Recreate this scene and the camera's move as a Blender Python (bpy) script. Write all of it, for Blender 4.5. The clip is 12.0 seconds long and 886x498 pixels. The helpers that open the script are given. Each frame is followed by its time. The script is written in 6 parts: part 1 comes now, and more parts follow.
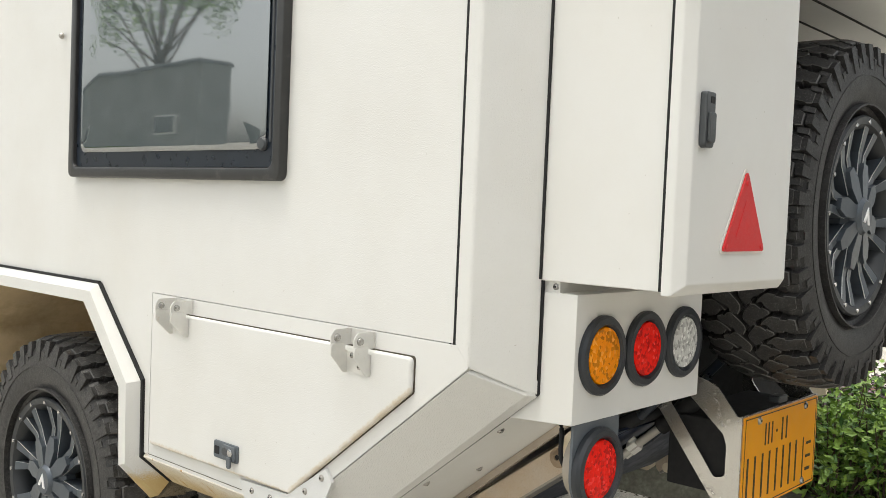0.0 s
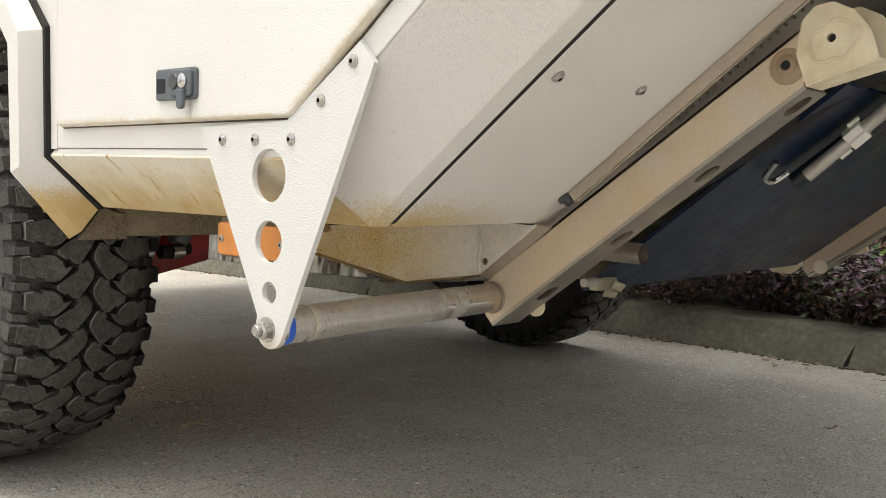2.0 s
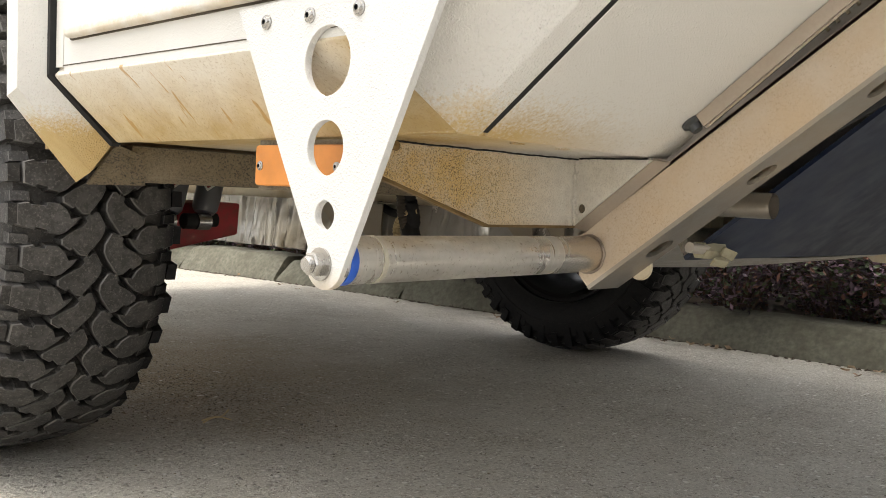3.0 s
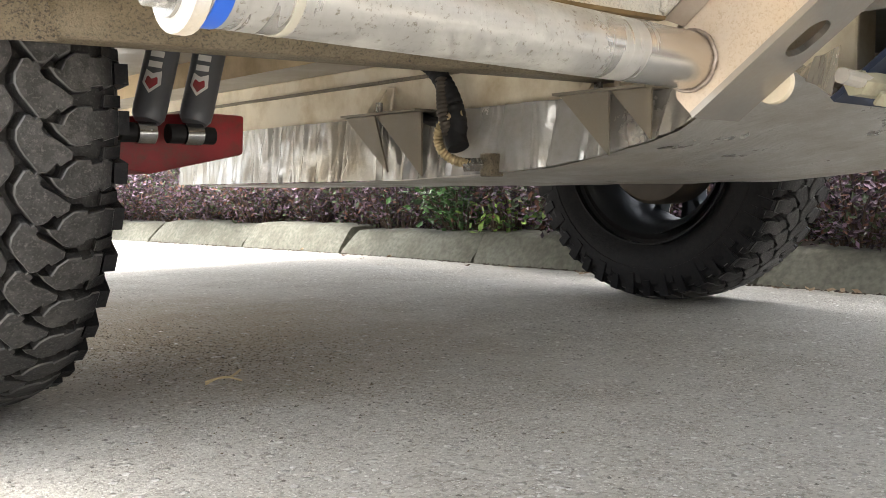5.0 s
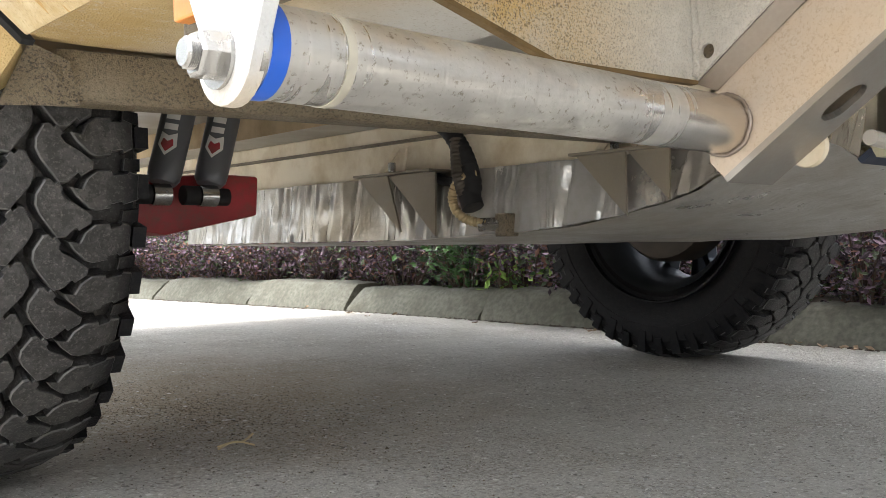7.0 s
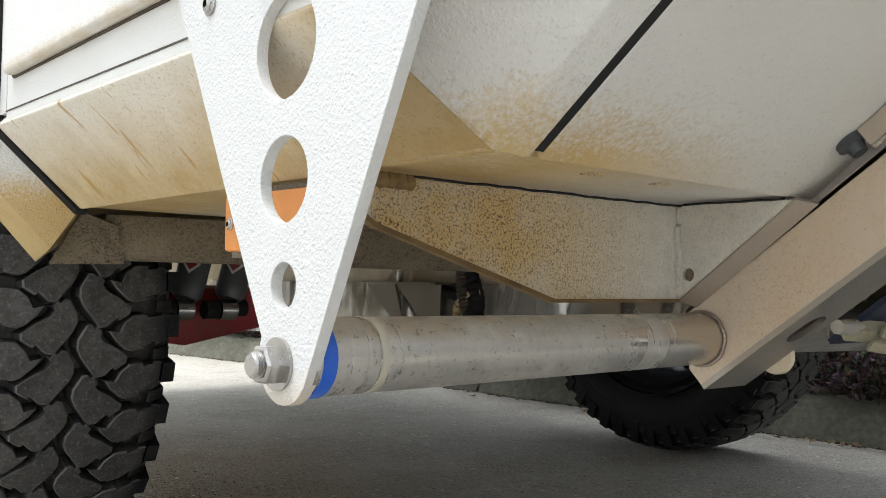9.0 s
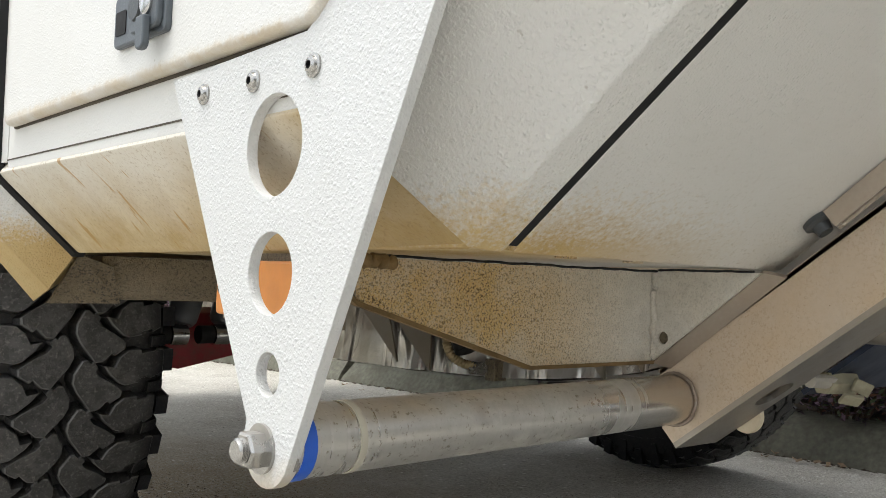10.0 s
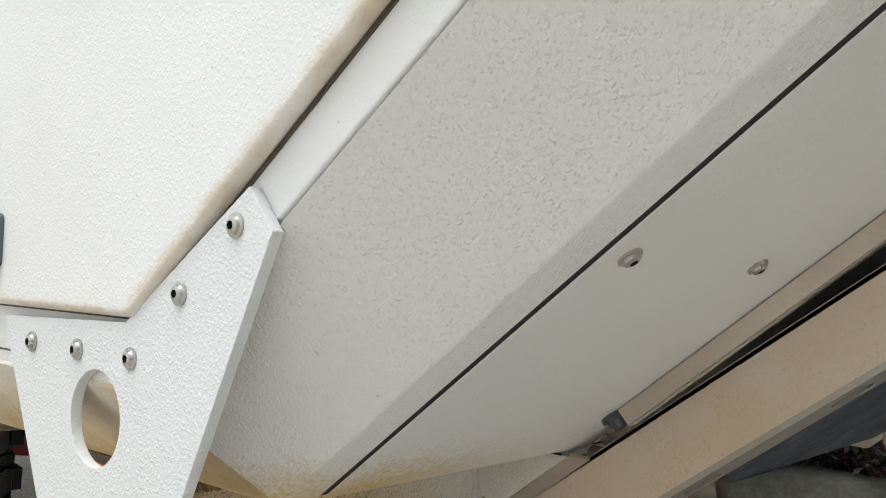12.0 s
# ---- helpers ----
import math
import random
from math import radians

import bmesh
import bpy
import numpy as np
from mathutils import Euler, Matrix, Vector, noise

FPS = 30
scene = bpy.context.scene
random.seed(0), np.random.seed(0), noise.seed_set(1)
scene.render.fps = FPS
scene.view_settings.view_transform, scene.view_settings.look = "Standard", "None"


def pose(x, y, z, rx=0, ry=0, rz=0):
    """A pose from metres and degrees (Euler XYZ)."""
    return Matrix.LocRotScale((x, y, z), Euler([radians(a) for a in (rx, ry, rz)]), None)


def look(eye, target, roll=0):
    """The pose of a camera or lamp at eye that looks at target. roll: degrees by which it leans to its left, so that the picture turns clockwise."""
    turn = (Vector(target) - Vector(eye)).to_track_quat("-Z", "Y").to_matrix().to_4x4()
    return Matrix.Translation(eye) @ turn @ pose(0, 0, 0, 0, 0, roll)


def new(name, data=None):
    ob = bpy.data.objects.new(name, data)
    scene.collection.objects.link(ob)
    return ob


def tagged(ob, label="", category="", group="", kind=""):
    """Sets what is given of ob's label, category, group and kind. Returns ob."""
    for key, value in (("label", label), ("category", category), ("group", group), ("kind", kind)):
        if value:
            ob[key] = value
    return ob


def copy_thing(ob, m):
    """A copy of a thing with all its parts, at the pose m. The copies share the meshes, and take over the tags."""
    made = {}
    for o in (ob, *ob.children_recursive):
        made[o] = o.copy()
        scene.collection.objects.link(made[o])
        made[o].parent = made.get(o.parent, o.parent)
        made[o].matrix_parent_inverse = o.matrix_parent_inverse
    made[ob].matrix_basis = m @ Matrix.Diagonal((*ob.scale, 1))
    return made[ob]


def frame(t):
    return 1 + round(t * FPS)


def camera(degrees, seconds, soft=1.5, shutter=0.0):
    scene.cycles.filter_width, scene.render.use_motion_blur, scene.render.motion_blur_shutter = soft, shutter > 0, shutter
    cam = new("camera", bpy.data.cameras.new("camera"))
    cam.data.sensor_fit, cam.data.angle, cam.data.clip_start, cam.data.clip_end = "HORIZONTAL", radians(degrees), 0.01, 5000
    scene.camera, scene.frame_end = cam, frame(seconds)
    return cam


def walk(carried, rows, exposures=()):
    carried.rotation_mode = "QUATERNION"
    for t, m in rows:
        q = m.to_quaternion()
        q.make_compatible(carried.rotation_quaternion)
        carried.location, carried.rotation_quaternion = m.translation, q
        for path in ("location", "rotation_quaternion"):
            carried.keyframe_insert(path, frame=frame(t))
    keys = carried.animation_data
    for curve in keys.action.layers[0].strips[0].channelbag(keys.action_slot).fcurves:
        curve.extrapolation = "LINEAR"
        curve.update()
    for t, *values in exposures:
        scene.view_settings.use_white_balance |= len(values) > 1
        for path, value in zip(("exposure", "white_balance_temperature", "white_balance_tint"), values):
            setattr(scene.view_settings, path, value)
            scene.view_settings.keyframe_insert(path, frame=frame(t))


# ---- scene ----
cam = camera(50.6, 12.0, soft=0.55)
PATH = [
    (0, (-1.222, -1.497, 1.237), (0.264, -0.161, 1.149), 2.4),
    (0.5, (-1.005, -1.291, 1.157), (0.476, 0.032, 0.916), 2.4),
    (1, (-0.842, -1.077, 0.968), (0.633, 0.238, 0.666), 2.5),
    (1.5, (-0.706, -0.898, 0.738), (0.773, 0.429, 0.509), 2.1),
    (2, (-0.65, -0.813, 0.576), (0.833, 0.52, 0.423), 1.8),
    (2.5, (-0.601, -0.719, 0.484), (0.878, 0.623, 0.371), 1.8),
    (3, (-0.512, -0.592, 0.458), (0.94, 0.779, 0.353), 2.7),
    (3.5, (-0.402, -0.506, 0.486), (1.028, 0.879, 0.297), 1.7),
    (3.7, (-0.344, -0.467, 0.463), (1.069, 0.934, 0.256), 1.2),
    (5.3, (-0.187, -0.348, 0.3), (1.123, 1.159, 0.193), -0.6),
    (5.5, (-0.203, -0.339, 0.313), (1.115, 1.162, 0.213), -1.0),
    (6, (-0.208, -0.338, 0.313), (1.111, 1.165, 0.261), -0.6),
    (6.5, (-0.207, -0.343, 0.316), (1.113, 1.16, 0.304), -0.6),
    (6.7, (-0.196, -0.336, 0.314), (1.124, 1.166, 0.3), -0.7),
    (8.3, (-0.239, -0.367, 0.383), (1.076, 1.139, 0.439), -0.0),
    (8.5, (-0.248, -0.376, 0.404), (1.069, 1.127, 0.474), 0.2),
    (9, (-0.268, -0.402, 0.442), (1.05, 1.1, 0.519), 1.2),
    (9.5, (-0.275, -0.421, 0.477), (1.043, 1.081, 0.554), 1.6),
    (10, (-0.281, -0.433, 0.496), (1.04, 1.067, 0.567), 2.2),
    (10.5, (-0.29, -0.445, 0.525), (1.05, 1.039, 0.585), 2.9),
    (11, (-0.293, -0.46, 0.567), (1.087, 0.986, 0.631), 3.2),
    (11.5, (-0.296, -0.473, 0.615), (1.134, 0.924, 0.677), 3.3),
    (12, (-0.293, -0.506, 0.67), (1.198, 0.826, 0.721), 2.5),
]
walk(cam, [(t, look(eye, target, roll)) for t, eye, target, roll in PATH],
     exposures=[(0, 0.88, 6780, 6), (1.0, 0.85, 6850, 7), (1.5, 0.92, 7000, 8), (2.5, 1.40, 7000, 9), (3.5, 1.62, 7050, 10), (5.3, 2.66, 6450, 10), (6.7, 2.38, 6350, 10), (8.3, 1.54, 6250, 7), (9.5, 1.20, 6380, 7), (10.5, 1.14, 6480, 7), (12.0, 0.98, 6350, 7)])

# ---- light ----
world = bpy.data.worlds.new("sky")
scene.world = world
world.use_nodes = True
wn, wl = world.node_tree.nodes, world.node_tree.links
wn.clear()
sky = wn.new("ShaderNodeTexSky")
sky.sky_type, sky.sun_disc = "NISHITA", False
sky.sun_elevation, sky.sun_rotation = radians(77), radians(285)
sky.air_density, sky.dust_density = 1.0, 4.0
grey = wn.new("ShaderNodeHueSaturation")
grey.inputs["Saturation"].default_value = 0.25
back = wn.new("ShaderNodeBackground")
back.inputs["Strength"].default_value = 0.15
wout = wn.new("ShaderNodeOutputWorld")
wl.new(sky.outputs[0], grey.inputs["Color"])
wl.new(grey.outputs[0], back.inputs["Color"])
wl.new(back.outputs[0], wout.inputs["Surface"])
sun_data = bpy.data.lights.new("sun", "SUN")
sun_data.energy, sun_data.angle, sun_data.color = 0.52, radians(16), (1.0, 0.95, 0.88)
sun = new("sun", sun_data)
SUN_AZ, SUN_EL = radians(285), radians(77)
sun.matrix_world = look((0, 0, 8), (-math.sin(SUN_AZ) * math.cos(SUN_EL), -math.cos(SUN_AZ) * math.cos(SUN_EL), 8 - math.sin(SUN_EL)))

# ---- materials ----
def node_mat(name):
    m = bpy.data.materials.new(name)
    m.use_nodes = True
    n, l = m.node_tree.nodes, m.node_tree.links
    return m, n, l, n["Principled BSDF"]


def ramp(n, l, src, a, b, ca=(0, 0, 0, 1), cb=(1, 1, 1, 1)):
    r = n.new("ShaderNodeValToRGB")
    r.color_ramp.elements[0].position, r.color_ramp.elements[1].position = a, b
    r.color_ramp.elements[0].color, r.color_ramp.elements[1].color = ca, cb
    l.new(src, r.inputs[0])
    return r.outputs[0]


def noise_tex(n, l, coord, scale, detail=4.0, rough=0.55, stretch=None):
    t = n.new("ShaderNodeTexNoise")
    t.inputs["Scale"].default_value, t.inputs["Detail"].default_value, t.inputs["Roughness"].default_value = scale, detail, rough
    if stretch:
        mp = n.new("ShaderNodeMapping")
        mp.inputs["Scale"].default_value = stretch
        l.new(coord, mp.inputs["Vector"])
        coord = mp.outputs[0]
    l.new(coord, t.inputs["Vector"])
    return t.outputs["Fac"]


def mix(n, l, fac, a, b, mode="MIX"):
    x = n.new("ShaderNodeMix")
    x.data_type, x.blend_type = "RGBA", mode
    if isinstance(fac, float):
        x.inputs[0].default_value = fac
    else:
        l.new(fac, x.inputs[0])
    for sock, v in ((x.inputs[6], a), (x.inputs[7], b)):
        if isinstance(v, tuple):
            sock.default_value = (*v[:3], 1)
        else:
            l.new(v, sock)
    return x.outputs[2]


def calc(n, l, op, a, b=0.0, clamp=False):
    x = n.new("ShaderNodeMath")
    x.operation, x.use_clamp = op, clamp
    for sock, v in ((x.inputs[0], a), (x.inputs[1], b)):
        if isinstance(v, (int, float)):
            sock.default_value = v
        else:
            l.new(v, sock)
    return x.outputs[0]


def bump(n, l, bsdf, heights):
    last = None
    for h, strength, dist in heights:
        b = n.new("ShaderNodeBump")
        b.inputs["Strength"].default_value, b.inputs["Distance"].default_value = strength, dist
        l.new(h, b.inputs["Height"])
        if last:
            l.new(last, b.inputs["Normal"])
        last = b.outputs[0]
    l.new(last, bsdf.inputs["Normal"])


def coords(n, kind="Object"):
    return n.new("ShaderNodeTexCoord").outputs[kind]


def simple(name, colour, rough=0.5, metal=0.0, vary=0.15, scale=18.0, grain=0.0, grain_scale=600.0, dirt=None, dirt_amount=0.0, dirt_scale=9.0, coat=0.0):
    """Base colour with two scales of variation, fine relief and an optional patchy film of dirt."""
    m, n, l, p = node_mat(name)
    co = coords(n)
    lo, hi = tuple(c * (1 - vary) for c in colour), tuple(min(1, c * (1 + vary * 0.6)) for c in colour)
    col = mix(n, l, ramp(n, l, noise_tex(n, l, co, scale, 6.0), 0.3, 0.7), lo, hi)
    rg = calc(n, l, "ADD", calc(n, l, "MULTIPLY", noise_tex(n, l, co, scale * 4), 0.25), rough - 0.12, True)
    if dirt:
        f = ramp(n, l, noise_tex(n, l, co, dirt_scale, 8.0, 0.65), 0.62 - dirt_amount * 0.5, 0.95 - dirt_amount * 0.5)
        col = mix(n, l, f, col, dirt)
        rg = calc(n, l, "ADD", rg, calc(n, l, "MULTIPLY", f, 0.3), True)
    l.new(col, p.inputs["Base Color"])
    l.new(rg, p.inputs["Roughness"])
    p.inputs["Metallic"].default_value = metal
    p.inputs["Coat Weight"].default_value = coat
    if grain:
        bump(n, l, p, [(noise_tex(n, l, co, grain_scale, 3.0), grain, 0.001)])
    return m


def body_paint(name, texture, low_dirt, sparse=0.15, tone=(1.0, 1.0, 1.0), rim_dirt=False, tip_stain=False):
    """Cream-white sprayed coating: pebbled relief, dust, splashes of dried yellow mud that thin out upwards from the sills."""
    m, n, l, p = node_mat(name)
    co = coords(n)
    sep = n.new("ShaderNodeSeparateXYZ")
    l.new(co, sep.inputs[0])
    base = mix(n, l, ramp(n, l, noise_tex(n, l, co, 3.0, 5.0), 0.35, 0.7), tuple(c * k for c, k in zip((0.68, 0.672, 0.645), tone)), tuple(c * k for c, k in zip((0.72, 0.718, 0.702), tone)))
    film = ramp(n, l, noise_tex(n, l, co, 2.2, 8.0, 0.7, (1, 1, 0.35)), 0.5, 0.85)
    base = mix(n, l, calc(n, l, "MULTIPLY", film, 0.16), base, (0.62, 0.57, 0.46))
    specks = ramp(n, l, noise_tex(n, l, co, 110.0, 2.0), 0.755, 0.79)
    base = mix(n, l, calc(n, l, "MULTIPLY", specks, 0.45), base, (0.30, 0.26, 0.20))
    rg = noise_tex(n, l, co, 40.0)
    rough = calc(n, l, "ADD", calc(n, l, "MULTIPLY", rg, 0.2), 0.38)
    if low_dirt:
        pits = ramp(n, l, noise_tex(n, l, co, 330.0, 2.0, 0.6), 0.58, 0.66)
        footed = ramp(n, l, sep.outputs[2], 0.50, 0.60, (1, 1, 1, 1), (0, 0, 0, 1))
        base = mix(n, l, calc(n, l, "MULTIPLY", calc(n, l, "MULTIPLY", pits, footed), 0.45), base, (0.33, 0.28, 0.20))
        ragged = noise_tex(n, l, co, 14.0, 8.0, 0.7)
        fine = noise_tex(n, l, co, 260.0, 3.0, 0.7)
        height = calc(n, l, "ADD", sep.outputs[2], calc(n, l, "MULTIPLY", ragged, -0.045))
        height = calc(n, l, "ADD", height, calc(n, l, "MULTIPLY", fine, -0.06))
        wet = calc(n, l, "MULTIPLY", ramp(n, l, height, 0.468, 0.498, (1, 1, 1, 1), (0, 0, 0, 1)), ramp(n, l, calc(n, l, "ADD", sep.outputs[0], calc(n, l, "MULTIPLY", ragged, 0.10)), 0.22, 0.40, (1, 1, 1, 1), (0.12, 0.12, 0.12, 1)))
        streak = ramp(n, l, noise_tex(n, l, co, 9.0, 6.0, 0.6, (1, 2.2, 0.5)), 0.35, 0.75)
        mud = mix(n, l, streak, (0.47, 0.30, 0.075), (0.60, 0.445, 0.19))
        base = mix(n, l, calc(n, l, "MULTIPLY", wet, 0.88), base, mud)
        rough = calc(n, l, "ADD", rough, calc(n, l, "MULTIPLY", wet, 0.25), True)
    if rim_dirt:
        # ochre grime caught along the hatch's lower and slanting rims
        slant = calc(n, l, "ADD", calc(n, l, "MULTIPLY", sep.outputs[1], 0.621), calc(n, l, "MULTIPLY", sep.outputs[2], 0.7837))
        inset = calc(n, l, "MINIMUM", calc(n, l, "SUBTRACT", slant, 0.4962), calc(n, l, "SUBTRACT", sep.outputs[2], 0.632))
        patchy = ramp(n, l, noise_tex(n, l, co, 18.0, 7.0, 0.7), 0.36, 0.66)
        reach = calc(n, l, "ADD", inset, calc(n, l, "MULTIPLY", noise_tex(n, l, co, 130.0, 4.0, 0.7), -0.012))
        band = ramp(n, l, reach, 0.0, 0.0045, (1, 1, 1, 1), (0, 0, 0, 1))
        base = mix(n, l, calc(n, l, "MULTIPLY", band, calc(n, l, "ADD", calc(n, l, "MULTIPLY", patchy, 0.5), 0.12)), base, (0.47, 0.33, 0.13))
    if tip_stain:
        # rusty ochre wash round the lowest bolt
        wash = calc(n, l, "ADD", sep.outputs[2], calc(n, l, "MULTIPLY", noise_tex(n, l, co, 60.0, 6.0, 0.7), 0.030))
        low = ramp(n, l, wash, 0.392, 0.412, (1, 1, 1, 1), (0, 0, 0, 1))
        base = mix(n, l, calc(n, l, "MULTIPLY", low, 0.5), base, (0.58, 0.43, 0.24))
    l.new(base, p.inputs["Base Color"])
    l.new(rough, p.inputs["Roughness"])
    p.inputs["Specular IOR Level"].default_value = 0.4
    heights = [(noise_tex(n, l, co, 9.0, 3.0), 0.06, 0.01)]
    wob = n.new("ShaderNodeTexNoise")
    wob.inputs["Scale"].default_value = 260.0
    l.new(co, wob.inputs["Vector"])
    v = n.new("ShaderNodeTexVoronoi")
    v.inputs["Scale"].default_value = 360.0
    l.new(mix(n, l, 0.0036, co, wob.outputs["Color"], "ADD"), v.inputs["Vector"])
    cell = n.new("ShaderNodeSeparateColor")
    l.new(v.outputs["Color"], cell.inputs[0])
    size = calc(n, l, "ADD", 0.36, calc(n, l, "MULTIPLY", cell.outputs[1], 0.30))
    dome = ramp(n, l, calc(n, l, "DIVIDE", v.outputs["Distance"], size), 0.15, 1.0, (1, 1, 1, 1), (0, 0, 0, 1))
    drops = calc(n, l, "MULTIPLY", dome, ramp(n, l, cell.outputs[0], sparse, sparse + 0.25))
    if texture:
        heights.append((drops, texture * 0.7, 0.0016))
        heights.append((noise_tex(n, l, co, 480.0, 2.0), texture * 0.95, 0.0013))
    else:
        heights.append((drops, 0.08, 0.0010))
    bump(n, l, p, heights)
    return m


def mud_panel():
    """White sill almost wholly covered in dried ochre mud, with scratches and run marks."""
    m, n, l, p = node_mat("muddy_paint")
    co = coords(n)
    sep = n.new("ShaderNodeSeparateXYZ")
    l.new(co, sep.inputs[0])
    up = calc(n, l, "ADD", sep.outputs[2], calc(n, l, "MULTIPLY", noise_tex(n, l, co, 16.0, 7.0, 0.65), -0.06))
    film = ramp(n, l, up, 0.50, 0.555, (1, 1, 1, 1), (0.15, 0.15, 0.15, 1))
    tone = mix(n, l, ramp(n, l, noise_tex(n, l, co, 22.0, 8.0, 0.7), 0.3, 0.75), (0.47, 0.325, 0.135), (0.68, 0.575, 0.37))
    rear = ramp(n, l, calc(n, l, "ADD", sep.outputs[1], calc(n, l, "MULTIPLY", noise_tex(n, l, co, 25.0, 6.0, 0.7), 0.06)), 0.04, 0.13, (1, 1, 1, 1), (0, 0, 0, 1))
    tone = mix(n, l, calc(n, l, "MULTIPLY", rear, 0.65), tone, (0.42, 0.275, 0.085))
    film = calc(n, l, "MAXIMUM", film, calc(n, l, "MULTIPLY", rear, 0.9))
    col = mix(n, l, film, (0.80, 0.77, 0.70), tone)
    runs = ramp(n, l, noise_tex(n, l, co, 26.0, 3.0, 0.6, (0.5, 2.4, 0.3)), 0.63, 0.66)
    col = mix(n, l, calc(n, l, "MULTIPLY", runs, 0.75), col, (0.46, 0.25, 0.05))
    dots = ramp(n, l, noise_tex(n, l, co, 380.0, 4.0, 0.7), 0.55, 0.66)
    col = mix(n, l, calc(n, l, "MULTIPLY", dots, 0.5), col, (0.30, 0.19, 0.07))
    l.new(col, p.inputs["Base Color"])
    p.inputs["Roughness"].default_value = 0.62
    bump(n, l, p, [(ramp(n, l, noise_tex(n, l, co, 230.0, 2.5), 0.38, 0.68), 0.22, 0.002)])
    return m


def rubber(name, dust):
    """Tyre rubber: dust lies on the tread and the outer sidewall; the inner sidewall is blackened for the shade under
    the trailer.
    """
    m, n, l, p = node_mat(name)
    co = coords(n)
    sep = n.new("ShaderNodeSeparateXYZ")
    l.new(co, sep.inputs[0])
    # mask that puts the under-trailer shade into the inner sidewall's colour
    outer = ramp(n, l, sep.outputs[0], 0.085, 0.115, (1, 1, 1, 1), (0.08, 0.08, 0.08, 1))
    f = calc(n, l, "MULTIPLY", ramp(n, l, noise_tex(n, l, co, 9.0, 8.0, 0.7), 0.25, 0.68), outer)
    stain = ramp(n, l, noise_tex(n, l, co, 75.0, 5.0, 0.7), 0.47, 0.56)
    fine = calc(n, l, "MULTIPLY", ramp(n, l, noise_tex(n, l, co, 260.0, 4.0, 0.7), 0.54, 0.66), outer)
    col = mix(n, l, calc(n, l, "MULTIPLY", f, dust), (0.010, 0.010, 0.012), (0.118, 0.114, 0.108))
    col = mix(n, l, calc(n, l, "MULTIPLY", stain, 0.62), col, (0.020, 0.019, 0.019))
    col = mix(n, l, calc(n, l, "MULTIPLY", fine, dust * 0.6), col, (0.22, 0.21, 0.195))
    l.new(col, p.inputs["Base Color"])
    l.new(calc(n, l, "ADD", 0.40, calc(n, l, "MULTIPLY", f, 0.2)), p.inputs["Roughness"])
    l.new(calc(n, l, "ADD", 0.08, calc(n, l, "MULTIPLY", outer, 0.12 + dust * 0.4)), p.inputs["Specular IOR Level"])
    bump(n, l, p, [(noise_tex(n, l, co, 260.0, 4.0, 0.65), 0.5, 0.0014), (noise_tex(n, l, co, 50.0, 3.0), 0.3, 0.004)])
    return m


def steel(name, colour, rough, dust, dust_amount, stretch=(1, 1, 1), metal=0.85, spots=0.0, dents=0.0):
    m, n, l, p = node_mat(name)
    co = coords(n)
    g = noise_tex(n, l, co, 260.0, 3.0, 0.6, stretch)
    col = mix(n, l, g, tuple(c * 0.82 for c in colour), colour)
    f = ramp(n, l, noise_tex(n, l, co, 7.0, 8.0, 0.7), 0.55 - dust_amount * 0.5, 0.9 - dust_amount * 0.4)
    sp = ramp(n, l, noise_tex(n, l, co, 110.0, 4.0, 0.7), 0.60, 0.72)
    f2 = calc(n, l, "MAXIMUM", f, calc(n, l, "MULTIPLY", sp, 0.45))
    col = mix(n, l, calc(n, l, "MULTIPLY", f2, min(1.0, 0.55 + dust_amount * 0.5)), col, dust)
    if spots:
        sp2 = ramp(n, l, noise_tex(n, l, co, 230.0, 3.0, 0.6), 0.68, 0.73)
        where = ramp(n, l, noise_tex(n, l, co, 8.0, 3.0), 0.42, 0.62)
        col = mix(n, l, calc(n, l, "MULTIPLY", calc(n, l, "MULTIPLY", sp2, where), spots), col, (0.15, 0.09, 0.045))
        freck = ramp(n, l, noise_tex(n, l, co, 430.0, 4.0, 0.7), 0.50, 0.72)
        zone = ramp(n, l, noise_tex(n, l, co, 13.0, 5.0, 0.65), 0.38, 0.60)
        col = mix(n, l, calc(n, l, "MULTIPLY", calc(n, l, "MULTIPLY", freck, zone), spots * 0.6), col, (0.28, 0.175, 0.085))
    l.new(col, p.inputs["Base Color"])
    l.new(calc(n, l, "SUBTRACT", metal, calc(n, l, "MULTIPLY", f2, metal * 0.9), True), p.inputs["Metallic"])
    l.new(calc(n, l, "ADD", calc(n, l, "MULTIPLY", f2, 0.35), rough, True), p.inputs["Roughness"])
    bump(n, l, p, [(g, 0.05, 0.001), (noise_tex(n, l, co, 12.0, 3.0), 0.05, 0.006)] + ([(noise_tex(n, l, co, 24.0, 6.0, 0.7, (1.6, 0.5, 1)), dents, 0.006)] if dents else []))
    return m


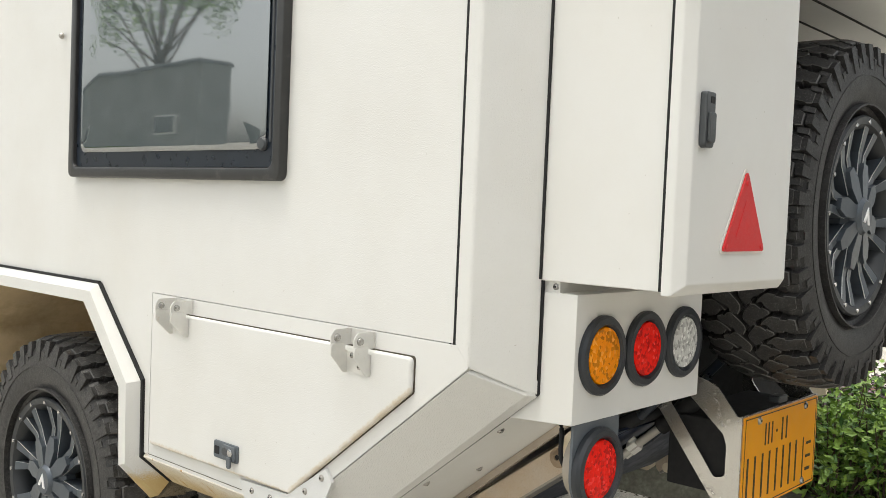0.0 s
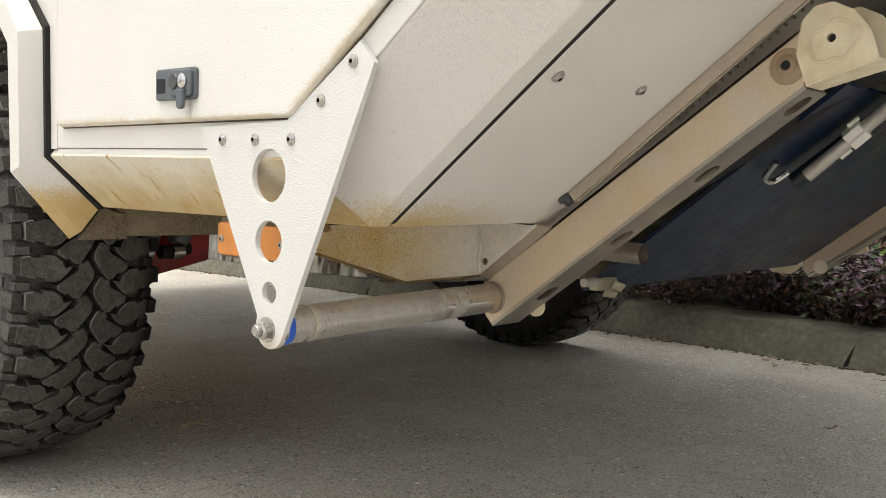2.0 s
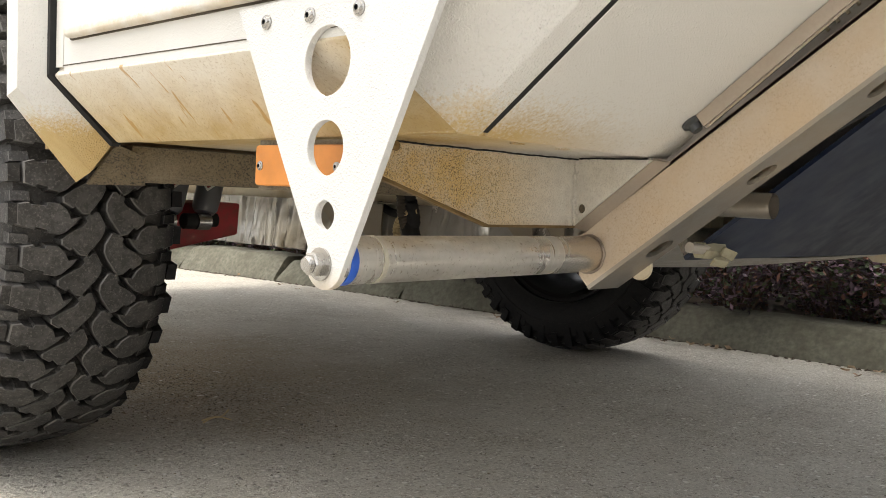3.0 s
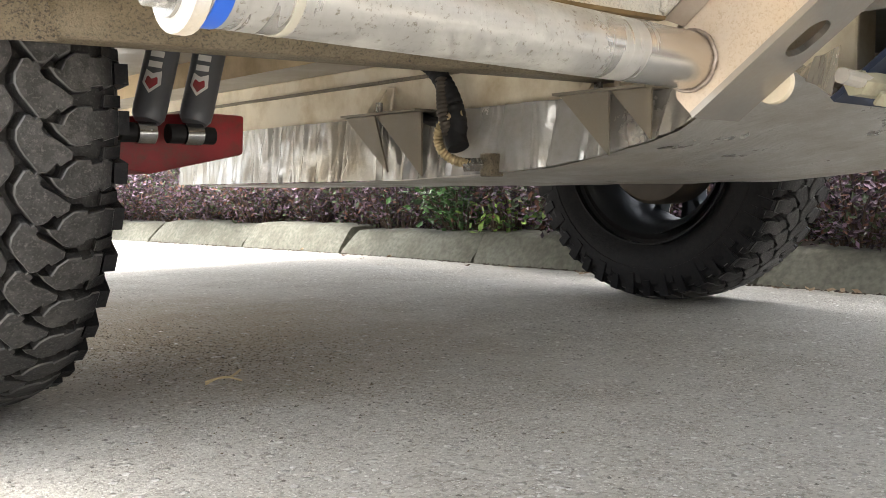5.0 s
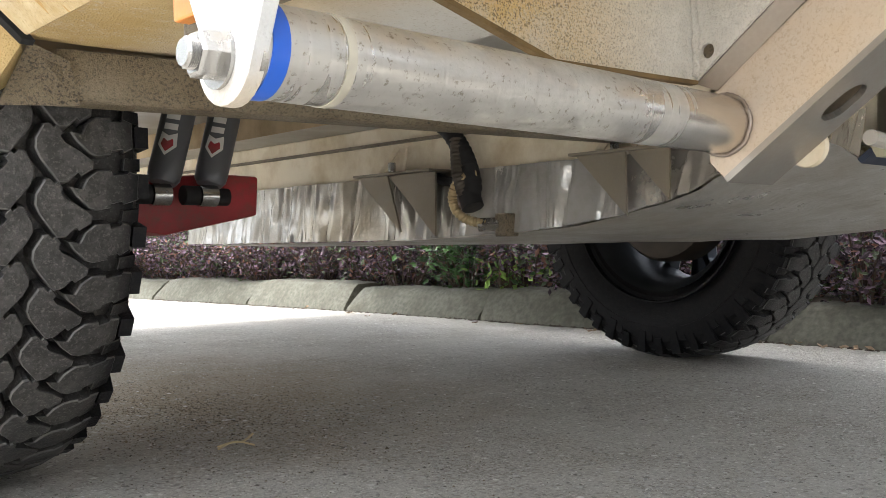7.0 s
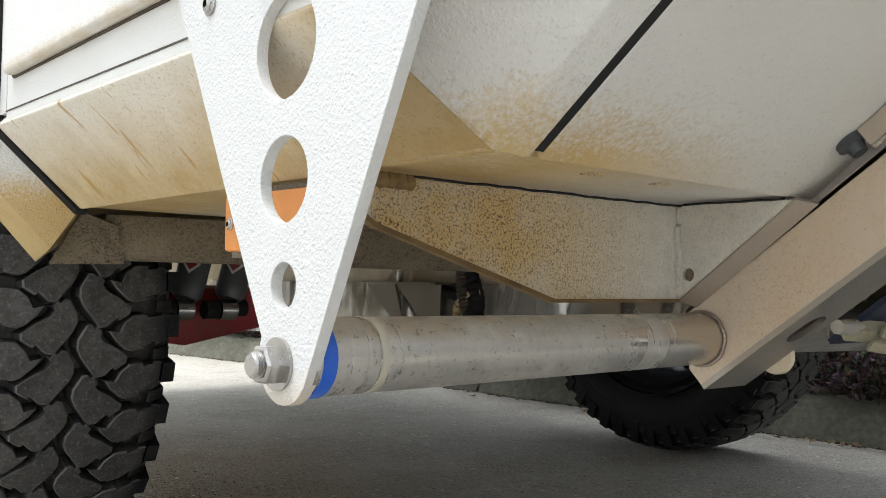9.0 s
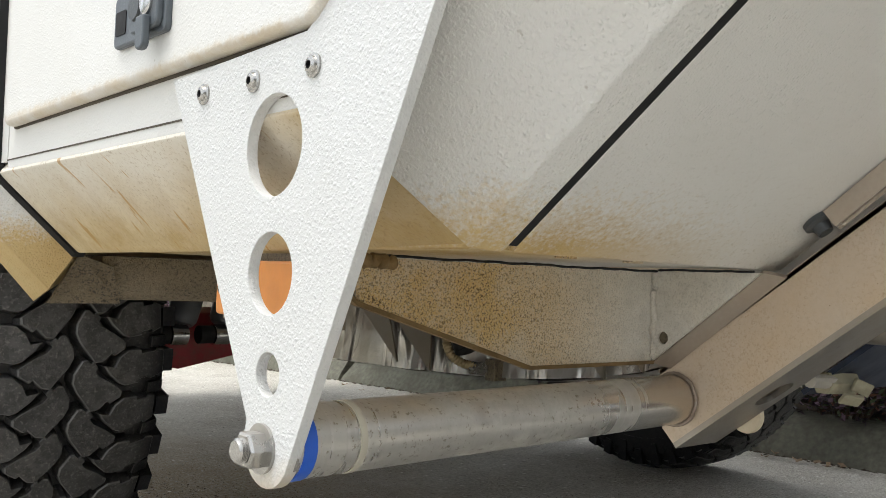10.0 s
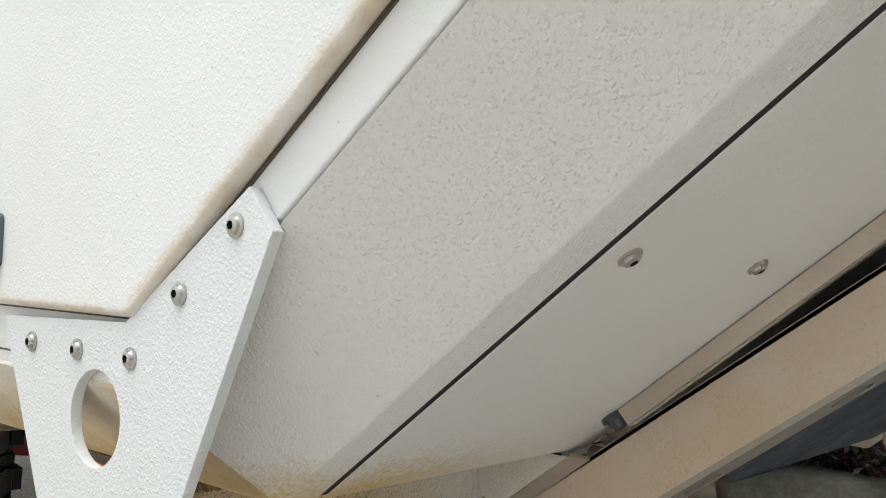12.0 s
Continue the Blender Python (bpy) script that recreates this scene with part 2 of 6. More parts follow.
def spattered(name, clean, mud, crust, amount, fade=None, scale=430.0, rough=0.7):
    """Sprayed steel under a crust of fine ochre spatter; fade thins it along x between two places."""
    m, n, l, p = node_mat(name)
    co = coords(n)
    broad = noise_tex(n, l, co, 11.0, 6.0, 0.65)
    load = calc(n, l, "MULTIPLY", ramp(n, l, broad, 0.2, 0.60), amount)
    if fade:
        sep = n.new("ShaderNodeSeparateXYZ")
        l.new(co, sep.inputs[0])
        load = calc(n, l, "MULTIPLY", load, ramp(n, l, calc(n, l, "ADD", sep.outputs[0], calc(n, l, "MULTIPLY", broad, 0.16)), fade[0], fade[1], (1.25, 1.25, 1.25, 1), (0.22, 0.22, 0.22, 1)))
    grain = noise_tex(n, l, co, scale, 5.0, 0.72)
    other = noise_tex(n, l, co, scale * 0.85, 3.0, 0.7, (1, 1.2, 1))
    film = calc(n, l, "MULTIPLY", ramp(n, l, grain, 0.10, 0.55), load, True)
    dots = calc(n, l, "MULTIPLY", ramp(n, l, other, 0.505, 0.625), calc(n, l, "ADD", calc(n, l, "MULTIPLY", load, 0.80), 0.06), True)
    base = mix(n, l, ramp(n, l, noise_tex(n, l, co, 60.0, 4.0, 0.7), 0.3, 0.7), tuple(c * 0.80 for c in clean), clean)
    col = mix(n, l, film, base, mud)
    col = mix(n, l, dots, col, crust)
    l.new(col, p.inputs["Base Color"])
    p.inputs["Roughness"].default_value = rough
    bump(n, l, p, [(grain, 0.8, 0.0030), (broad, 0.2, 0.004)])
    return m


def tube_mat():
    """Stainless tube in the rags of its protective film: cloudy patches and dirt on bright metal, rings where the film tore, bare at the welded end."""
    m, n, l, p = node_mat("filmed_stainless_tube")
    co = coords(n)
    sep = n.new("ShaderNodeSeparateXYZ")
    l.new(co, sep.inputs[0])
    x = sep.outputs[0]
    torn = noise_tex(n, l, co, 30.0, 7.0, 0.7, (1.4, 1, 1))
    along = calc(n, l, "ADD", x, calc(n, l, "MULTIPLY", torn, 0.12))
    reach = ramp(n, l, along, 0.31, 0.41, (1, 1, 1, 1), (0, 0, 0, 1))
    patch = ramp(n, l, noise_tex(n, l, co, 40.0, 9.0, 0.75), 0.44, 0.58)
    rings = ramp(n, l, noise_tex(n, l, co, 62.0, 3.0, 0.6, (1, 0.10, 0.10)), 0.50, 0.58)
    near = ramp(n, l, x, 0.05, 0.12, (1, 1, 1, 1), (0, 0, 0, 1))
    tear = calc(n, l, "MULTIPLY", ramp(n, l, x, 0.26, 0.30), ramp(n, l, x, 0.335, 0.355, (1, 1, 1, 1), (0, 0, 0, 1)))
    banded = calc(n, l, "MAXIMUM", near, tear)
    film = calc(n, l, "MULTIPLY", reach, calc(n, l, "ADD", 0.22, calc(n, l, "MULTIPLY", patch, 0.6)))
    film = calc(n, l, "MULTIPLY", film, calc(n, l, "SUBTRACT", 1.0, calc(n, l, "MULTIPLY", banded, 0.8)))
    film = calc(n, l, "MAXIMUM", film, calc(n, l, "MULTIPLY", calc(n, l, "MULTIPLY", banded, rings), 0.5))
    cloudy = mix(n, l, noise_tex(n, l, co, 55.0, 5.0, 0.7), (0.34, 0.33, 0.285), (0.53, 0.52, 0.475))
    bare = mix(n, l, noise_tex(n, l, co, 240.0, 2.0, 0.5, (0.08, 1, 1)), (0.50, 0.475, 0.44), (0.66, 0.64, 0.61))
    bare = mix(n, l, ramp(n, l, x, 0.34, 0.42), bare, (0.53, 0.475, 0.41))
    col = mix(n, l, film, bare, cloudy)
    speck = calc(n, l, "MULTIPLY", ramp(n, l, noise_tex(n, l, co, 240.0, 5.0, 0.7), 0.57, 0.66), reach)
    col = mix(n, l, calc(n, l, "MULTIPLY", speck, 0.8), col, (0.22, 0.19, 0.14))
    l.new(col, p.inputs["Base Color"])
    l.new(calc(n, l, "SUBTRACT", 0.95, calc(n, l, "MULTIPLY", film, 0.85), True), p.inputs["Metallic"])
    l.new(calc(n, l, "ADD", 0.24, calc(n, l, "MULTIPLY", film, 0.3)), p.inputs["Roughness"])
    bump(n, l, p, [(rings, 0.10, 0.0008), (torn, 0.10, 0.003), (film, 0.12, 0.001)])
    return m


def foil_mat():
    """Dull silver foil, dusty in patches."""
    m, n, l, p = node_mat("creased_foil")
    co = coords(n)
    dust = ramp(n, l, noise_tex(n, l, co, 6.0, 8.0, 0.7), 0.45, 0.72)
    warm = ramp(n, l, noise_tex(n, l, co, 2.6, 3.0, 0.6), 0.52, 0.68)
    col = mix(n, l, dust, (0.60, 0.59, 0.57), (0.42, 0.385, 0.33))
    col = mix(n, l, calc(n, l, "MULTIPLY", warm, 0.55), col, (0.42, 0.335, 0.20))
    l.new(col, p.inputs["Base Color"])
    p.inputs["Metallic"].default_value = 0.55
    l.new(calc(n, l, "ADD", 0.16, calc(n, l, "MULTIPLY", dust, 0.2)), p.inputs["Roughness"])
    ridge = calc(n, l, "ABSOLUTE", calc(n, l, "SUBTRACT", noise_tex(n, l, co, 11.0, 2.0, 0.5, (1, 1, 0.05)), 0.5))
    crease = ramp(n, l, ridge, 0.0, 0.012, (1, 1, 1, 1), (0, 0, 0, 1))
    bump(n, l, p, [(noise_tex(n, l, co, 34.0, 5.0, 0.65), 0.35, 0.004), (crease, 0.35, 0.004)])
    return m


def lens_mat(name, colour):
    """Moulded plastic lens over facets."""
    m, n, l, p = node_mat(name)
    co = coords(n)
    v = n.new("ShaderNodeTexVoronoi")
    v.inputs["Scale"].default_value = 150.0
    l.new(co, v.inputs["Vector"])
    sep = n.new("ShaderNodeSeparateColor")
    l.new(v.outputs["Color"], sep.inputs[0])
    f = ramp(n, l, sep.outputs[0], 0.1, 0.5)
    dark = tuple(c * 0.55 for c in colour)
    pale = tuple(min(1.0, c * 1.25 + 0.03) for c in colour)
    col = mix(n, l, f, dark, colour)
    col = mix(n, l, ramp(n, l, sep.outputs[1], 0.86, 0.9), col, pale)
    l.new(col, p.inputs["Base Color"])
    p.inputs["Roughness"].default_value = 0.22
    p.inputs["Specular IOR Level"].default_value = 0.14
    bump(n, l, p, [(v.outputs["Distance"], 0.5, 0.003)])
    return m


def glass_mat():
    m, n, l, p = node_mat("tinted_acrylic")
    co = coords(n)
    p.inputs["Base Color"].default_value = (0.05, 0.068, 0.075, 1)
    p.inputs["Roughness"].default_value = 0.03
    p.inputs["Specular IOR Level"].default_value = 1.0
    p.inputs["IOR"].default_value = 2.2
    bump(n, l, p, [(noise_tex(n, l, co, 3.0, 2.0), 0.02, 0.02)])
    return m


def ground_mat():
    m, n, l, p = node_mat("worn_concrete")
    co = coords(n)
    big = ramp(n, l, noise_tex(n, l, co, 1.3, 8.0, 0.65), 0.3, 0.75)
    col = mix(n, l, big, (0.56, 0.53, 0.465), (0.72, 0.695, 0.635))
    earth = ramp(n, l, noise_tex(n, l, co, 2.6, 9.0, 0.72), 0.46, 0.66)
    col = mix(n, l, calc(n, l, "MULTIPLY", earth, 0.4), col, (0.30, 0.25, 0.175))
    # earth dropped by the wheel, a broad ragged patch, deepened for the trailer's shade
    mp = n.new("ShaderNodeMapping")
    mp.inputs["Location"].default_value, mp.inputs["Scale"].default_value = (-0.75, -1.15, 0), (1.0, 0.75, 1)
    l.new(co, mp.inputs["Vector"])
    far = n.new("ShaderNodeVectorMath")
    far.operation = "LENGTH"
    l.new(mp.outputs[0], far.inputs[0])
    rag = calc(n, l, "ADD", far.outputs["Value"], calc(n, l, "MULTIPLY", noise_tex(n, l, co, 4.0, 7.0, 0.7), 0.7))
    shed_shade = ramp(n, l, rag, 0.55, 1.25, (1, 1, 1, 1), (0, 0, 0, 1))
    clod = ramp(n, l, noise_tex(n, l, co, 120.0, 5.0, 0.7), 0.36, 0.58)
    grit = ramp(n, l, noise_tex(n, l, co, 150.0, 4.0, 0.7), 0.50, 0.60)
    col = mix(n, l, calc(n, l, "MULTIPLY", grit, calc(n, l, "ADD", 0.25, calc(n, l, "MULTIPLY", earth, 0.45))), col, (0.13, 0.105, 0.07))
    med = ramp(n, l, noise_tex(n, l, co, 26.0, 6.0, 0.7), 0.35, 0.7)
    col = mix(n, l, calc(n, l, "MULTIPLY", med, 0.32), col, (0.27, 0.255, 0.22))
    v = n.new("ShaderNodeTexVoronoi")
    v.inputs["Scale"].default_value, v.inputs["Randomness"].default_value = 52.0, 1.0
    l.new(co, v.inputs["Vector"])
    stone = ramp(n, l, v.outputs["Distance"], 0.22, 0.34, (1, 1, 1, 1), (0, 0, 0, 1))
    sepc = n.new("ShaderNodeSeparateColor")
    l.new(v.outputs["Color"], sepc.inputs[0])
    pick = ramp(n, l, sepc.outputs[0], 0.62, 0.68)
    stone = calc(n, l, "MULTIPLY", stone, pick)
    scol = mix(n, l, sepc.outputs[1], (0.34, 0.32, 0.27), (0.92, 0.90, 0.85))
    col = mix(n, l, calc(n, l, "MULTIPLY", stone, 0.95), col, scol)
    pits = ramp(n, l, noise_tex(n, l, co, 95.0, 6.0, 0.7), 0.545, 0.60)
    col = mix(n, l, calc(n, l, "MULTIPLY", pits, 0.45), col, (0.16, 0.14, 0.10))
    chips = ramp(n, l, noise_tex(n, l, co, 210.0, 2.0, 0.6), 0.60, 0.65)
    col = mix(n, l, calc(n, l, "MULTIPLY", chips, 0.85), col, (0.80, 0.775, 0.72))
    col = mix(n, l, calc(n, l, "MULTIPLY", shed_shade, calc(n, l, "ADD", 0.30, calc(n, l, "MULTIPLY", clod, 0.45))), col, (0.27, 0.19, 0.09))
    l.new(col, p.inputs["Base Color"])
    p.inputs["Roughness"].default_value = 0.82
    bump(n, l, p, [(noise_tex(n, l, co, 60.0, 8.0, 0.75), 1.0, 0.011), (stone, 0.9, 0.005), (noise_tex(n, l, co, 9.0, 4.0), 0.3, 0.014)])
    return m


def leaf_mat(name, dark, light, sheen=0.45, odd=None, skew=1.0):
    m, n, l, p = node_mat(name)
    g = n.new("ShaderNodeNewGeometry")
    col = mix(n, l, calc(n, l, "POWER", g.outputs["Random Per Island"], skew), dark, light)
    if odd:
        pick = calc(n, l, "FRACT", calc(n, l, "MULTIPLY", g.outputs["Random Per Island"], 37.0))
        col = mix(n, l, calc(n, l, "GREATER_THAN", pick, 0.78), col, odd[0])
        col = mix(n, l, calc(n, l, "LESS_THAN", pick, 0.13), col, odd[1])
    l.new(col, p.inputs["Base Color"])
    p.inputs["Roughness"].default_value = sheen
    p.inputs["Subsurface Weight"].default_value = 0.0
    return m


PAINT = body_paint("coated_white_paint", 0.3, False, 0.1)
PAINT_HATCH = body_paint("hatch_white_paint", 0.26, False, 0.0, rim_dirt=True)
PAINT_LOW = body_paint("coated_white_paint_splashed", 0.62, True, 0.05)
PAINT_TAIL = body_paint("tail_white_paint_splashed", 0.5, True, 0.50)
PAINT_SMOOTH = body_paint("smooth_white_paint", 0.0, False)
MUDDY = mud_panel()
PLATE_PAINT = body_paint("bracket_white_paint", 0.42, False, -0.15, (0.93, 0.942, 0.965), tip_stain=True)
RUBBER = rubber("tyre_rubber", 0.70)
RUBBER_DEEP = rubber("tyre_sidewall_rubber", 0.5)
# spare tyre: less dust, and toned down for its shade behind the locker
RUBBER_SPARE_SHADE = rubber("spare_tyre_rubber", 0.3)
# lug bevels: scuffed rubber, lightened further to paint the highlight along the edges
RUBBER_WORN_LIT = simple("scuffed_lit_rubber_edge", (0.12, 0.117, 0.113), 0.5, 0.0, 0.35, 60.0, 0.3, 300.0, (0.03, 0.03, 0.032), 0.3, 30.0)
SEAL = simple("black_sealant", (0.008, 0.008, 0.009), 0.75, grain=0.1)
# grime colour, kept dark to paint the shade inside the hatch gap and seam
GAP_SHADE = simple("grimy_gap_shade", (0.085, 0.07, 0.05), 0.75, 0.0, 0.3, 20.0, 0.2)
PLASTIC = simple("dark_grey_plastic", (0.055, 0.06, 0.065), 0.42, grain=0.25, dirt=(0.16, 0.15, 0.13), dirt_amount=0.05)
PLASTIC_BLUE = simple("slate_grey_plastic", (0.10, 0.115, 0.13), 0.45, grain=0.2)
BEZEL = simple("black_rubber_bezel", (0.022, 0.026, 0.032), 0.4, grain=0.2, dirt=(0.12, 0.12, 0.115), dirt_amount=0.05)
FRAME_DARK = simple("anodised_dark_frame", (0.045, 0.045, 0.045), 0.35, 0.3, dirt=(0.2, 0.19, 0.17), dirt_amount=0.05)
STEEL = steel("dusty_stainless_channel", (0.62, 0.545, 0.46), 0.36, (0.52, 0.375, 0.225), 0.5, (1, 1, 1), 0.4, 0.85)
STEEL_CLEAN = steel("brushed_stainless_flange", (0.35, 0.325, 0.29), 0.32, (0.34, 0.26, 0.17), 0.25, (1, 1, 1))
HINGE_STEEL = simple("dull_stainless", (0.70, 0.69, 0.66), 0.38, 0.45, 0.1, 30.0, 0.05, 400.0, (0.42, 0.27, 0.12), 0.02, 60.0)
RUST_STEEL = steel("rust_stained_steel", (0.42, 0.34, 0.25), 0.45, (0.24, 0.13, 0.06), 0.55, (1, 1, 1), 0.3)
WELD = steel("weld_steel", (0.34, 0.29, 0.25), 0.30, (0.30, 0.2, 0.12), 0.3)
TUBE_MAT = tube_mat()
BRIGHT = steel("bright_stainless", (0.66, 0.64, 0.61), 0.20, (0.5, 0.42, 0.3), 0.1)
ZINC = steel("zinc_plated_steel", (0.46, 0.45, 0.43), 0.24, (0.45, 0.36, 0.25), 0.12)
SKID = simple("blue_black_sheet", (0.006, 0.014, 0.040), 0.4, 0.0, 0.3, 6.0, 0.05, 300.0, (0.055, 0.054, 0.052), 0.26, 3.0)
SKID.node_tree.nodes["Principled BSDF"].inputs["Specular IOR Level"].default_value = 0.28
GREYSHEET = steel("dull_galvanised_sheet", (0.56, 0.54, 0.51), 0.34, (0.42, 0.37, 0.29), 0.35, (1, 1, 1), 0.6)
SHEET = steel("scuffed_tank_sheet", (0.62, 0.60, 0.56), 0.26, (0.34, 0.29, 0.215), 0.4, (1, 0.15, 1), 0.7, 0.5, 0.9)
FOIL = foil_mat()
GUSSET = steel("dull_gusset_sheet", (0.25, 0.225, 0.185), 0.42, (0.22, 0.17, 0.105), 0.45, (1, 1, 1), 0.5)
CROSS = spattered("spattered_frame_paint", (0.84, 0.83, 0.79), (0.72, 0.51, 0.22), (0.11, 0.065, 0.022), 0.95, (0.30, 0.46), 700.0)
RAIL = spattered("grimy_frame_rail", (0.27, 0.225, 0.155), (0.15, 0.115, 0.068), (0.02, 0.016, 0.011), 1.0, None, 380.0, 0.5)
DRUM = simple("rusty_drum", (0.085, 0.07, 0.055), 0.6, 0.3, 0.4, 14.0, 0.4, 150.0, (0.16, 0.12, 0.08), 0.2, 12.0)
TRAY = steel("dull_tray_steel", (0.46, 0.40, 0.34), 0.30, (0.36, 0.27, 0.18), 0.3, (1, 1, 1), 0.75)
BRASS = simple("yellowed_hose", (0.46, 0.36, 0.20), 0.4, 0.5, 0.2, 40.0)
BEAM = simple("dusty_cream_beam", (0.78, 0.70, 0.55), 0.6, 0.0, 0.14, 6.0, 0.3, 300.0, (0.42, 0.30, 0.14), 0.34, 7.0)
LINER = simple("muddy_wheel_liner", (0.60, 0.47, 0.29), 0.75, 0.0, 0.25, 6.0, 0.4, 120.0, (0.24, 0.17, 0.085), 0.3, 5.0)
RED_PAINT = simple("red_powder_coat", (0.36, 0.030, 0.038), 0.45, 0.0, 0.25, 12.0, 0.3, 200.0, (0.15, 0.08, 0.06), 0.3, 40.0)
SHOCK_GREY = simple("slate_damper_body", (0.13, 0.135, 0.145), 0.38, 0.3, 0.12, 10.0, 0.1, 300.0, (0.2, 0.18, 0.16), 0.06)
CHROME = simple("chrome_eye", (0.55, 0.55, 0.55), 0.22, 1.0)
RIM_DARK = simple("anthracite_alloy", (0.085, 0.10, 0.118), 0.35, 0.4, 0.15, 20.0, 0.08, 400.0, (0.2, 0.19, 0.17), 0.05)
BARREL = simple("black_rim_barrel", (0.025, 0.028, 0.032), 0.45, 0.2, 0.2, 20.0, 0.1, 300.0, (0.06, 0.055, 0.05), 0.1)
RIM_CUT = simple("machined_alloy", (0.80, 0.80, 0.80), 0.45, 0.1)
ORANGE = simple("orange_reflector", (0.72, 0.27, 0.055), 0.35, 0.0, 0.15, 30.0, 0.1, 300.0, (0.5, 0.3, 0.18), 0.12, 30.0)
AMBER, RED_LENS, CLEAR = lens_mat("amber_lens", (0.95, 0.29, 0.001)), lens_mat("red_lens", (0.92, 0.010, 0.004)), lens_mat("clear_lens", (0.62, 0.62, 0.60))
RED_REFLECT = simple("red_reflector", (0.60, 0.010, 0.014), 0.5, 0.0, 0.06, 40.0, 0.15, 800.0)
YELLOW = simple("yellow_number_board", (0.90, 0.38, 0.012), 0.35, 0.0, 0.06, 10.0)
INK = simple("black_ink", (0.02, 0.02, 0.02), 0.4)
BLUE_TAPE = simple("blue_tape", (0.02, 0.12, 0.62), 0.35)
TAP_PLASTIC = simple("dull_pale_plastic", (0.40, 0.37, 0.26), 0.6, 0.0, 0.2, 30.0, 0.1, 300.0, (0.2, 0.17, 0.12), 0.25, 30.0)
WHITE_TAG = simple("white_tag", (0.75, 0.74, 0.70), 0.5)
GASKET = simple("navy_black_gasket", (0.012, 0.018, 0.028), 0.3, 0.0, 0.2, 12.0, 0.05)
GLASS = glass_mat()
GROUND = ground_mat()
KERB = simple("weathered_kerb_concrete", (0.165, 0.162, 0.128), 0.88, 0.0, 0.35, 55.0, 1.0, 110.0, (0.10, 0.095, 0.07), 0.36, 9.0)
MUD_STRIP = simple("caked_mud_steel", (0.27, 0.175, 0.07), 0.75, 0.0, 0.5, 60.0, 0.9, 220.0, (0.08, 0.05, 0.022), 0.45, 30.0)
SOIL = simple("dark_soil", (0.06, 0.045, 0.03), 0.95, 0.0, 0.4, 12.0, 0.9, 60.0)
LEAF_PURPLE = leaf_mat("purple_leaf", (0.028, 0.018, 0.026), (0.30, 0.19, 0.26), 0.5, ((0.08, 0.11, 0.05), (0.20, 0.09, 0.06)), 1.9)
LEAF_DEEP = leaf_mat("deep_green_leaf", (0.02, 0.05, 0.015), (0.10, 0.22, 0.06), 0.35)
LEAF_GREEN = leaf_mat("green_leaf", (0.03, 0.09, 0.015), (0.27, 0.42, 0.07))
PEBBLE = leaf_mat("paving_pebble", (0.16, 0.145, 0.12), (0.80, 0.78, 0.73), 0.7)
CLOD = leaf_mat("dry_earth_crumb", (0.045, 0.033, 0.02), (0.26, 0.20, 0.125), 0.9)
LEAF_DRY = leaf_mat("dry_leaf", (0.18, 0.12, 0.07), (0.42, 0.30, 0.19), 0.7)
STRAW = simple("dry_straw", (0.66, 0.53, 0.30), 0.7)
TWIG = simple("brown_twig", (0.10, 0.07, 0.05), 0.8)

# ---- building helpers ----
def link(name, bm, material, parent=None, label="", smooth=False, angle=35.0):
    bmesh.ops.recalc_face_normals(bm, faces=bm.faces)
    me = bpy.data.meshes.new(name)
    bm.to_mesh(me)
    bm.free()
    for mt in material if isinstance(material, (list, tuple)) else (material,):
        me.materials.append(mt)
    if smooth:
        me.polygons.foreach_set("use_smooth", [True] * len(me.polygons))
        me.set_sharp_from_angle(angle=radians(angle))
    ob = new(name, me)
    if smooth and 39 < angle < 51:
        wn_mod = ob.modifiers.new("even_normals", "WEIGHTED_NORMAL")
        wn_mod.keep_sharp, wn_mod.weight = True, 80
    if parent:
        ob.parent = parent
    if label:
        ob["label"] = label
    return ob


def part(name, bm, material, parent, label="", smooth=False, angle=35.0):
    return link(name, bm, material, parent, label, smooth, angle)


def shape(name, ob_label, category, group="", kind=""):
    ob = new(name)
    return tagged(ob, ob_label, category, group, kind)


def soften(bm, width, segments=2, sharp=30.0):
    if width <= 0:
        return bm
    edges = [e for e in bm.edges if len(e.link_faces) == 2 and e.calc_face_angle(0) > radians(sharp)]
    bmesh.ops.bevel(bm, geom=edges, offset=width, segments=segments, profile=0.5, affect="EDGES", clamp_overlap=True)
    return bm


def add_prism(bm, poly, a, b, axis="x", mat=0):
    """Outline in the two other axes, drawn out from a to b along the axis."""
    def at(p, v):
        return {"x": (v, p[0], p[1]), "y": (p[0], v, p[1]), "z": (p[0], p[1], v)}[axis]
    lo, hi = [bm.verts.new(at(p, a)) for p in poly], [bm.verts.new(at(p, b)) for p in poly]
    faces = [bm.faces.new(lo[::-1]), bm.faces.new(hi)]
    for i in range(len(poly)):
        j = (i + 1) % len(poly)
        faces.append(bm.faces.new((lo[i], lo[j], hi[j], hi[i])))
    for f in faces:
        f.material_index = mat
    return faces


def prism(poly, a, b, axis="x", bevel=0.0, segments=2):
    bm = bmesh.new()
    add_prism(bm, poly, a, b, axis)
    bmesh.ops.recalc_face_normals(bm, faces=bm.faces)
    return soften(bm, bevel, segments)


def box(x0, x1, y0, y1, z0, z1, bevel=0.0, segments=2):
    return prism([(x0, y0), (x1, y0), (x1, y1), (x0, y1)], z0, z1, "z", bevel, segments)


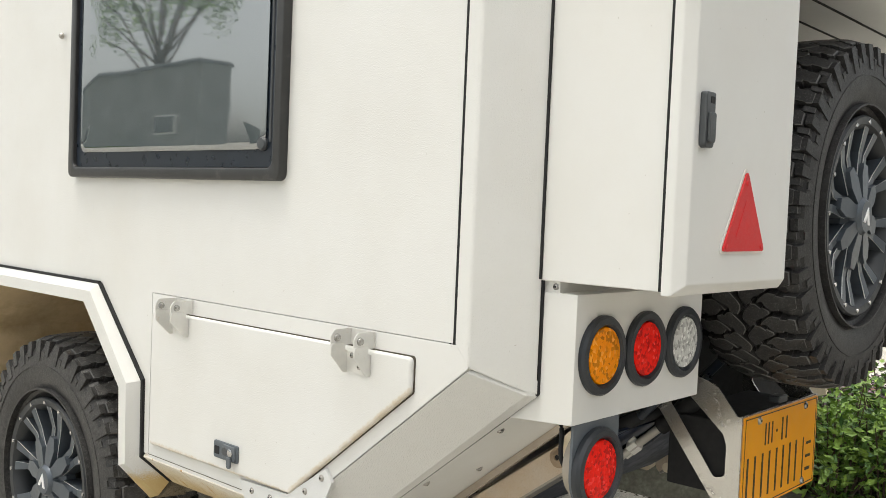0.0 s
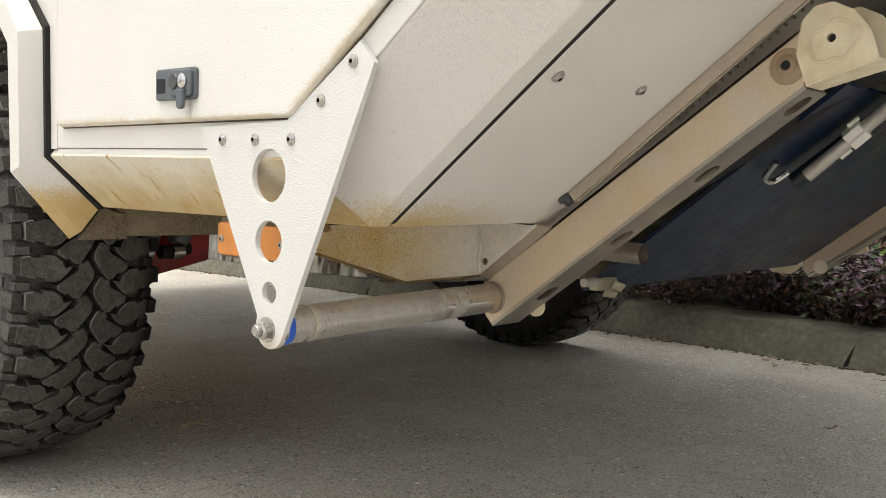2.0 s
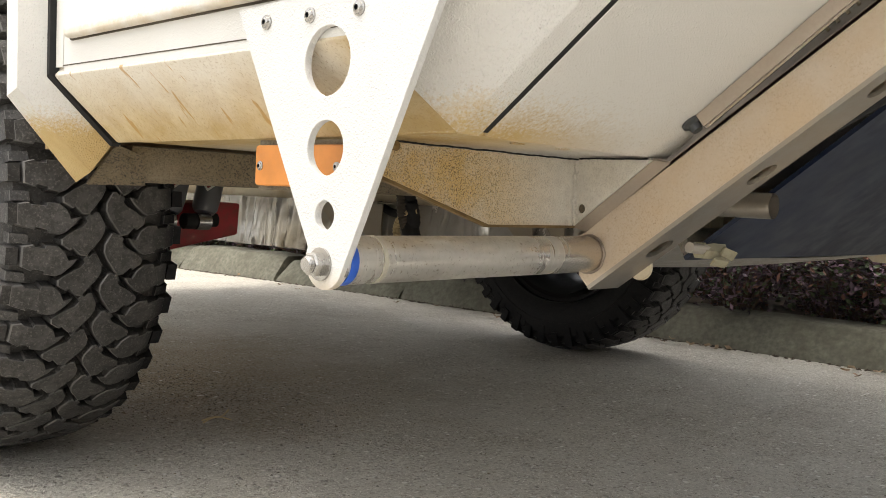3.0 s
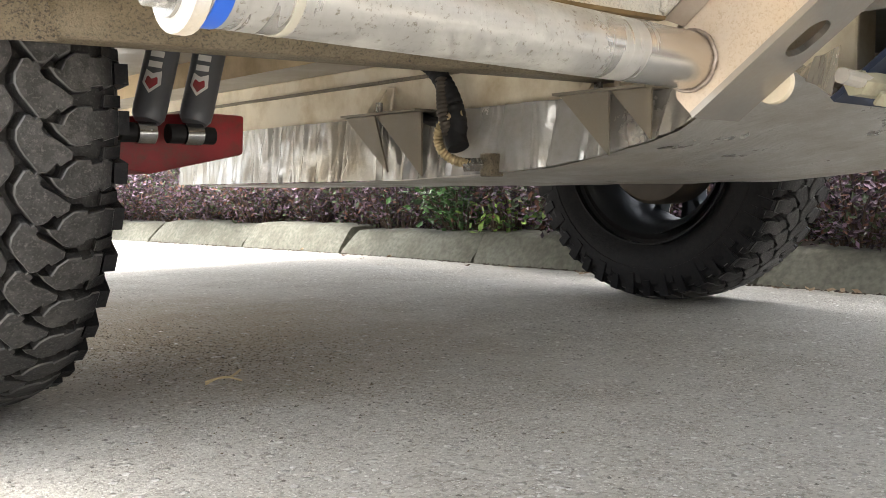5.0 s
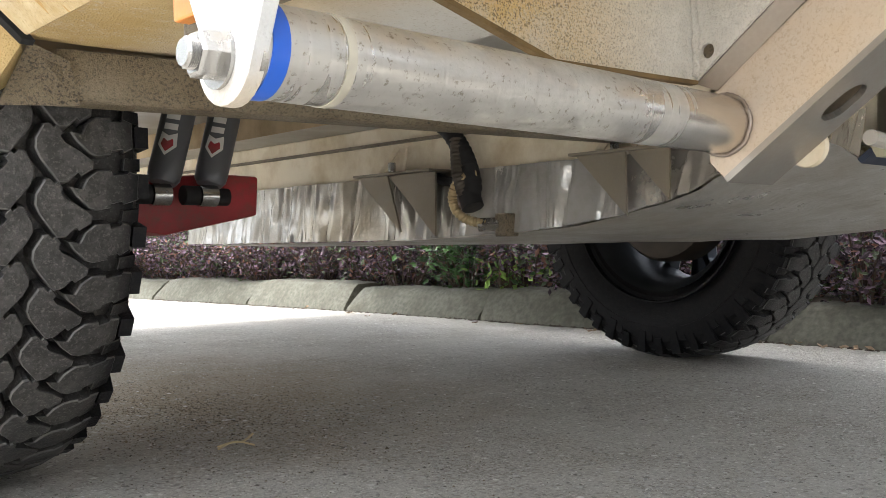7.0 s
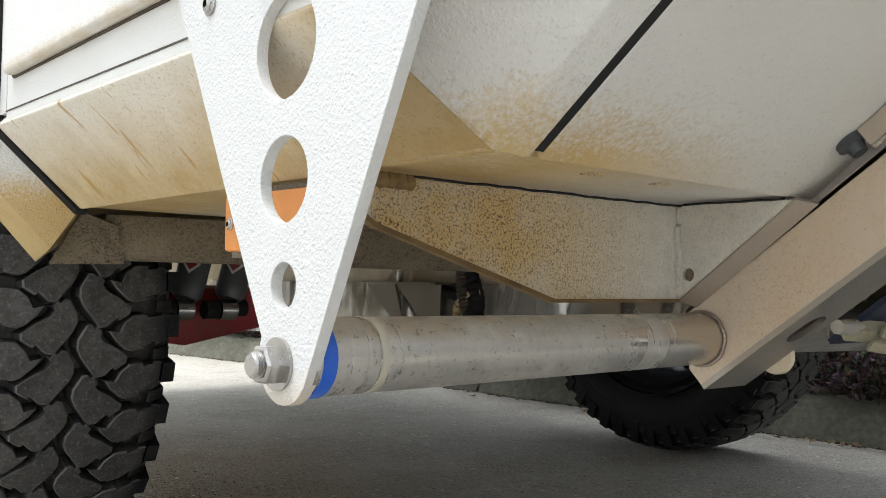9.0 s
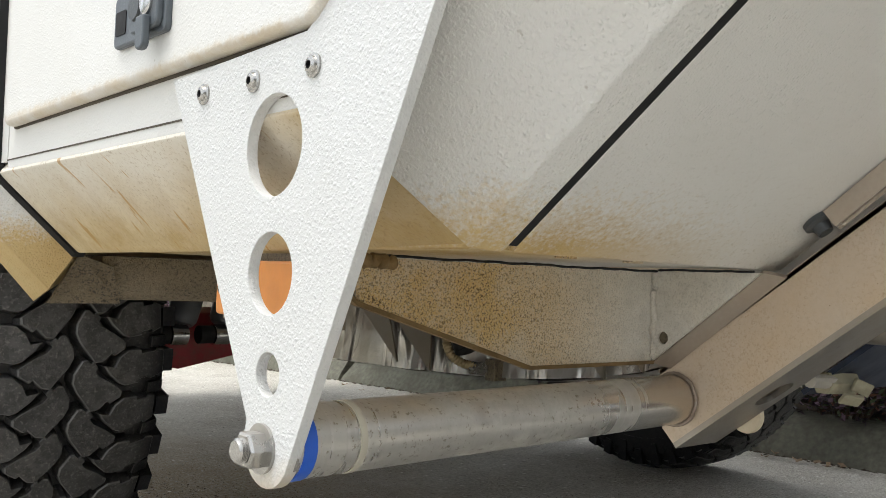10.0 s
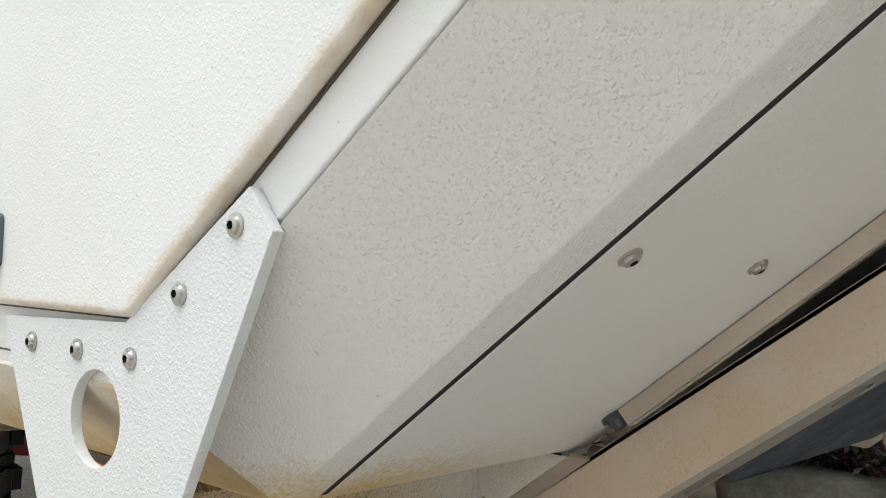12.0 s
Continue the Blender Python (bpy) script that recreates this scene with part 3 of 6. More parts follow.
def slab(points, thick, bevel=0.0):
    """A sheet through the given corners, given thickness along its normal (positive: to the normal's back)."""
    bm = bmesh.new()
    pts = [Vector(p) for p in points]
    nrm = (pts[1] - pts[0]).cross(pts[2] - pts[0]).normalized()
    top = [bm.verts.new(p) for p in pts]
    low = [bm.verts.new(p - nrm * thick) for p in pts]
    bm.faces.new(top)
    bm.faces.new(low[::-1])
    for i in range(len(pts)):
        j = (i + 1) % len(pts)
        bm.faces.new((top[i], low[i], low[j], top[j]))
    bmesh.ops.recalc_face_normals(bm, faces=bm.faces)
    return soften(bm, bevel)


def ring_frame(direction):
    d = Vector(direction).normalized()
    u = d.cross(Vector((0, 0, 1)) if abs(d.z) < 0.9 else Vector((1, 0, 0))).normalized()
    return d, u, d.cross(u)


def add_rod(bm, a, b, r0, r1=None, sides=20, caps=True, mat=0):
    a, b = Vector(a), Vector(b)
    r1 = r0 if r1 is None else r1
    d, u, v = ring_frame(b - a)
    rings = []
    for p, r in ((a, r0), (b, r1)):
        rings.append([bm.verts.new(p + (u * math.cos(k * math.tau / sides) + v * math.sin(k * math.tau / sides)) * r) for k in range(sides)])
    made = [bm.faces.new((rings[0][k], rings[0][(k + 1) % sides], rings[1][(k + 1) % sides], rings[1][k])) for k in range(sides)]
    if caps:
        made += [bm.faces.new(rings[0][::-1]), bm.faces.new(rings[1])]
    for f in made:
        f.material_index = mat


def rod(a, b, r0, r1=None, sides=20, bevel=0.0):
    bm = bmesh.new()
    add_rod(bm, a, b, r0, r1, sides)
    return soften(bm, bevel, 2, 60)


def add_lathe(bm, profile, origin, axis, sides=48, closed=False, mat=0):
    """Profile of (radius, distance along axis) turned round the axis."""
    d, u, v = ring_frame(axis)
    o = Vector(origin)
    rings = []
    for r, h in profile:
        if r < 1e-6:
            rings.append([bm.verts.new(o + d * h)])
        else:
            rings.append([bm.verts.new(o + d * h + (u * math.cos(k * math.tau / sides) + v * math.sin(k * math.tau / sides)) * r) for k in range(sides)])
    pairs = list(zip(rings, rings[1:]))
    if closed:
        pairs.append((rings[-1], rings[0]))
    for p, q in pairs:
        for k in range(sides):
            j = (k + 1) % sides
            if len(p) == 1 and len(q) == 1:
                continue
            if len(p) == 1:
                f = bm.faces.new((p[0], q[k], q[j]))
            elif len(q) == 1:
                f = bm.faces.new((p[k], p[j], q[0]))
            else:
                f = bm.faces.new((p[k], p[j], q[j], q[k]))
            f.material_index = mat


def lathe(profile, origin, axis, sides=48, closed=False):
    bm = bmesh.new()
    add_lathe(bm, profile, origin, axis, sides, closed)
    return bm


def sweep(points, radius, sides=12, ripple=0.0, pitch=0.008):
    """A round hose through smoothed points; ripple gives a corrugated skin."""
    pts = [Vector(p) for p in points]
    fine = []
    for i in range(len(pts) - 1):
        p0, p1, p2, p3 = pts[max(i - 1, 0)], pts[i], pts[i + 1], pts[min(i + 2, len(pts) - 1)]
        steps = max(6, int((p2 - p1).length / (pitch * 0.25))) if ripple else 8
        for s in range(steps):
            t = s / steps
            fine.append(0.5 * ((2 * p1) + (p2 - p0) * t + (2 * p0 - 5 * p1 + 4 * p2 - p3) * t * t + (3 * p1 - p0 - 3 * p2 + p3) * t ** 3))
    fine.append(pts[-1])
    bm = bmesh.new()
    rings, run = [], 0.0
    for i, p in enumerate(fine):
        d, u, v = ring_frame(fine[min(i + 1, len(fine) - 1)] - fine[max(i - 1, 0)])
        run += (p - fine[max(i - 1, 0)]).length
        r = radius * (1 + ripple * math.sin(run / pitch * math.tau))
        rings.append([bm.verts.new(p + (u * math.cos(k * math.tau / sides) + v * math.sin(k * math.tau / sides)) * r) for k in range(sides)])
    for p, q in zip(rings, rings[1:]):
        for k in range(sides):
            bm.faces.new((p[k], p[(k + 1) % sides], q[(k + 1) % sides], q[k]))
    bm.faces.new(rings[0][::-1])
    bm.faces.new(rings[-1])
    return bm


def arc(cx, cy, r, a0, a1, n=8):
    return [(cx + r * math.cos(radians(a0 + (a1 - a0) * k / n)), cy + r * math.sin(radians(a0 + (a1 - a0) * k / n))) for k in range(n + 1)]


def round_poly(poly, r, n=5):
    """Rounds the corners of an outline; r is one radius or one for each corner."""
    out = []
    m = len(poly)
    for i, p in enumerate(poly):
        rad = r[i] if isinstance(r, (list, tuple)) else r
        p, a, b = Vector(p), Vector(poly[i - 1]), Vector(poly[(i + 1) % m])
        if rad <= 0:
            out.append(tuple(p))
            continue
        da, db = (a - p).normalized(), (b - p).normalized()
        half = da.angle(db) / 2
        cut = min(rad / math.tan(half), (a - p).length * 0.48, (b - p).length * 0.48)
        s, e = p + da * cut, p + db * cut
        for k in range(n + 1):
            t = k / n
            out.append(tuple((1 - t) ** 2 * s + 2 * t * (1 - t) * p + t * t * e))
    return out


def holed_plate(outline, holes, a, b, axis="x"):
    """A flat plate with true openings: outline and holes are lists of points in the plate's plane."""
    bm = bmesh.new()
    def at(p, v):
        return {"x": (v, p[0], p[1]), "y": (p[0], v, p[1]), "z": (p[0], p[1], v)}[axis]
    edges = []
    for loop in (outline, *holes):
        vs = [bm.verts.new(at(p, a)) for p in loop]
        edges += [bm.edges.new((vs[k], vs[(k + 1) % len(vs)])) for k in range(len(vs))]
    nrm = {"x": (1, 0, 0), "y": (0, 1, 0), "z": (0, 0, 1)}[axis]
    bmesh.ops.triangle_fill(bm, use_beauty=True, use_dissolve=True, edges=edges, normal=nrm)
    got = bmesh.ops.extrude_face_region(bm, geom=bm.faces[:])
    bmesh.ops.translate(bm, vec=Vector(nrm) * (b - a), verts=[v for v in got["geom"] if isinstance(v, bmesh.types.BMVert)])
    bmesh.ops.recalc_face_normals(bm, faces=bm.faces)
    return bm


def circle(cx, cy, r, n=40):
    return [(cx + r * math.cos(k * math.tau / n), cy + r * math.sin(k * math.tau / n)) for k in range(n)]


def button_bolt(parent, place, axis, r=0.0065, material=None):
    """Round-headed screw with a hex socket on a washer."""
    bm = bmesh.new()
    add_lathe(bm, [(0, -0.002), (r * 1.26, -0.002), (r * 1.24, 0.0012), (r * 0.98, 0.0016), (r * 0.96, r * 0.30), (r * 0.84, r * 0.58), (r * 0.44, r * 0.74)], place, axis, 20)
    # socket faces take the black material to paint the shade inside them
    add_lathe(bm, [(r * 0.44, r * 0.74), (r * 0.40, r * 0.25), (0, r * 0.12)], place, axis, 6, mat=1)
    return part("bolt", bm, [material or ZINC, SEAL], parent, smooth=True, angle=40)


def hex_bolt(parent, place, axis, r=0.011, length=0.022):
    d = Vector(axis).normalized()
    o = Vector(place)
    bm = bmesh.new()
    add_lathe(bm, [(0, 0), (r * 1.5, 0), (r * 1.5, 0.002), (0, 0.002)], o, d, 24)
    add_lathe(bm, [(0, 0.002), (r * 1.12, 0.002), (r * 1.15, 0.0035), (r * 1.15, 0.011), (r * 0.98, 0.0125), (0, 0.0125)], o, d, 6)
    thread = [(0, 0.012), (r * 0.7, 0.012)]
    for k in range(5):
        thread += [(r * 0.74, 0.0125 + k * 0.0009), (r * 0.67, 0.01295 + k * 0.0009)]
    thread += [(r * 0.6, length + 0.002), (0, length + 0.002)]
    add_lathe(bm, thread, o, d, 20)
    return part("hex_bolt", bm, ZINC, parent, "zinc hex nut on a threaded bolt end", smooth=True, angle=30)

# ---- ground, kerb and planting bed ----
def kerb_x(y):
    """Foot line of the kerb; it bends gently away ahead of the trailer."""
    return 2.44 - max(0.0, y - 1.6) ** 2 * 0.022


def build_ground():
    bm = bmesh.new()
    xs = [-400, -40, -8, -3] + [-2 + 0.25 * k for k in range(25)] + [8, 40, 400]
    ys = [-400, -40, -8, -4] + [-3 + 0.25 * k for k in range(41)] + [12, 40, 400]
    grid = [[bm.verts.new((x, y, noise.noise((x * 0.9, y * 0.9, 0)) * 0.004 if -3 < x < 5 and -4 < y < 8 else 0)) for x in xs] for y in ys]
    for r0, r1 in zip(grid, grid[1:]):
        for k in range(len(xs) - 1):
            bm.faces.new((r0[k], r0[k + 1], r1[k + 1], r1[k]))
    tagged(link("ground", bm, GROUND, smooth=True, angle=60), "worn grey concrete paving with exposed pebbles", "ground", kind="structure")


def build_kerb():
    """Cast kerb lengths with a sloping face, cracked apart at the joints."""
    kerb = shape("kerb", "weathered sloping concrete kerb beside a shrub bed", "kerb", kind="structure")
    y, rng = -4.0, random.Random(4)
    while y < 9.0:
        step = rng.uniform(0.55, 0.95) if y > 1.5 else rng.uniform(0.9, 1.3)
        bm = bmesh.new()
        n = 14
        rows = []
        lean, tall = rng.uniform(-0.03, 0.03), 0.122 + rng.uniform(-0.012, 0.012)
        for k in range(n + 1):
            yy = y + 0.009 + (step - 0.018) * k / n
            x0 = kerb_x(yy)
            jig = noise.noise((yy * 5, 3, 0)) * 0.012 + noise.noise((yy * 17, 5, 0)) * 0.007
            h = tall + noise.noise((yy * 2.2, 9, 0)) * 0.010 + noise.noise((yy * 13, 2, 0)) * 0.006
            prof = [(x0 + jig, -0.02), (x0 + 0.012 + jig, 0.018), (x0 + 0.075 + jig * 0.5, h - 0.018), (x0 + 0.10, h), (x0 + 0.24, h + 0.004), (x0 + 0.25, -0.02)]
            wear = 0.012 * (math.exp(-k * 1.2) + math.exp(-(n - k) * 1.2))
            rows.append([bm.verts.new((px + (wear if pz > 0.05 else wear * 0.4), yy + lean * pz / 0.12, pz - (wear * 0.8 if pz > 0.05 else 0))) for px, pz in prof])
        for a, b in zip(rows, rows[1:]):
            for k in range(5):
                bm.faces.new((a[k], a[k + 1], b[k + 1], b[k]))
        bm.faces.new(rows[0])
        bm.faces.new(rows[-1][::-1])
        part("kerb_stone", bm, KERB, kerb, smooth=True, angle=40)
        y += step
    bm = bmesh.new()
    ys = [-4 + 0.4 * k for k in range(34)]
    rows = [[bm.verts.new((kerb_x(v) + 0.22 + dx, v, 0.105 + noise.noise((dx * 3, v * 3, 1)) * 0.02)) for dx in (0, 0.3, 0.8, 1.6, 3.0)] for v in ys]
    for a, b in zip(rows, rows[1:]):
        for k in range(4):
            bm.faces.new((a[k], a[k + 1], b[k + 1], b[k]))
    tagged(link("planting_bed", bm, SOIL, smooth=True), "dark soil of a raised planting bed", "soil", kind="structure")


def build_gutter_dirt():
    """Dark crumbs of soil and leaf mould along the kerb's foot."""
    rng = random.Random(8)
    bm = bmesh.new()
    for k in range(900):
        y = rng.uniform(-2.0, 5.0)
        x = kerb_x(y) - abs(rng.gauss(0, 0.014)) + 0.010
        r = rng.uniform(0.0025, 0.008)
        c = Vector((x, y, r * 0.3))
        vs = [bm.verts.new(c + Vector((r * math.cos(a + rng.uniform(-0.4, 0.4)) * rng.uniform(0.6, 1.3), r * 1.6 * math.sin(a) * rng.uniform(0.6, 1.3), -r * 0.3))) for a in (0, 1.25, 2.5, 3.77, 5.0)]
        top = bm.verts.new(c + Vector((0, 0, r * rng.uniform(0.3, 0.8))))
        for i in range(5):
            bm.faces.new((vs[i], vs[(i + 1) % 5], top))
    tagged(link("gutter_soil", bm, SOIL), "dark soil crumbs gathered along the kerb foot", "soil", kind="stuff")


def build_shed_soil():
    """Dark crumbs of earth dropped from the tyre treads on the paving beside the near wheel."""
    rng = random.Random(12)
    bm = bmesh.new()
    for k in range(7000):
        x, y = rng.gauss(0.60, 0.19), rng.gauss(1.38, 0.32)
        if x < 0.32 and 0.95 < y < 1.45:
            continue
        r = rng.uniform(0.0010, 0.0026) * (1.6 if rng.random() < 0.05 else 1.0)
        c = Vector((x, y, noise.noise((x * 0.9, y * 0.9, 0)) * 0.004))
        vs = [bm.verts.new(c + Vector((r * math.cos(a) * rng.uniform(0.7, 1.4), r * math.sin(a) * rng.uniform(0.7, 1.4), -0.0006))) for a in (0, 1.25, 2.5, 3.77, 5.0)]
        top = bm.verts.new(c + Vector((0, 0, r * rng.uniform(0.3, 0.6))))
        for i in range(5):
            bm.faces.new((vs[i], vs[(i + 1) % 5], top))
    tagged(link("shed_soil", bm, CLOD, smooth=True, angle=80), "brown crumbs of dried earth on the concrete", "soil", kind="stuff")


def build_pebbles():
    """Flat pebbles worn free of the paving, uncountable."""
    rng = random.Random(31)
    bm = bmesh.new()
    for k in range(5200):
        x, y = rng.uniform(-0.2, 2.4), rng.uniform(-0.35, 2.6)
        if rng.random() < 0.5:
            x, y = rng.uniform(0.0, 1.7), rng.uniform(-0.3, 1.2)
        r = rng.uniform(0.0014, 0.0042)
        c = Vector((x, y, noise.noise((x * 0.9, y * 0.9, 0)) * 0.004))
        turn, long = rng.uniform(0, math.tau), rng.uniform(1.0, 1.7)
        ring = []
        for i in range(6):
            a = i * math.tau / 6
            px, py = r * long * math.cos(a) * rng.uniform(0.75, 1.2), r * math.sin(a) * rng.uniform(0.75, 1.2)
            ring.append(bm.verts.new(c + Vector((px * math.cos(turn) - py * math.sin(turn), px * math.sin(turn) + py * math.cos(turn), -0.0005))))
        top = bm.verts.new(c + Vector((0, 0, r * rng.uniform(0.25, 0.6))))
        for i in range(6):
            bm.faces.new((ring[i], ring[(i + 1) % 6], top))
    tagged(link("paving_pebbles", bm, PEBBLE, smooth=True, angle=70), "small pale and dark pebbles in the worn paving", "pebbles", kind="stuff")


build_ground()
build_kerb()
build_pebbles()
build_shed_soil()
build_gutter_dirt()

# ---- the camper trailer ----
trailer = shape("camper_trailer", "cream-white off-road camper trailer with muddy lower panels", "trailer")
WX = 0.007                      # outer face of the side wall


def z_edge(y):
    return 0.701 - 0.782 * (y + 0.131)


def z_tail(y):
    return 0.515 - 0.795 * (y + 0.032)


def build_shell():
    arch_front = [(1.817, 0.60), (1.812, 0.778), (1.588, 1.001)]
    arch_rear = [(0.812, 1.001), (0.588, 0.778), (0.584, 0.60)]
    # wall above the sill, with the wheel opening cut in
    glass = round_poly([(0.085, 1.31), (0.94, 1.31), (0.94, 1.87), (0.085, 1.87)], 0.03)
    side = part("side_wall", holed_plate([(-0.4245, 1.0005), (-0.4245, 2.45), (3.2, 2.45), (3.2, 0.60)] + arch_front + arch_rear + [(0.558, 0.60), (0.558, 1.0005)], [glass], WX, WX + 0.04), PAINT, trailer, "cream-white coated side wall with faint dust streaks")
    rear_low = [(0.5565, 0.5915), (0.004, 0.5915), (-0.4605, 0.960), (-0.4605, 0.999), (0.5565, 0.999)]
    part("sill_panel", prism(rear_low, WX, WX + 0.03, "x", 0.0015), PAINT, trailer)
    part("sill_groove", box(0.0062, 0.0085, 0.0, 0.556, 0.6004, 0.6016), GAP_SHADE, trailer, "thin folded seam above the sill")
    # filler behind the black joints
    part("joint_strip", box(0.0075, 0.03, -0.436, -0.415, 0.99, 2.45), SEAL, trailer, "black sealed joint")
    plan = [(0.006, -0.4275), (0.006, -0.4605), (0.097, -0.5205), (0.122, -0.529), (0.122, -0.50), (0.03, -0.430)]
    bm = bmesh.new()
    lows = [0.9995, 0.9605, 0.916, 0.912, 0.92, 1.001]
    lo = [bm.verts.new((x, y, z)) for (x, y), z in zip(plan, lows)]
    hi = [bm.verts.new((x, y, 2.45)) for x, y in plan]
    bm.faces.new(lo[::-1]); bm.faces.new(hi)
    for i in range(6):
        bm.faces.new((lo[i], lo[(i + 1) % 6], hi[(i + 1) % 6], hi[i]))
    bmesh.ops.recalc_face_normals(bm, faces=bm.faces)
    part("corner_post", soften(bm, 0.006, 3, 15), PAINT, trailer, "white chamfered rear corner panel with pebbled coating", smooth=True, angle=50)
    part("corner_seal", box(0.1215, 0.1258, -0.5305, -0.5, 0.913, 2.45), SEAL, trailer, "black sealed joint")
    part("corner_seal", box(0.1130, 0.1178, -0.5298, -0.518, 1.119, 2.45), SEAL, trailer, "black sealed joint")
    # chamfered panel that follows the rising tail, and its narrow lower facet
    a0, a1 = (0.006, -0.459, z_edge(-0.459) - 0.003), (0.006, 0.002, 0.5895)
    b1, b0 = (0.091, -0.0318, 0.5165), (0.097, -0.5205, 0.913)
    c0, c1 = (0.1205, -0.529, z_tail(-0.529) - 0.0008), (0.1193, -0.033, z_tail(-0.033) - 0.001)
    bm = bmesh.new()
    vs = [bm.verts.new(p) for p in (a0, a1, b1, b0, c0, c1)]
    inner = [bm.verts.new(Vector(p) + Vector(d)) for p, d in ((a0, (0.03, 0, 0.01)), (a1, (0.03, 0.0, 0.012)), (b1, (0.012, 0.0, 0.03)), (b0, (0.012, 0, 0.03)), (c0, (0, 0, 0.03)), (c1, (0, 0, 0.03)))]
    for q in ((0, 1, 2, 3), (3, 2, 5, 4)):
        bm.faces.new([vs[k] for k in q])
        bm.faces.new([inner[k] for k in reversed(q)])
    for i, j in ((0, 1), (1, 2), (2, 5), (5, 4), (4, 3), (3, 0)):
        bm.faces.new((vs[i], vs[j], inner[j], inner[i]))
    bmesh.ops.recalc_face_normals(bm, faces=bm.faces)
    part("tail_corner_panel", soften(bm, 0.0016, 2, 15), PAINT_LOW, trailer, "pebbled white rising tail panel, mud-stained at its foot", smooth=True, angle=50)
    # sill: slanted, muddy
    sill = slab([(0.005, 0.582, 0.590), (0.005, 0.003, 0.590), (0.0945, -0.0325, 0.515), (0.086, 0.567, 0.511)], -0.02, 0.003)
    part("sill", sill, MUDDY, trailer, "slanted white sill caked with ochre mud", smooth=True, angle=40)
    # under-tail panel right of the joint, and the joint itself
    part("tail_joint", slab([(0.118, -0.036, z_tail(-0.036) + 0.0015), (0.117, -0.53, z_tail(-0.53) + 0.0015), (0.138, -0.53, z_tail(-0.53) + 0.0015), (0.136, -0.036, z_tail(-0.036) + 0.0015)], -0.01), SEAL, trailer, "black sealed joint")
    foot, bend, head = z_tail(-0.032), z_tail(-0.086), z_tail(-0.60)
    outline = [(0.1280, -0.032, foot), (0.1290, -0.60, head), (0.410, -0.60, head), (0.410, -0.086, bend), (0.4485, -0.086, bend), (0.4485, -0.032, foot)]
    part("tail_panel", slab(outline, -0.012, 0.0025), PAINT_TAIL, trailer, "flat white under-tail panel with mud along its foot", smooth=True, angle=40)
    part("floor_plate", box(0.09, 0.44, -0.031, 0.60, 0.517, 0.53), PAINT_LOW, trailer)
    # body floor, far side, rear wall and roof close the shell
    part("underbody", box(0.12, 2.05, 0.02, 3.15, 0.545, 0.575, 0.0), GREYSHEET, trailer, "dusty sheet-metal underbody")
    part("rear_wall", box(0.14, 2.1, -0.36, -0.33, 0.93, 2.45), PAINT, trailer)
    part("far_wall", prism([(-0.43, 1.0), (-0.43, 2.45), (3.2, 2.45), (3.2, 0.60), (1.85, 0.6), (1.8, 0.8), (1.6, 1.0), (0.8, 1.0), (0.59, 0.78), (0.58, 0.6), (0.0, 0.6)], 2.11, 2.15), PAINT, trailer)
    part("front_wall", box(0.04, 2.11, 3.16, 3.2, 0.575, 2.45), PAINT, trailer)
    part("roof", box(0.0, 2.15, -0.43, 3.2, 2.452, 2.5, 0.01), PAINT, trailer)
    part("tail_underside", slab([(0.53, 0.06, 0.50), (0.53, -0.36, 0.93), (2.1, -0.36, 0.93), (2.1, 0.06, 0.50)], -0.01), GREYSHEET, trailer)
    # screws in the tail panel
    for x, y in ((0.152, -0.244), (0.317, -0.2447), (0.16, -0.42), (0.36, -0.44)):
        button_bolt(trailer, (x, y, z_tail(y) - 0.0005), (0, -0.62, -0.78), 0.0062)
    for x in (0.20, 0.275):
        part("drain_slot", prism(round_poly([(x, -0.012), (x + 0.015, -0.012), (x + 0.015, 0.000), (x, 0.000)], 0.005), 0.5155, 0.518, "z"), CROSS, trailer)


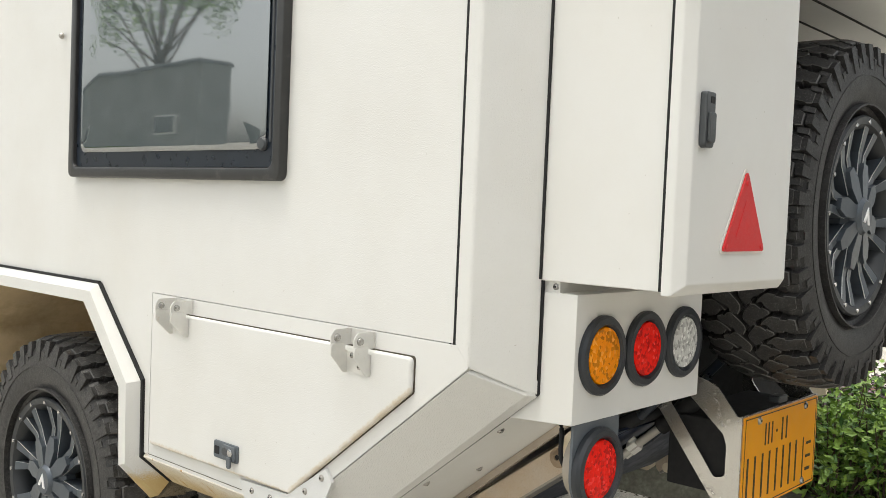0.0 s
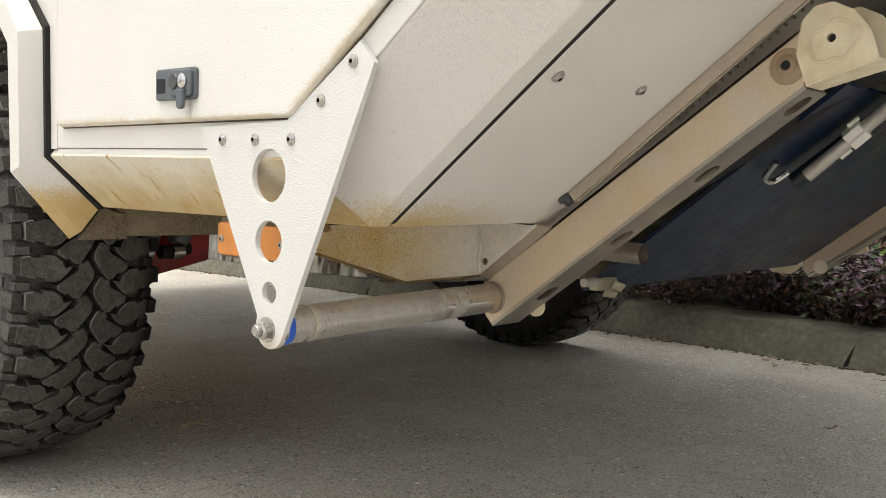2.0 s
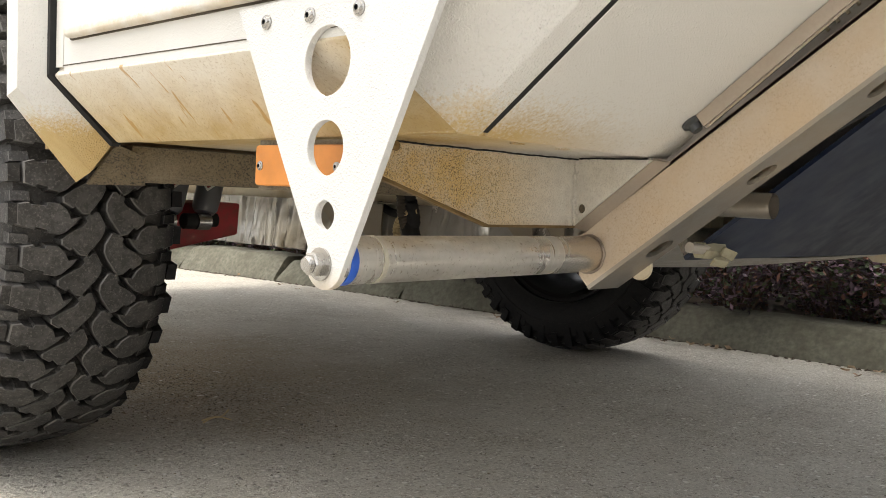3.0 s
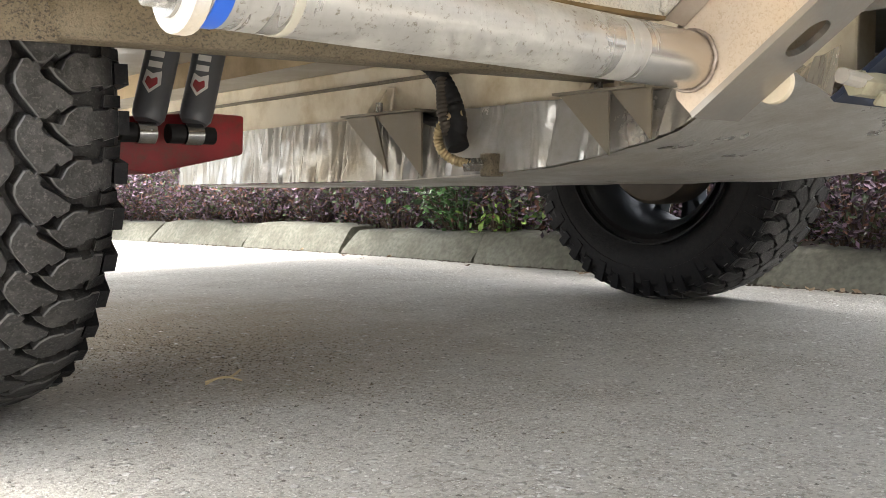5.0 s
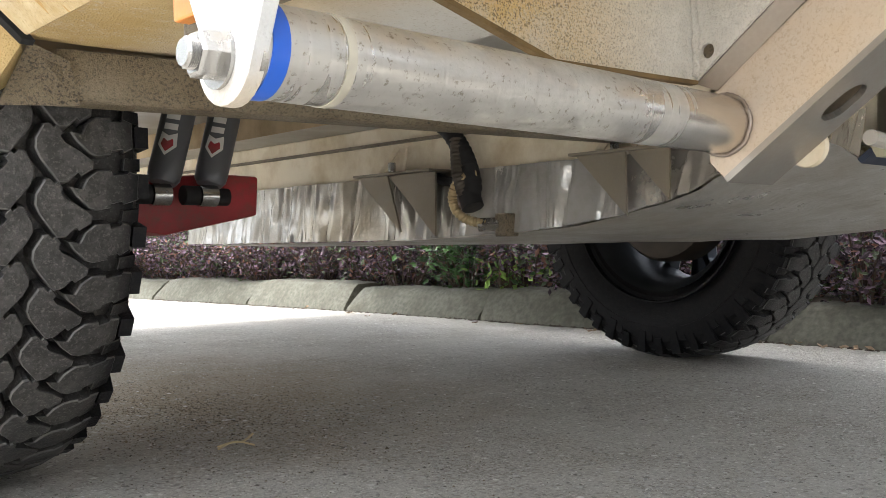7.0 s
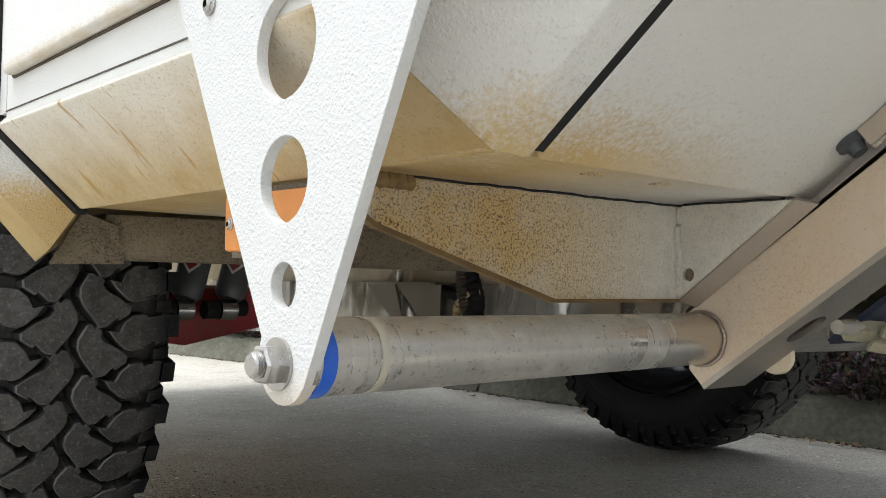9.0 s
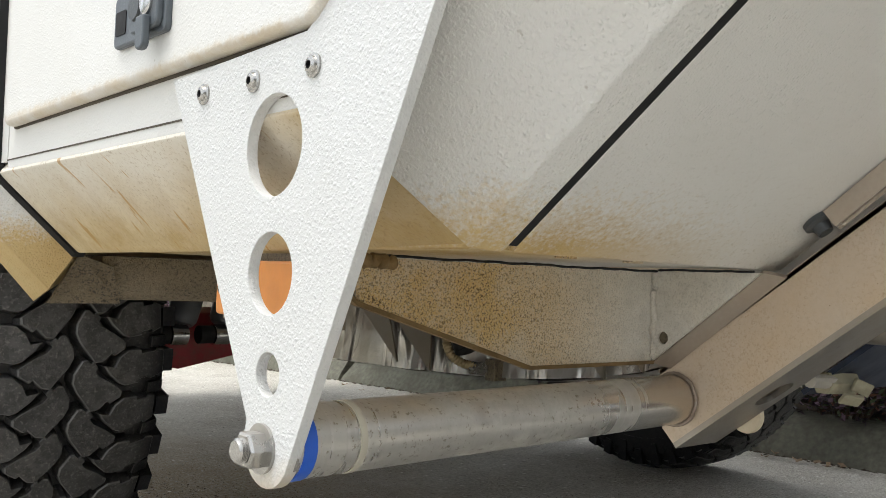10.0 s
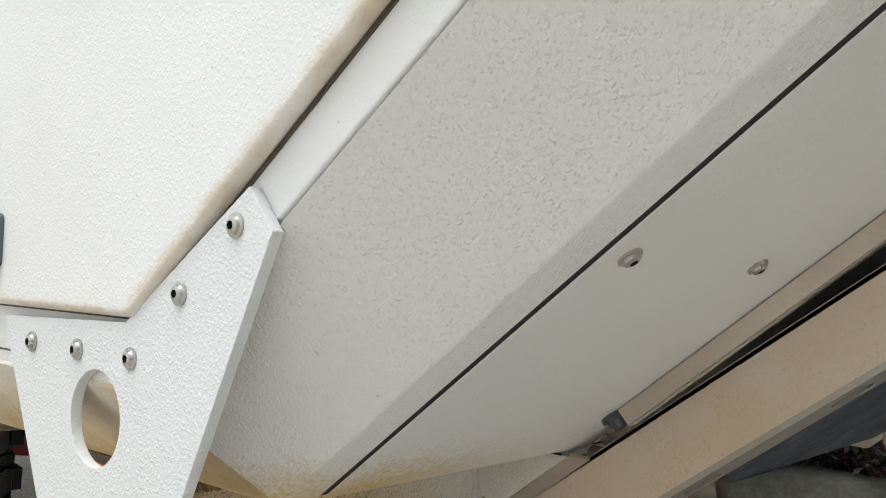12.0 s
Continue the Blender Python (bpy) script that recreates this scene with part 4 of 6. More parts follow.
def build_arch():
    """Faceted wheel-arch flare standing proud of the wall, with a black joint round it."""
    wall = [(0.0, 1.90, 1.000), (0.0, 0.812, 1.000), (0.0, 0.588, 0.778), (0.0, 0.584, 0.588), (0.088, 0.588, 0.508)]
    mid = [(-0.030, 1.90, 0.983), (-0.030, 0.800, 0.983), (-0.030, 0.607, 0.772), (-0.030, 0.602, 0.572), (0.070, 0.607, 0.472)]
    edge = [(-0.030, 1.90, 0.950), (-0.030, 0.832, 0.953), (-0.030, 0.642, 0.757), (-0.030, 0.633, 0.563), (0.066, 0.640, 0.458)]
    back = [(0.06, 1.90, 0.958), (0.06, 0.840, 0.961), (0.06, 0.652, 0.760), (0.06, 0.643, 0.575), (0.11, 0.645, 0.490)]
    bm = bmesh.new()
    grid = [[bm.verts.new(p) for p in row] for row in (wall, mid, edge, back)]
    for r0, r1 in zip(grid, grid[1:]):
        for k in range(4):
            bm.faces.new((r0[k], r0[k + 1], r1[k + 1], r1[k]))
    bm.faces.new([r[-1] for r in grid])
    part("wheel_arch_flare", soften(bm, 0.003, 2, 12), PAINT_LOW, trailer, "faceted white wheel-arch flare, muddy at its tip", smooth=True, angle=40)
    bm = bmesh.new()
    for k in range(4):
        p, q = Vector(wall[k]), Vector(wall[k + 1])
        off = Vector((0, -0.007, 0.004)) if k else Vector((0, 0, 0.007))
        bm.faces.new([bm.verts.new(v) for v in (p + Vector((-0.0012, 0, 0)), q + Vector((-0.0012, 0, 0)), q + off + Vector((-0.0012, 0, 0)), p + off + Vector((-0.0012, 0, 0)))])
    got = bmesh.ops.extrude_face_region(bm, geom=bm.faces[:])
    bmesh.ops.translate(bm, vec=(0.012, 0, 0), verts=[v for v in got["geom"] if isinstance(v, bmesh.types.BMVert)])
    part("arch_seal", bm, SEAL, trailer, "black sealed joint")
    # inner wheel box
    bm = bmesh.new()
    path = [(0.655, 0.50), (0.66, 0.765), (0.86, 0.972), (1.55, 0.972), (1.76, 0.765), (1.77, 0.50)]
    rows = [[bm.verts.new((x, y, z)) for y, z in path] for x in (0.03, 0.62)]
    for k in range(5):
        bm.faces.new((rows[0][k], rows[0][k + 1], rows[1][k + 1], rows[1][k]))
    bm.faces.new(rows[1])
    part("wheel_box", bm, LINER, trailer, "wheel box caked with dry ochre mud")
    bm = bmesh.new()
    add_prism(bm, [(1.13, 0.955), (1.16, 0.972), (1.13, 0.972)], 0.04, 0.6, "x")
    part("liner_seam", bm, LINER, trailer)


def build_window():
    w = part("window", holed_plate(round_poly([(0.052, 1.278), (0.968, 1.278), (0.968, 1.90), (0.052, 1.90)], 0.022), [round_poly([(0.078, 1.305), (0.942, 1.305), (0.942, 1.87), (0.078, 1.87)], 0.02)], -0.015, 0.012), FRAME_DARK, trailer, "dark-framed top-hung camper window, closed")
    soft = w.data
    bm = bmesh.new(); bm.from_mesh(soft); soften(bm, 0.004, 3, 50); bm.to_mesh(soft); bm.free()
    soft.polygons.foreach_set("use_smooth", [True] * len(soft.polygons)); soft.set_sharp_from_angle(angle=radians(40))
    part("inner_frame", holed_plate(round_poly([(0.080, 1.306), (0.940, 1.306), (0.940, 1.872), (0.080, 1.872)], 0.02), [round_poly([(0.130, 1.362), (0.892, 1.362), (0.892, 1.83), (0.130, 1.83)], 0.03)], -0.004, 0.012), GASKET, w)
    bm = bmesh.new()
    outline = round_poly([(0.108, 1.344), (0.916, 1.344), (0.916, 1.85), (0.108, 1.85)], 0.035, 6)
    rings = []
    for grow, x in ((0.0, -0.006), (0.0, -0.008), (-0.004, -0.0100), (-0.016, -0.0108), (-0.10, -0.0116)):
        cx, cz = 0.512, 1.596
        rings.append([bm.verts.new((x, y + (cx - y) / abs(cx - y) * -grow if abs(cx - y) > 1e-6 else y, z + (cz - z) / abs(cz - z) * -grow)) for y, z in outline])
    for p, q in zip(rings, rings[1:]):
        for k in range(len(outline)):
            bm.faces.new((p[k], p[(k + 1) % len(outline)], q[(k + 1) % len(outline)], q[k]))
    bm.faces.new(rings[-1])
    part("pane", bm, GLASS, w, "domed dark acrylic pane", smooth=True, angle=60)
    part("stay_arm", rod((-0.003, 0.097, 1.36), (-0.003, 0.099, 1.72), 0.004), PLASTIC, w)
    part("stay_knob", lathe([(0, 0), (0.014, 0), (0.015, 0.005), (0.012, 0.010), (0, 0.011)], (-0.004, 0.118, 1.356), (-1, 0, 0), 20), PLASTIC, w, smooth=True)
    part("wall_nub", lathe([(0.009, 0), (0.009, 0.004), (0.005, 0.010), (0, 0.011)], (0, 1.044, 1.666), (-1, 0, 0), 16), ZINC, trailer, smooth=True)


def build_hatch():
    outline = [(0.5335, 0.961), (-0.3355, 0.964), (-0.3355, 0.899), (-0.003, 0.6355), (0.5385, 0.631)]
    gap = [(0.5355, 0.9630), (-0.3375, 0.9662), (-0.3375, 0.8982), (-0.003, 0.6338), (0.5395, 0.6295)]
    part("hatch_gap", prism(round_poly(gap, 0.008), 0.0055, 0.0095, "x"), GAP_SHADE, trailer, "dark gap round the hatch")
    h = part("locker_hatch", prism(round_poly(outline, 0.012, 4), -0.005, 0.0085, "x", 0.0055, 3), PAINT_HATCH, trailer, "five-sided white locker hatch, closed", smooth=True, angle=45)
    # latch
    latch = part("latch", prism(round_poly([(0.169, 0.660), (0.258, 0.660), (0.258, 0.699), (0.169, 0.699)], 0.006), -0.010, -0.004, "x", 0.002), PLASTIC_BLUE, h, "dark grey compression latch with a key cover")
    return h, latch


def build_hinge(y0, deep):
    """Folded hinge: two cheeks on the hatch between two lugs on the wall, pinned by screws; y0 is the rear cheek."""
    span = 0.064
    h = part("hinge", prism(round_poly([(y0, 0.956), (y0 + span, 0.956), (y0 + span, 0.918), (y0, 0.912)], 0.003), -0.0075, -0.005, "x", 0.0005), HINGE_STEEL, trailer, "folded stainless hatch hinge with rust specks")
    for dy in (0.0, span):
        ya = y0 + dy
        lug = [(0.007, 0.998), (-deep + 0.008, 0.998), (-deep, 0.985), (-deep, 0.966), (0.007, 0.966)]
        part("wall_lug", prism(round_poly(lug, [0, 0.012, 0.008, 0.003, 0]), ya - 0.0015, ya + 0.0015, "y", 0.0005), HINGE_STEEL, h)
        cheek = [(-deep - 0.001, 0.972), (-0.012, 0.972), (-0.012, 0.956), (-0.006, 0.956), (-0.006, 0.914), (-0.016, 0.914), (-deep - 0.001, 0.950)]
        part("cheek", prism(round_poly(cheek, [0.008, 0.002, 0.002, 0, 0, 0.002, 0.004]), ya - 0.0045, ya - 0.0016, "y", 0.0005), HINGE_STEEL, h)
        bm = bmesh.new()
        add_lathe(bm, [(0, 0), (0.0078, 0), (0.0066, 0.0040), (0.003, 0.0052), (0, 0.0042)], (-deep + 0.015, ya - 0.0015, 0.982), (0, -1, 0), 16)
        part("pivot_screw", bm, ZINC, h, smooth=True)
    part("wall_leaf", prism([(y0 - 0.004, 0.998), (y0 + span + 0.004, 0.998), (y0 + span + 0.004, 0.968), (y0 - 0.004, 0.968)], 0.0045, 0.008, "x", 0.0005), HINGE_STEEL, h)
    for k, z in ((0.045, 0.948), (0.024, 0.928)):
        button_bolt(h, (-0.0075, y0 + k, z), (-1, 0, 0), 0.0045)
    button_bolt(h, (0.0045, y0 + 0.03, 0.985), (-1, 0, 0), 0.0045)
    return h


def build_latch(parent_hatch, latch):
    part("thumb_plate", prism(round_poly([(0.173, 0.664), (0.219, 0.664), (0.219, 0.696), (0.173, 0.696)], 0.006), -0.0145, -0.0095, "x", 0.0015), PLASTIC_BLUE, latch)
    part("grip_slot", prism(round_poly([(0.235, 0.669), (0.253, 0.669), (0.253, 0.687), (0.235, 0.687)], 0.002), -0.0107, -0.0095, "x"), SEAL, latch, "black finger slot")
    part("lock_face", lathe([(0, 0), (0.009, 0), (0.009, 0.002), (0.0075, 0.003), (0, 0.003)], (-0.0144, 0.189, 0.682), (-1, 0, 0), 24), CHROME, latch, "bright lock face", smooth=True)
    tab = round_poly([(0.182, 0.672), (0.196, 0.672), (0.196, 0.648), (0.182, 0.648)], [0.002, 0.002, 0.007, 0.007])
    part("key_cover", prism(tab, -0.020, -0.0145, "x", 0.0015), PLASTIC_BLUE, latch)
    part("dial", lathe([(0, 0), (0.010, 0), (0.009, 0.002), (0, 0.002)], (-0.0144, 0.209, 0.682), (-1, 0, 0), 20), PLASTIC, latch, smooth=True)


def build_bracket():
    """Triangular white hanger plate with three round holes, bolted to the sill."""
    tip, r = (0.0300, 0.4010), 0.0250
    outline = [(0.1712, 0.6268), (0.0055, 0.6325), (-0.1095, 0.7105), (-0.1305, 0.687)]
    outline += arc(tip[0], tip[1], r, 198, 385, 14)
    holes = [circle(0.0362, 0.5712, 0.0300), circle(0.0345, 0.4972, 0.0238), circle(0.0317, 0.4398, 0.0126)]
    bm = holed_plate(outline, holes, -0.001, 0.0066)
    soften(bm, 0.0012, 2, 50)
    b = part("hanger_plate", bm, PLATE_PAINT, trailer, "white pebbled steel hanger plate with three round holes", smooth=True, angle=40)
    for y, z in ((0.124, 0.6115), (0.061, 0.6115), (-0.003, 0.6115), (-0.051, 0.652), (-0.100, 0.690)):
        button_bolt(b, (-0.001, y, z), (-1, 0, 0), 0.0056)
    hex_bolt(b, (-0.001, 0.0335, 0.398), (-1, 0, 0), 0.0096, 0.0155)


def build_tube():
    t = part("cross_tube", rod((0.003, 0.0255, 0.4015), (0.4215, 0.0496, 0.4015), 0.0215, None, 40, 0.001), TUBE_MAT, trailer, "stainless cross tube with worn cloudy film", smooth=True, angle=40)
    part("tape", rod((0.0068, 0.0257, 0.4015), (0.0158, 0.0263, 0.4015), 0.0221, None, 40), BLUE_TAPE, t, "blue adhesive tape", smooth=True)
    part("film_edge", rod((0.0475, 0.028, 0.4015), (0.0525, 0.0283, 0.4015), 0.0219, None, 40), simple("yellowed_film", (0.47, 0.44, 0.36), 0.45), t, smooth=True)
    ring = [(0.4200 + 0.0006 * math.sin(k * 1.7), 0.0495 + 0.0225 * math.cos(k * math.tau / 32), 0.4015 + 0.0225 * math.sin(k * math.tau / 32)) for k in range(33)]
    bm = sweep(ring, 0.0016, 10, 0.10, 0.0048)
    part("weld_bead", bm, WELD, t, "weld bead", smooth=True)


def build_arm(x0, x1, name_label):
    """Rising channel under the tail: outer web, bottom flange with oval slots, rounded ear plates at its head."""
    sx = 1 if x1 > x0 else -1
    wide = abs(x1 - x0)
    side = [(0.0665, 0.4250), (0.0620, 0.3745), (0.0505, 0.3627), (-0.393, 0.6926), (-0.393, 0.7625)]
    arm = part("tail_arm", prism(side, x0, x0 + sx * 0.005, "x"), STEEL, trailer, name_label)
    a, b = Vector((0, 0.0505, 0.3627)), Vector((0, -0.393, 0.6926))
    u = (b - a).normalized()
    nrm = Vector((0, u.z, -u.y))
    L = (b - a).length
    outline = [(0, 0), (L, 0), (L, wide), (0, wide)]
    slots = []
    for s in (0.0898, 0.238, 0.3876, 0.525):
        slots.append([(s + (0.005 if math.cos(k * math.tau / 20) > 0 else -0.005) + 0.0135 * math.cos(k * math.tau / 20), 0.0350 + 0.0135 * math.sin(k * math.tau / 20)) for k in range(20)])
    flat = holed_plate(outline, slots, 0.0, 0.005, "z")
    for v in flat.verts:
        s, w, h = v.co
        v.co = a + u * s + Vector((x0 + sx * w, 0, 0)) + nrm * (-h if nrm.z > 0 else h)
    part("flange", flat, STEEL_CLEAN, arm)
    top = [Vector((x0, 0.0680, 0.4245)), Vector((x0, -0.393, 0.7630)), Vector((x1, -0.393, 0.7630)), Vector((x1, 0.0680, 0.4245))]
    part("flange", slab(top, 0.004 * sx), STEEL, arm)
    part("web", prism([(0.0655, 0.4240), (0.0610, 0.3755), (0.0505, 0.3665), (-0.393, 0.6965), (-0.393, 0.7615)], x1 - sx * 0.004, x1, "x"), STEEL, arm)
    part("end_cap", slab([(x0 + sx * 0.005, 0.0655, 0.424), (x1 - sx * 0.004, 0.0655, 0.424), (x1 - sx * 0.004, 0.0610, 0.3750), (x0 + sx * 0.005, 0.0610, 0.3750)], 0.003), STEEL, arm)
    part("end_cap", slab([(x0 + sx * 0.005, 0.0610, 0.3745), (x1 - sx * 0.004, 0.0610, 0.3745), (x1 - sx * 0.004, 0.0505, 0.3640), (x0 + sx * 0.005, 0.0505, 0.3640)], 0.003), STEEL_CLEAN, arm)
    # twin ears joined by a foot plate, each a rounded lobe with a pressed, drilled face
    lobe = [(-0.396, 0.694), (-0.384, 0.728), (-0.388, 0.764), (-0.402, 0.780), (-0.422, 0.7835), (-0.446, 0.772), (-0.464, 0.748), (-0.473, 0.719)]
    lobe = round_poly(lobe, [0.003, 0.012, 0.012, 0.012, 0.014, 0.014, 0.014, 0.003], 5)
    e = part("ear_plate", holed_plate(lobe, [circle(-0.4225, 0.7435, 0.0050, 18)], x0 - sx * 0.005, x0 + sx * 0.002), BEAM, arm, "dusty cream ear plate with a drilled, pressed face", smooth=True, angle=40)
    ridge = []
    for k in range(25):
        ang = k * math.tau / 24
        rad = 0.0245 + 0.0035 * math.sin(ang * 2 + 0.6) + 0.002 * math.sin(ang * 5)
        ridge.append((x0 - sx * 0.0046, -0.4255 - rad * math.cos(ang), 0.7400 + rad * 0.95 * math.sin(ang)))
    part("pressed_ridge", sweep(ridge, 0.0022, 8), BEAM, e, smooth=True)
    # black disc behind the drilling paints the shade inside it
    part("hole_shade", lathe([(0, 0), (0.0065, 0), (0.0065, 0.001), (0, 0.001)], (x0 + sx * 0.0025, -0.4225, 0.7435), (-sx, 0, 0), 16), SEAL, e)
    part("ear_plate", prism([(y - 0.014, z) for y, z in lobe], x0 + sx * 0.040, x0 + sx * 0.045, "x", 0.001), BEAM, arm, smooth=True, angle=40)
    part("ear_foot", slab([(x0 - sx * 0.004, -0.396, 0.6945), (x0 - sx * 0.004, -0.472, 0.7195), (x0 + sx * 0.044, -0.484, 0.7195), (x0 + sx * 0.044, -0.396, 0.6945)], 0.004), BEAM, arm)
    part("stain", lathe([(0.0215, 0.0), (0.020, 0.0004), (0, 0.0006)], (x0, -0.373, 0.7150), (-sx, 0, 0), 26), RUST_STEEL, arm, "rust bloom round the boss", smooth=True)
    boss = part("boss", lathe([(0.0125, 0.0006), (0.0105, 0.0030), (0.0072, 0.0044), (0.0060, 0.0035), (0.0056, 0.0010), (0, 0.0010)], (x0, -0.3715, 0.7165), (-sx, 0, 0), 22), RUST_STEEL, arm, "rusty threaded boss", smooth=True)
    # black disc at the bottom of the bore, for its shade
    part("hole_shade", lathe([(0, 0.0016), (0.0054, 0.0016), (0.0054, 0)], (x0, -0.3715, 0.7165), (-sx, 0, 0), 16), SEAL, boss)
    part("foot_lug", lathe([(0, 0), (0.0155, 0), (0.0165, 0.002), (0.0165, 0.005), (0, 0.005)], (x1 + sx * 0.001, 0.0200, 0.3870), (sx, 0, 0), 28), BEAM, arm, smooth=True)
    return arm


def build_far_arm():
    arm = build_arm(1.715, 1.652, "dusty stainless rising tail arm on the kerb side")
    lug = round_poly([(0.157, 0.3825), (0.136, 0.3655), (0.089, 0.3635), (0.061, 0.3875), (0.064, 0.4235), (0.100, 0.410)], [0.003, 0.006, 0.012, 0.010, 0.003, 0.01], 4)
    part("end_lug", prism(lug, 1.640, 1.646, "x", 0.001), BEAM, arm, "cream end lug with a cut corner")
    tab = round_poly([(0.045, 0.402), (-0.020, 0.448), (-0.060, 0.444), (-0.066, 0.424)], [0.006, 0.008, 0.012, 0.010], 4)
    part("side_tab", prism(tab, 1.722, 1.728, "x", 0.001), BEAM, arm, "pale rounded tab")
    part("bolt_end", rod((1.640, 0.098, 0.392), (1.625, 0.098, 0.392), 0.006, None, 6), ZINC, arm)


def build_tray():
    """Slim folded tray between the tail panel and the arm; a black back sheet paints its shaded inside."""
    a, b = Vector((0.404, -0.092, z_tail(-0.092) - 0.0035)), Vector((0.404, -0.43, z_tail(-0.43) - 0.0035))
    u = (b - a).normalized()
    n = Vector((0, -u.z, u.y))
    n = n if n.z < 0 else -n
    deep = 0.0125
    side = Vector((0.002, 0, 0))
    tray = part("cable_tray", slab([a - n * 0.002, b - n * 0.002, b + n * deep + side, a + n * deep + side], 0.002), TRAY, trailer, "slim folded steel cable tray")
    part("tray_lip", slab([a + n * deep + side, b + n * deep + side, b + n * (deep + 0.0008) + side * 3, a + n * (deep + 0.0008) + side * 3], 0.0016), BRIGHT, tray)
    back = Vector((0.028, 0, 0.002))
    part("tray_back", slab([a + back, b + back, b + back + n * 0.008, a + back + n * 0.008], 0.002), SEAL, tray)
    bm = bmesh.new()
    for k in range(22):
        p = a + u * (0.15 + k * 0.012) + n * 0.006 + Vector((0.023, 0, 0))
        add_rod(bm, p - n * 0.006, p + n * 0.006, 0.0022, None, 6)
    part("tray_rib", bm, RAIL, tray)
    part("tray_bolt", lathe([(0, 0), (0.012, 0), (0.012, 0.004), (0.0075, 0.006), (0.006, 0.013), (0, 0.013)], a + Vector((0.006, 0.010, -0.004)), n, 18), PLASTIC, tray, smooth=True)


def build_crossmember():
    """Mud-spattered folded crossmember under the tail: face with a rounded outer corner, rolled lower rim, cheek along the arm."""
    def at(x, z, back=0.0):
        return (x, 0.077 - (x - 0.09) * 0.0446 + back, z)
    face = round_poly([(0.098, 0.511), (0.090, 0.4815), (0.255, 0.4335), (0.4040, 0.4345), (0.4040, 0.5125)], [0.0, 0.014, 0.006, 0.0, 0.0], 5)
    bm = bmesh.new()
    lo = [bm.verts.new(at(x, z)) for x, z in face]
    hi = [bm.verts.new(at(x, z, 0.004)) for x, z in face]
    bm.faces.new(lo); bm.faces.new(hi[::-1])
    for i in range(len(lo)):
        bm.faces.new((lo[i], lo[(i + 1) % len(lo)], hi[(i + 1) % len(lo)], hi[i]))
    c = part("crossmember", bm, CROSS, trailer, "mud-spattered folded steel crossmember")
    # rim that turns back under the face
    low = [(0.084, 0.505), (0.083, 0.484), (0.092, 0.4775), (0.255, 0.4298), (0.4055, 0.4308)]
    bm = bmesh.new()
    rows = [[bm.verts.new(at(x + dx, z + dz, b)) for x, z in low] for dx, dz, b in ((0.0015, 0.0038, -0.0015), (0.0, 0.0008, -0.0015), (0.001, 0.0008, 0.0055), (0.001, 0.0035, 0.0055))]
    for a, b in zip(rows, rows[1:] + rows[:1]):
        for k in range(len(low) - 1):
            bm.faces.new((a[k], a[k + 1], b[k + 1], b[k]))
    part("rim", bm, MUD_STRIP, c, "rim caked with ochre mud")
    # cheek that runs rearwards along the arm, with a drilled hole
    cheek = [(0.0625, 0.4345), (-0.0395, 0.5130), (0.0625, 0.5130)]
    part("cheek", holed_plate(cheek, [circle(0.0520, 0.4550, 0.0056, 20)], 0.4042, 0.4075), CROSS, c)
    # dark box backing the cheek's opening stands for the shade within
    part("hole_shade", box(0.4077, 0.4087, 0.044, 0.060, 0.448, 0.463), RAIL, c)
    # darker tray steel here puts the downward-facing strip's shade into its colour
    part("edge_strip", slab([(0.4080, 0.0640, 0.4325), (0.4080, -0.0400, 0.5132), (0.4208, -0.0530, 0.5100), (0.4208, 0.0545, 0.4275)], -0.004), TRAY, c, "edge strip toned dark for its downward-facing shade")
    rng = random.Random(17)
    bead = [(0.4030 + rng.uniform(-0.0012, 0.0012), 0.0615 + rng.uniform(-0.001, 0.001), 0.437 + k * 0.0062) for k in range(13)]
    part("weld_bead", sweep(bead, 0.0028, 8, 0.12, 0.006), CROSS, c, "lumpy painted weld", smooth=True)
    # uneven black strips drawn for the shaded gap at the joint with the floor plate
    top = [(0.112 + k * 0.0146, 0.0725 - k * 0.0146 * 0.0446, 0.5126 + rng.uniform(-0.0005, 0.0003)) for k in range(21)]
    part("joint_strip", sweep(top, 0.0010, 7, 0.1, 0.013), SEAL, c, "black strip that draws the shaded gap of the joint")
    side = [(0.4038, 0.058 - k * 0.0115, 0.5140 + rng.uniform(-0.0004, 0.0003)) for k in range(9)]
    part("joint_strip", sweep(side, 0.0010, 7, 0.1, 0.011), SEAL, c)
    lump = [(0.086 + k * 0.007, 0.0735 + rng.uniform(-0.001, 0.001), 0.5085 + rng.uniform(-0.002, 0.002)) for k in range(6)]
    part("weld_bead", sweep(lump, 0.0048, 8, 0.22, 0.008), MUD_STRIP, c, "rusty weld lump", smooth=True)


def build_reflector():
    bm = prism(round_poly([(0.250, 0.464), (0.104, 0.464), (0.104, 0.507), (0.250, 0.507)], 0.005), 0.080, 0.092, "x", 0.002)
    r = part("side_reflector", bm, ORANGE, trailer, "dusty orange side reflector")
    for y in (0.240, 0.114):
        button_bolt(r, (0.080, y, 0.485), (-1, 0, 0), 0.004)
    part("reflector_bar", box(0.093, 0.101, 0.10, 0.26, 0.46, 0.513), RAIL, r)


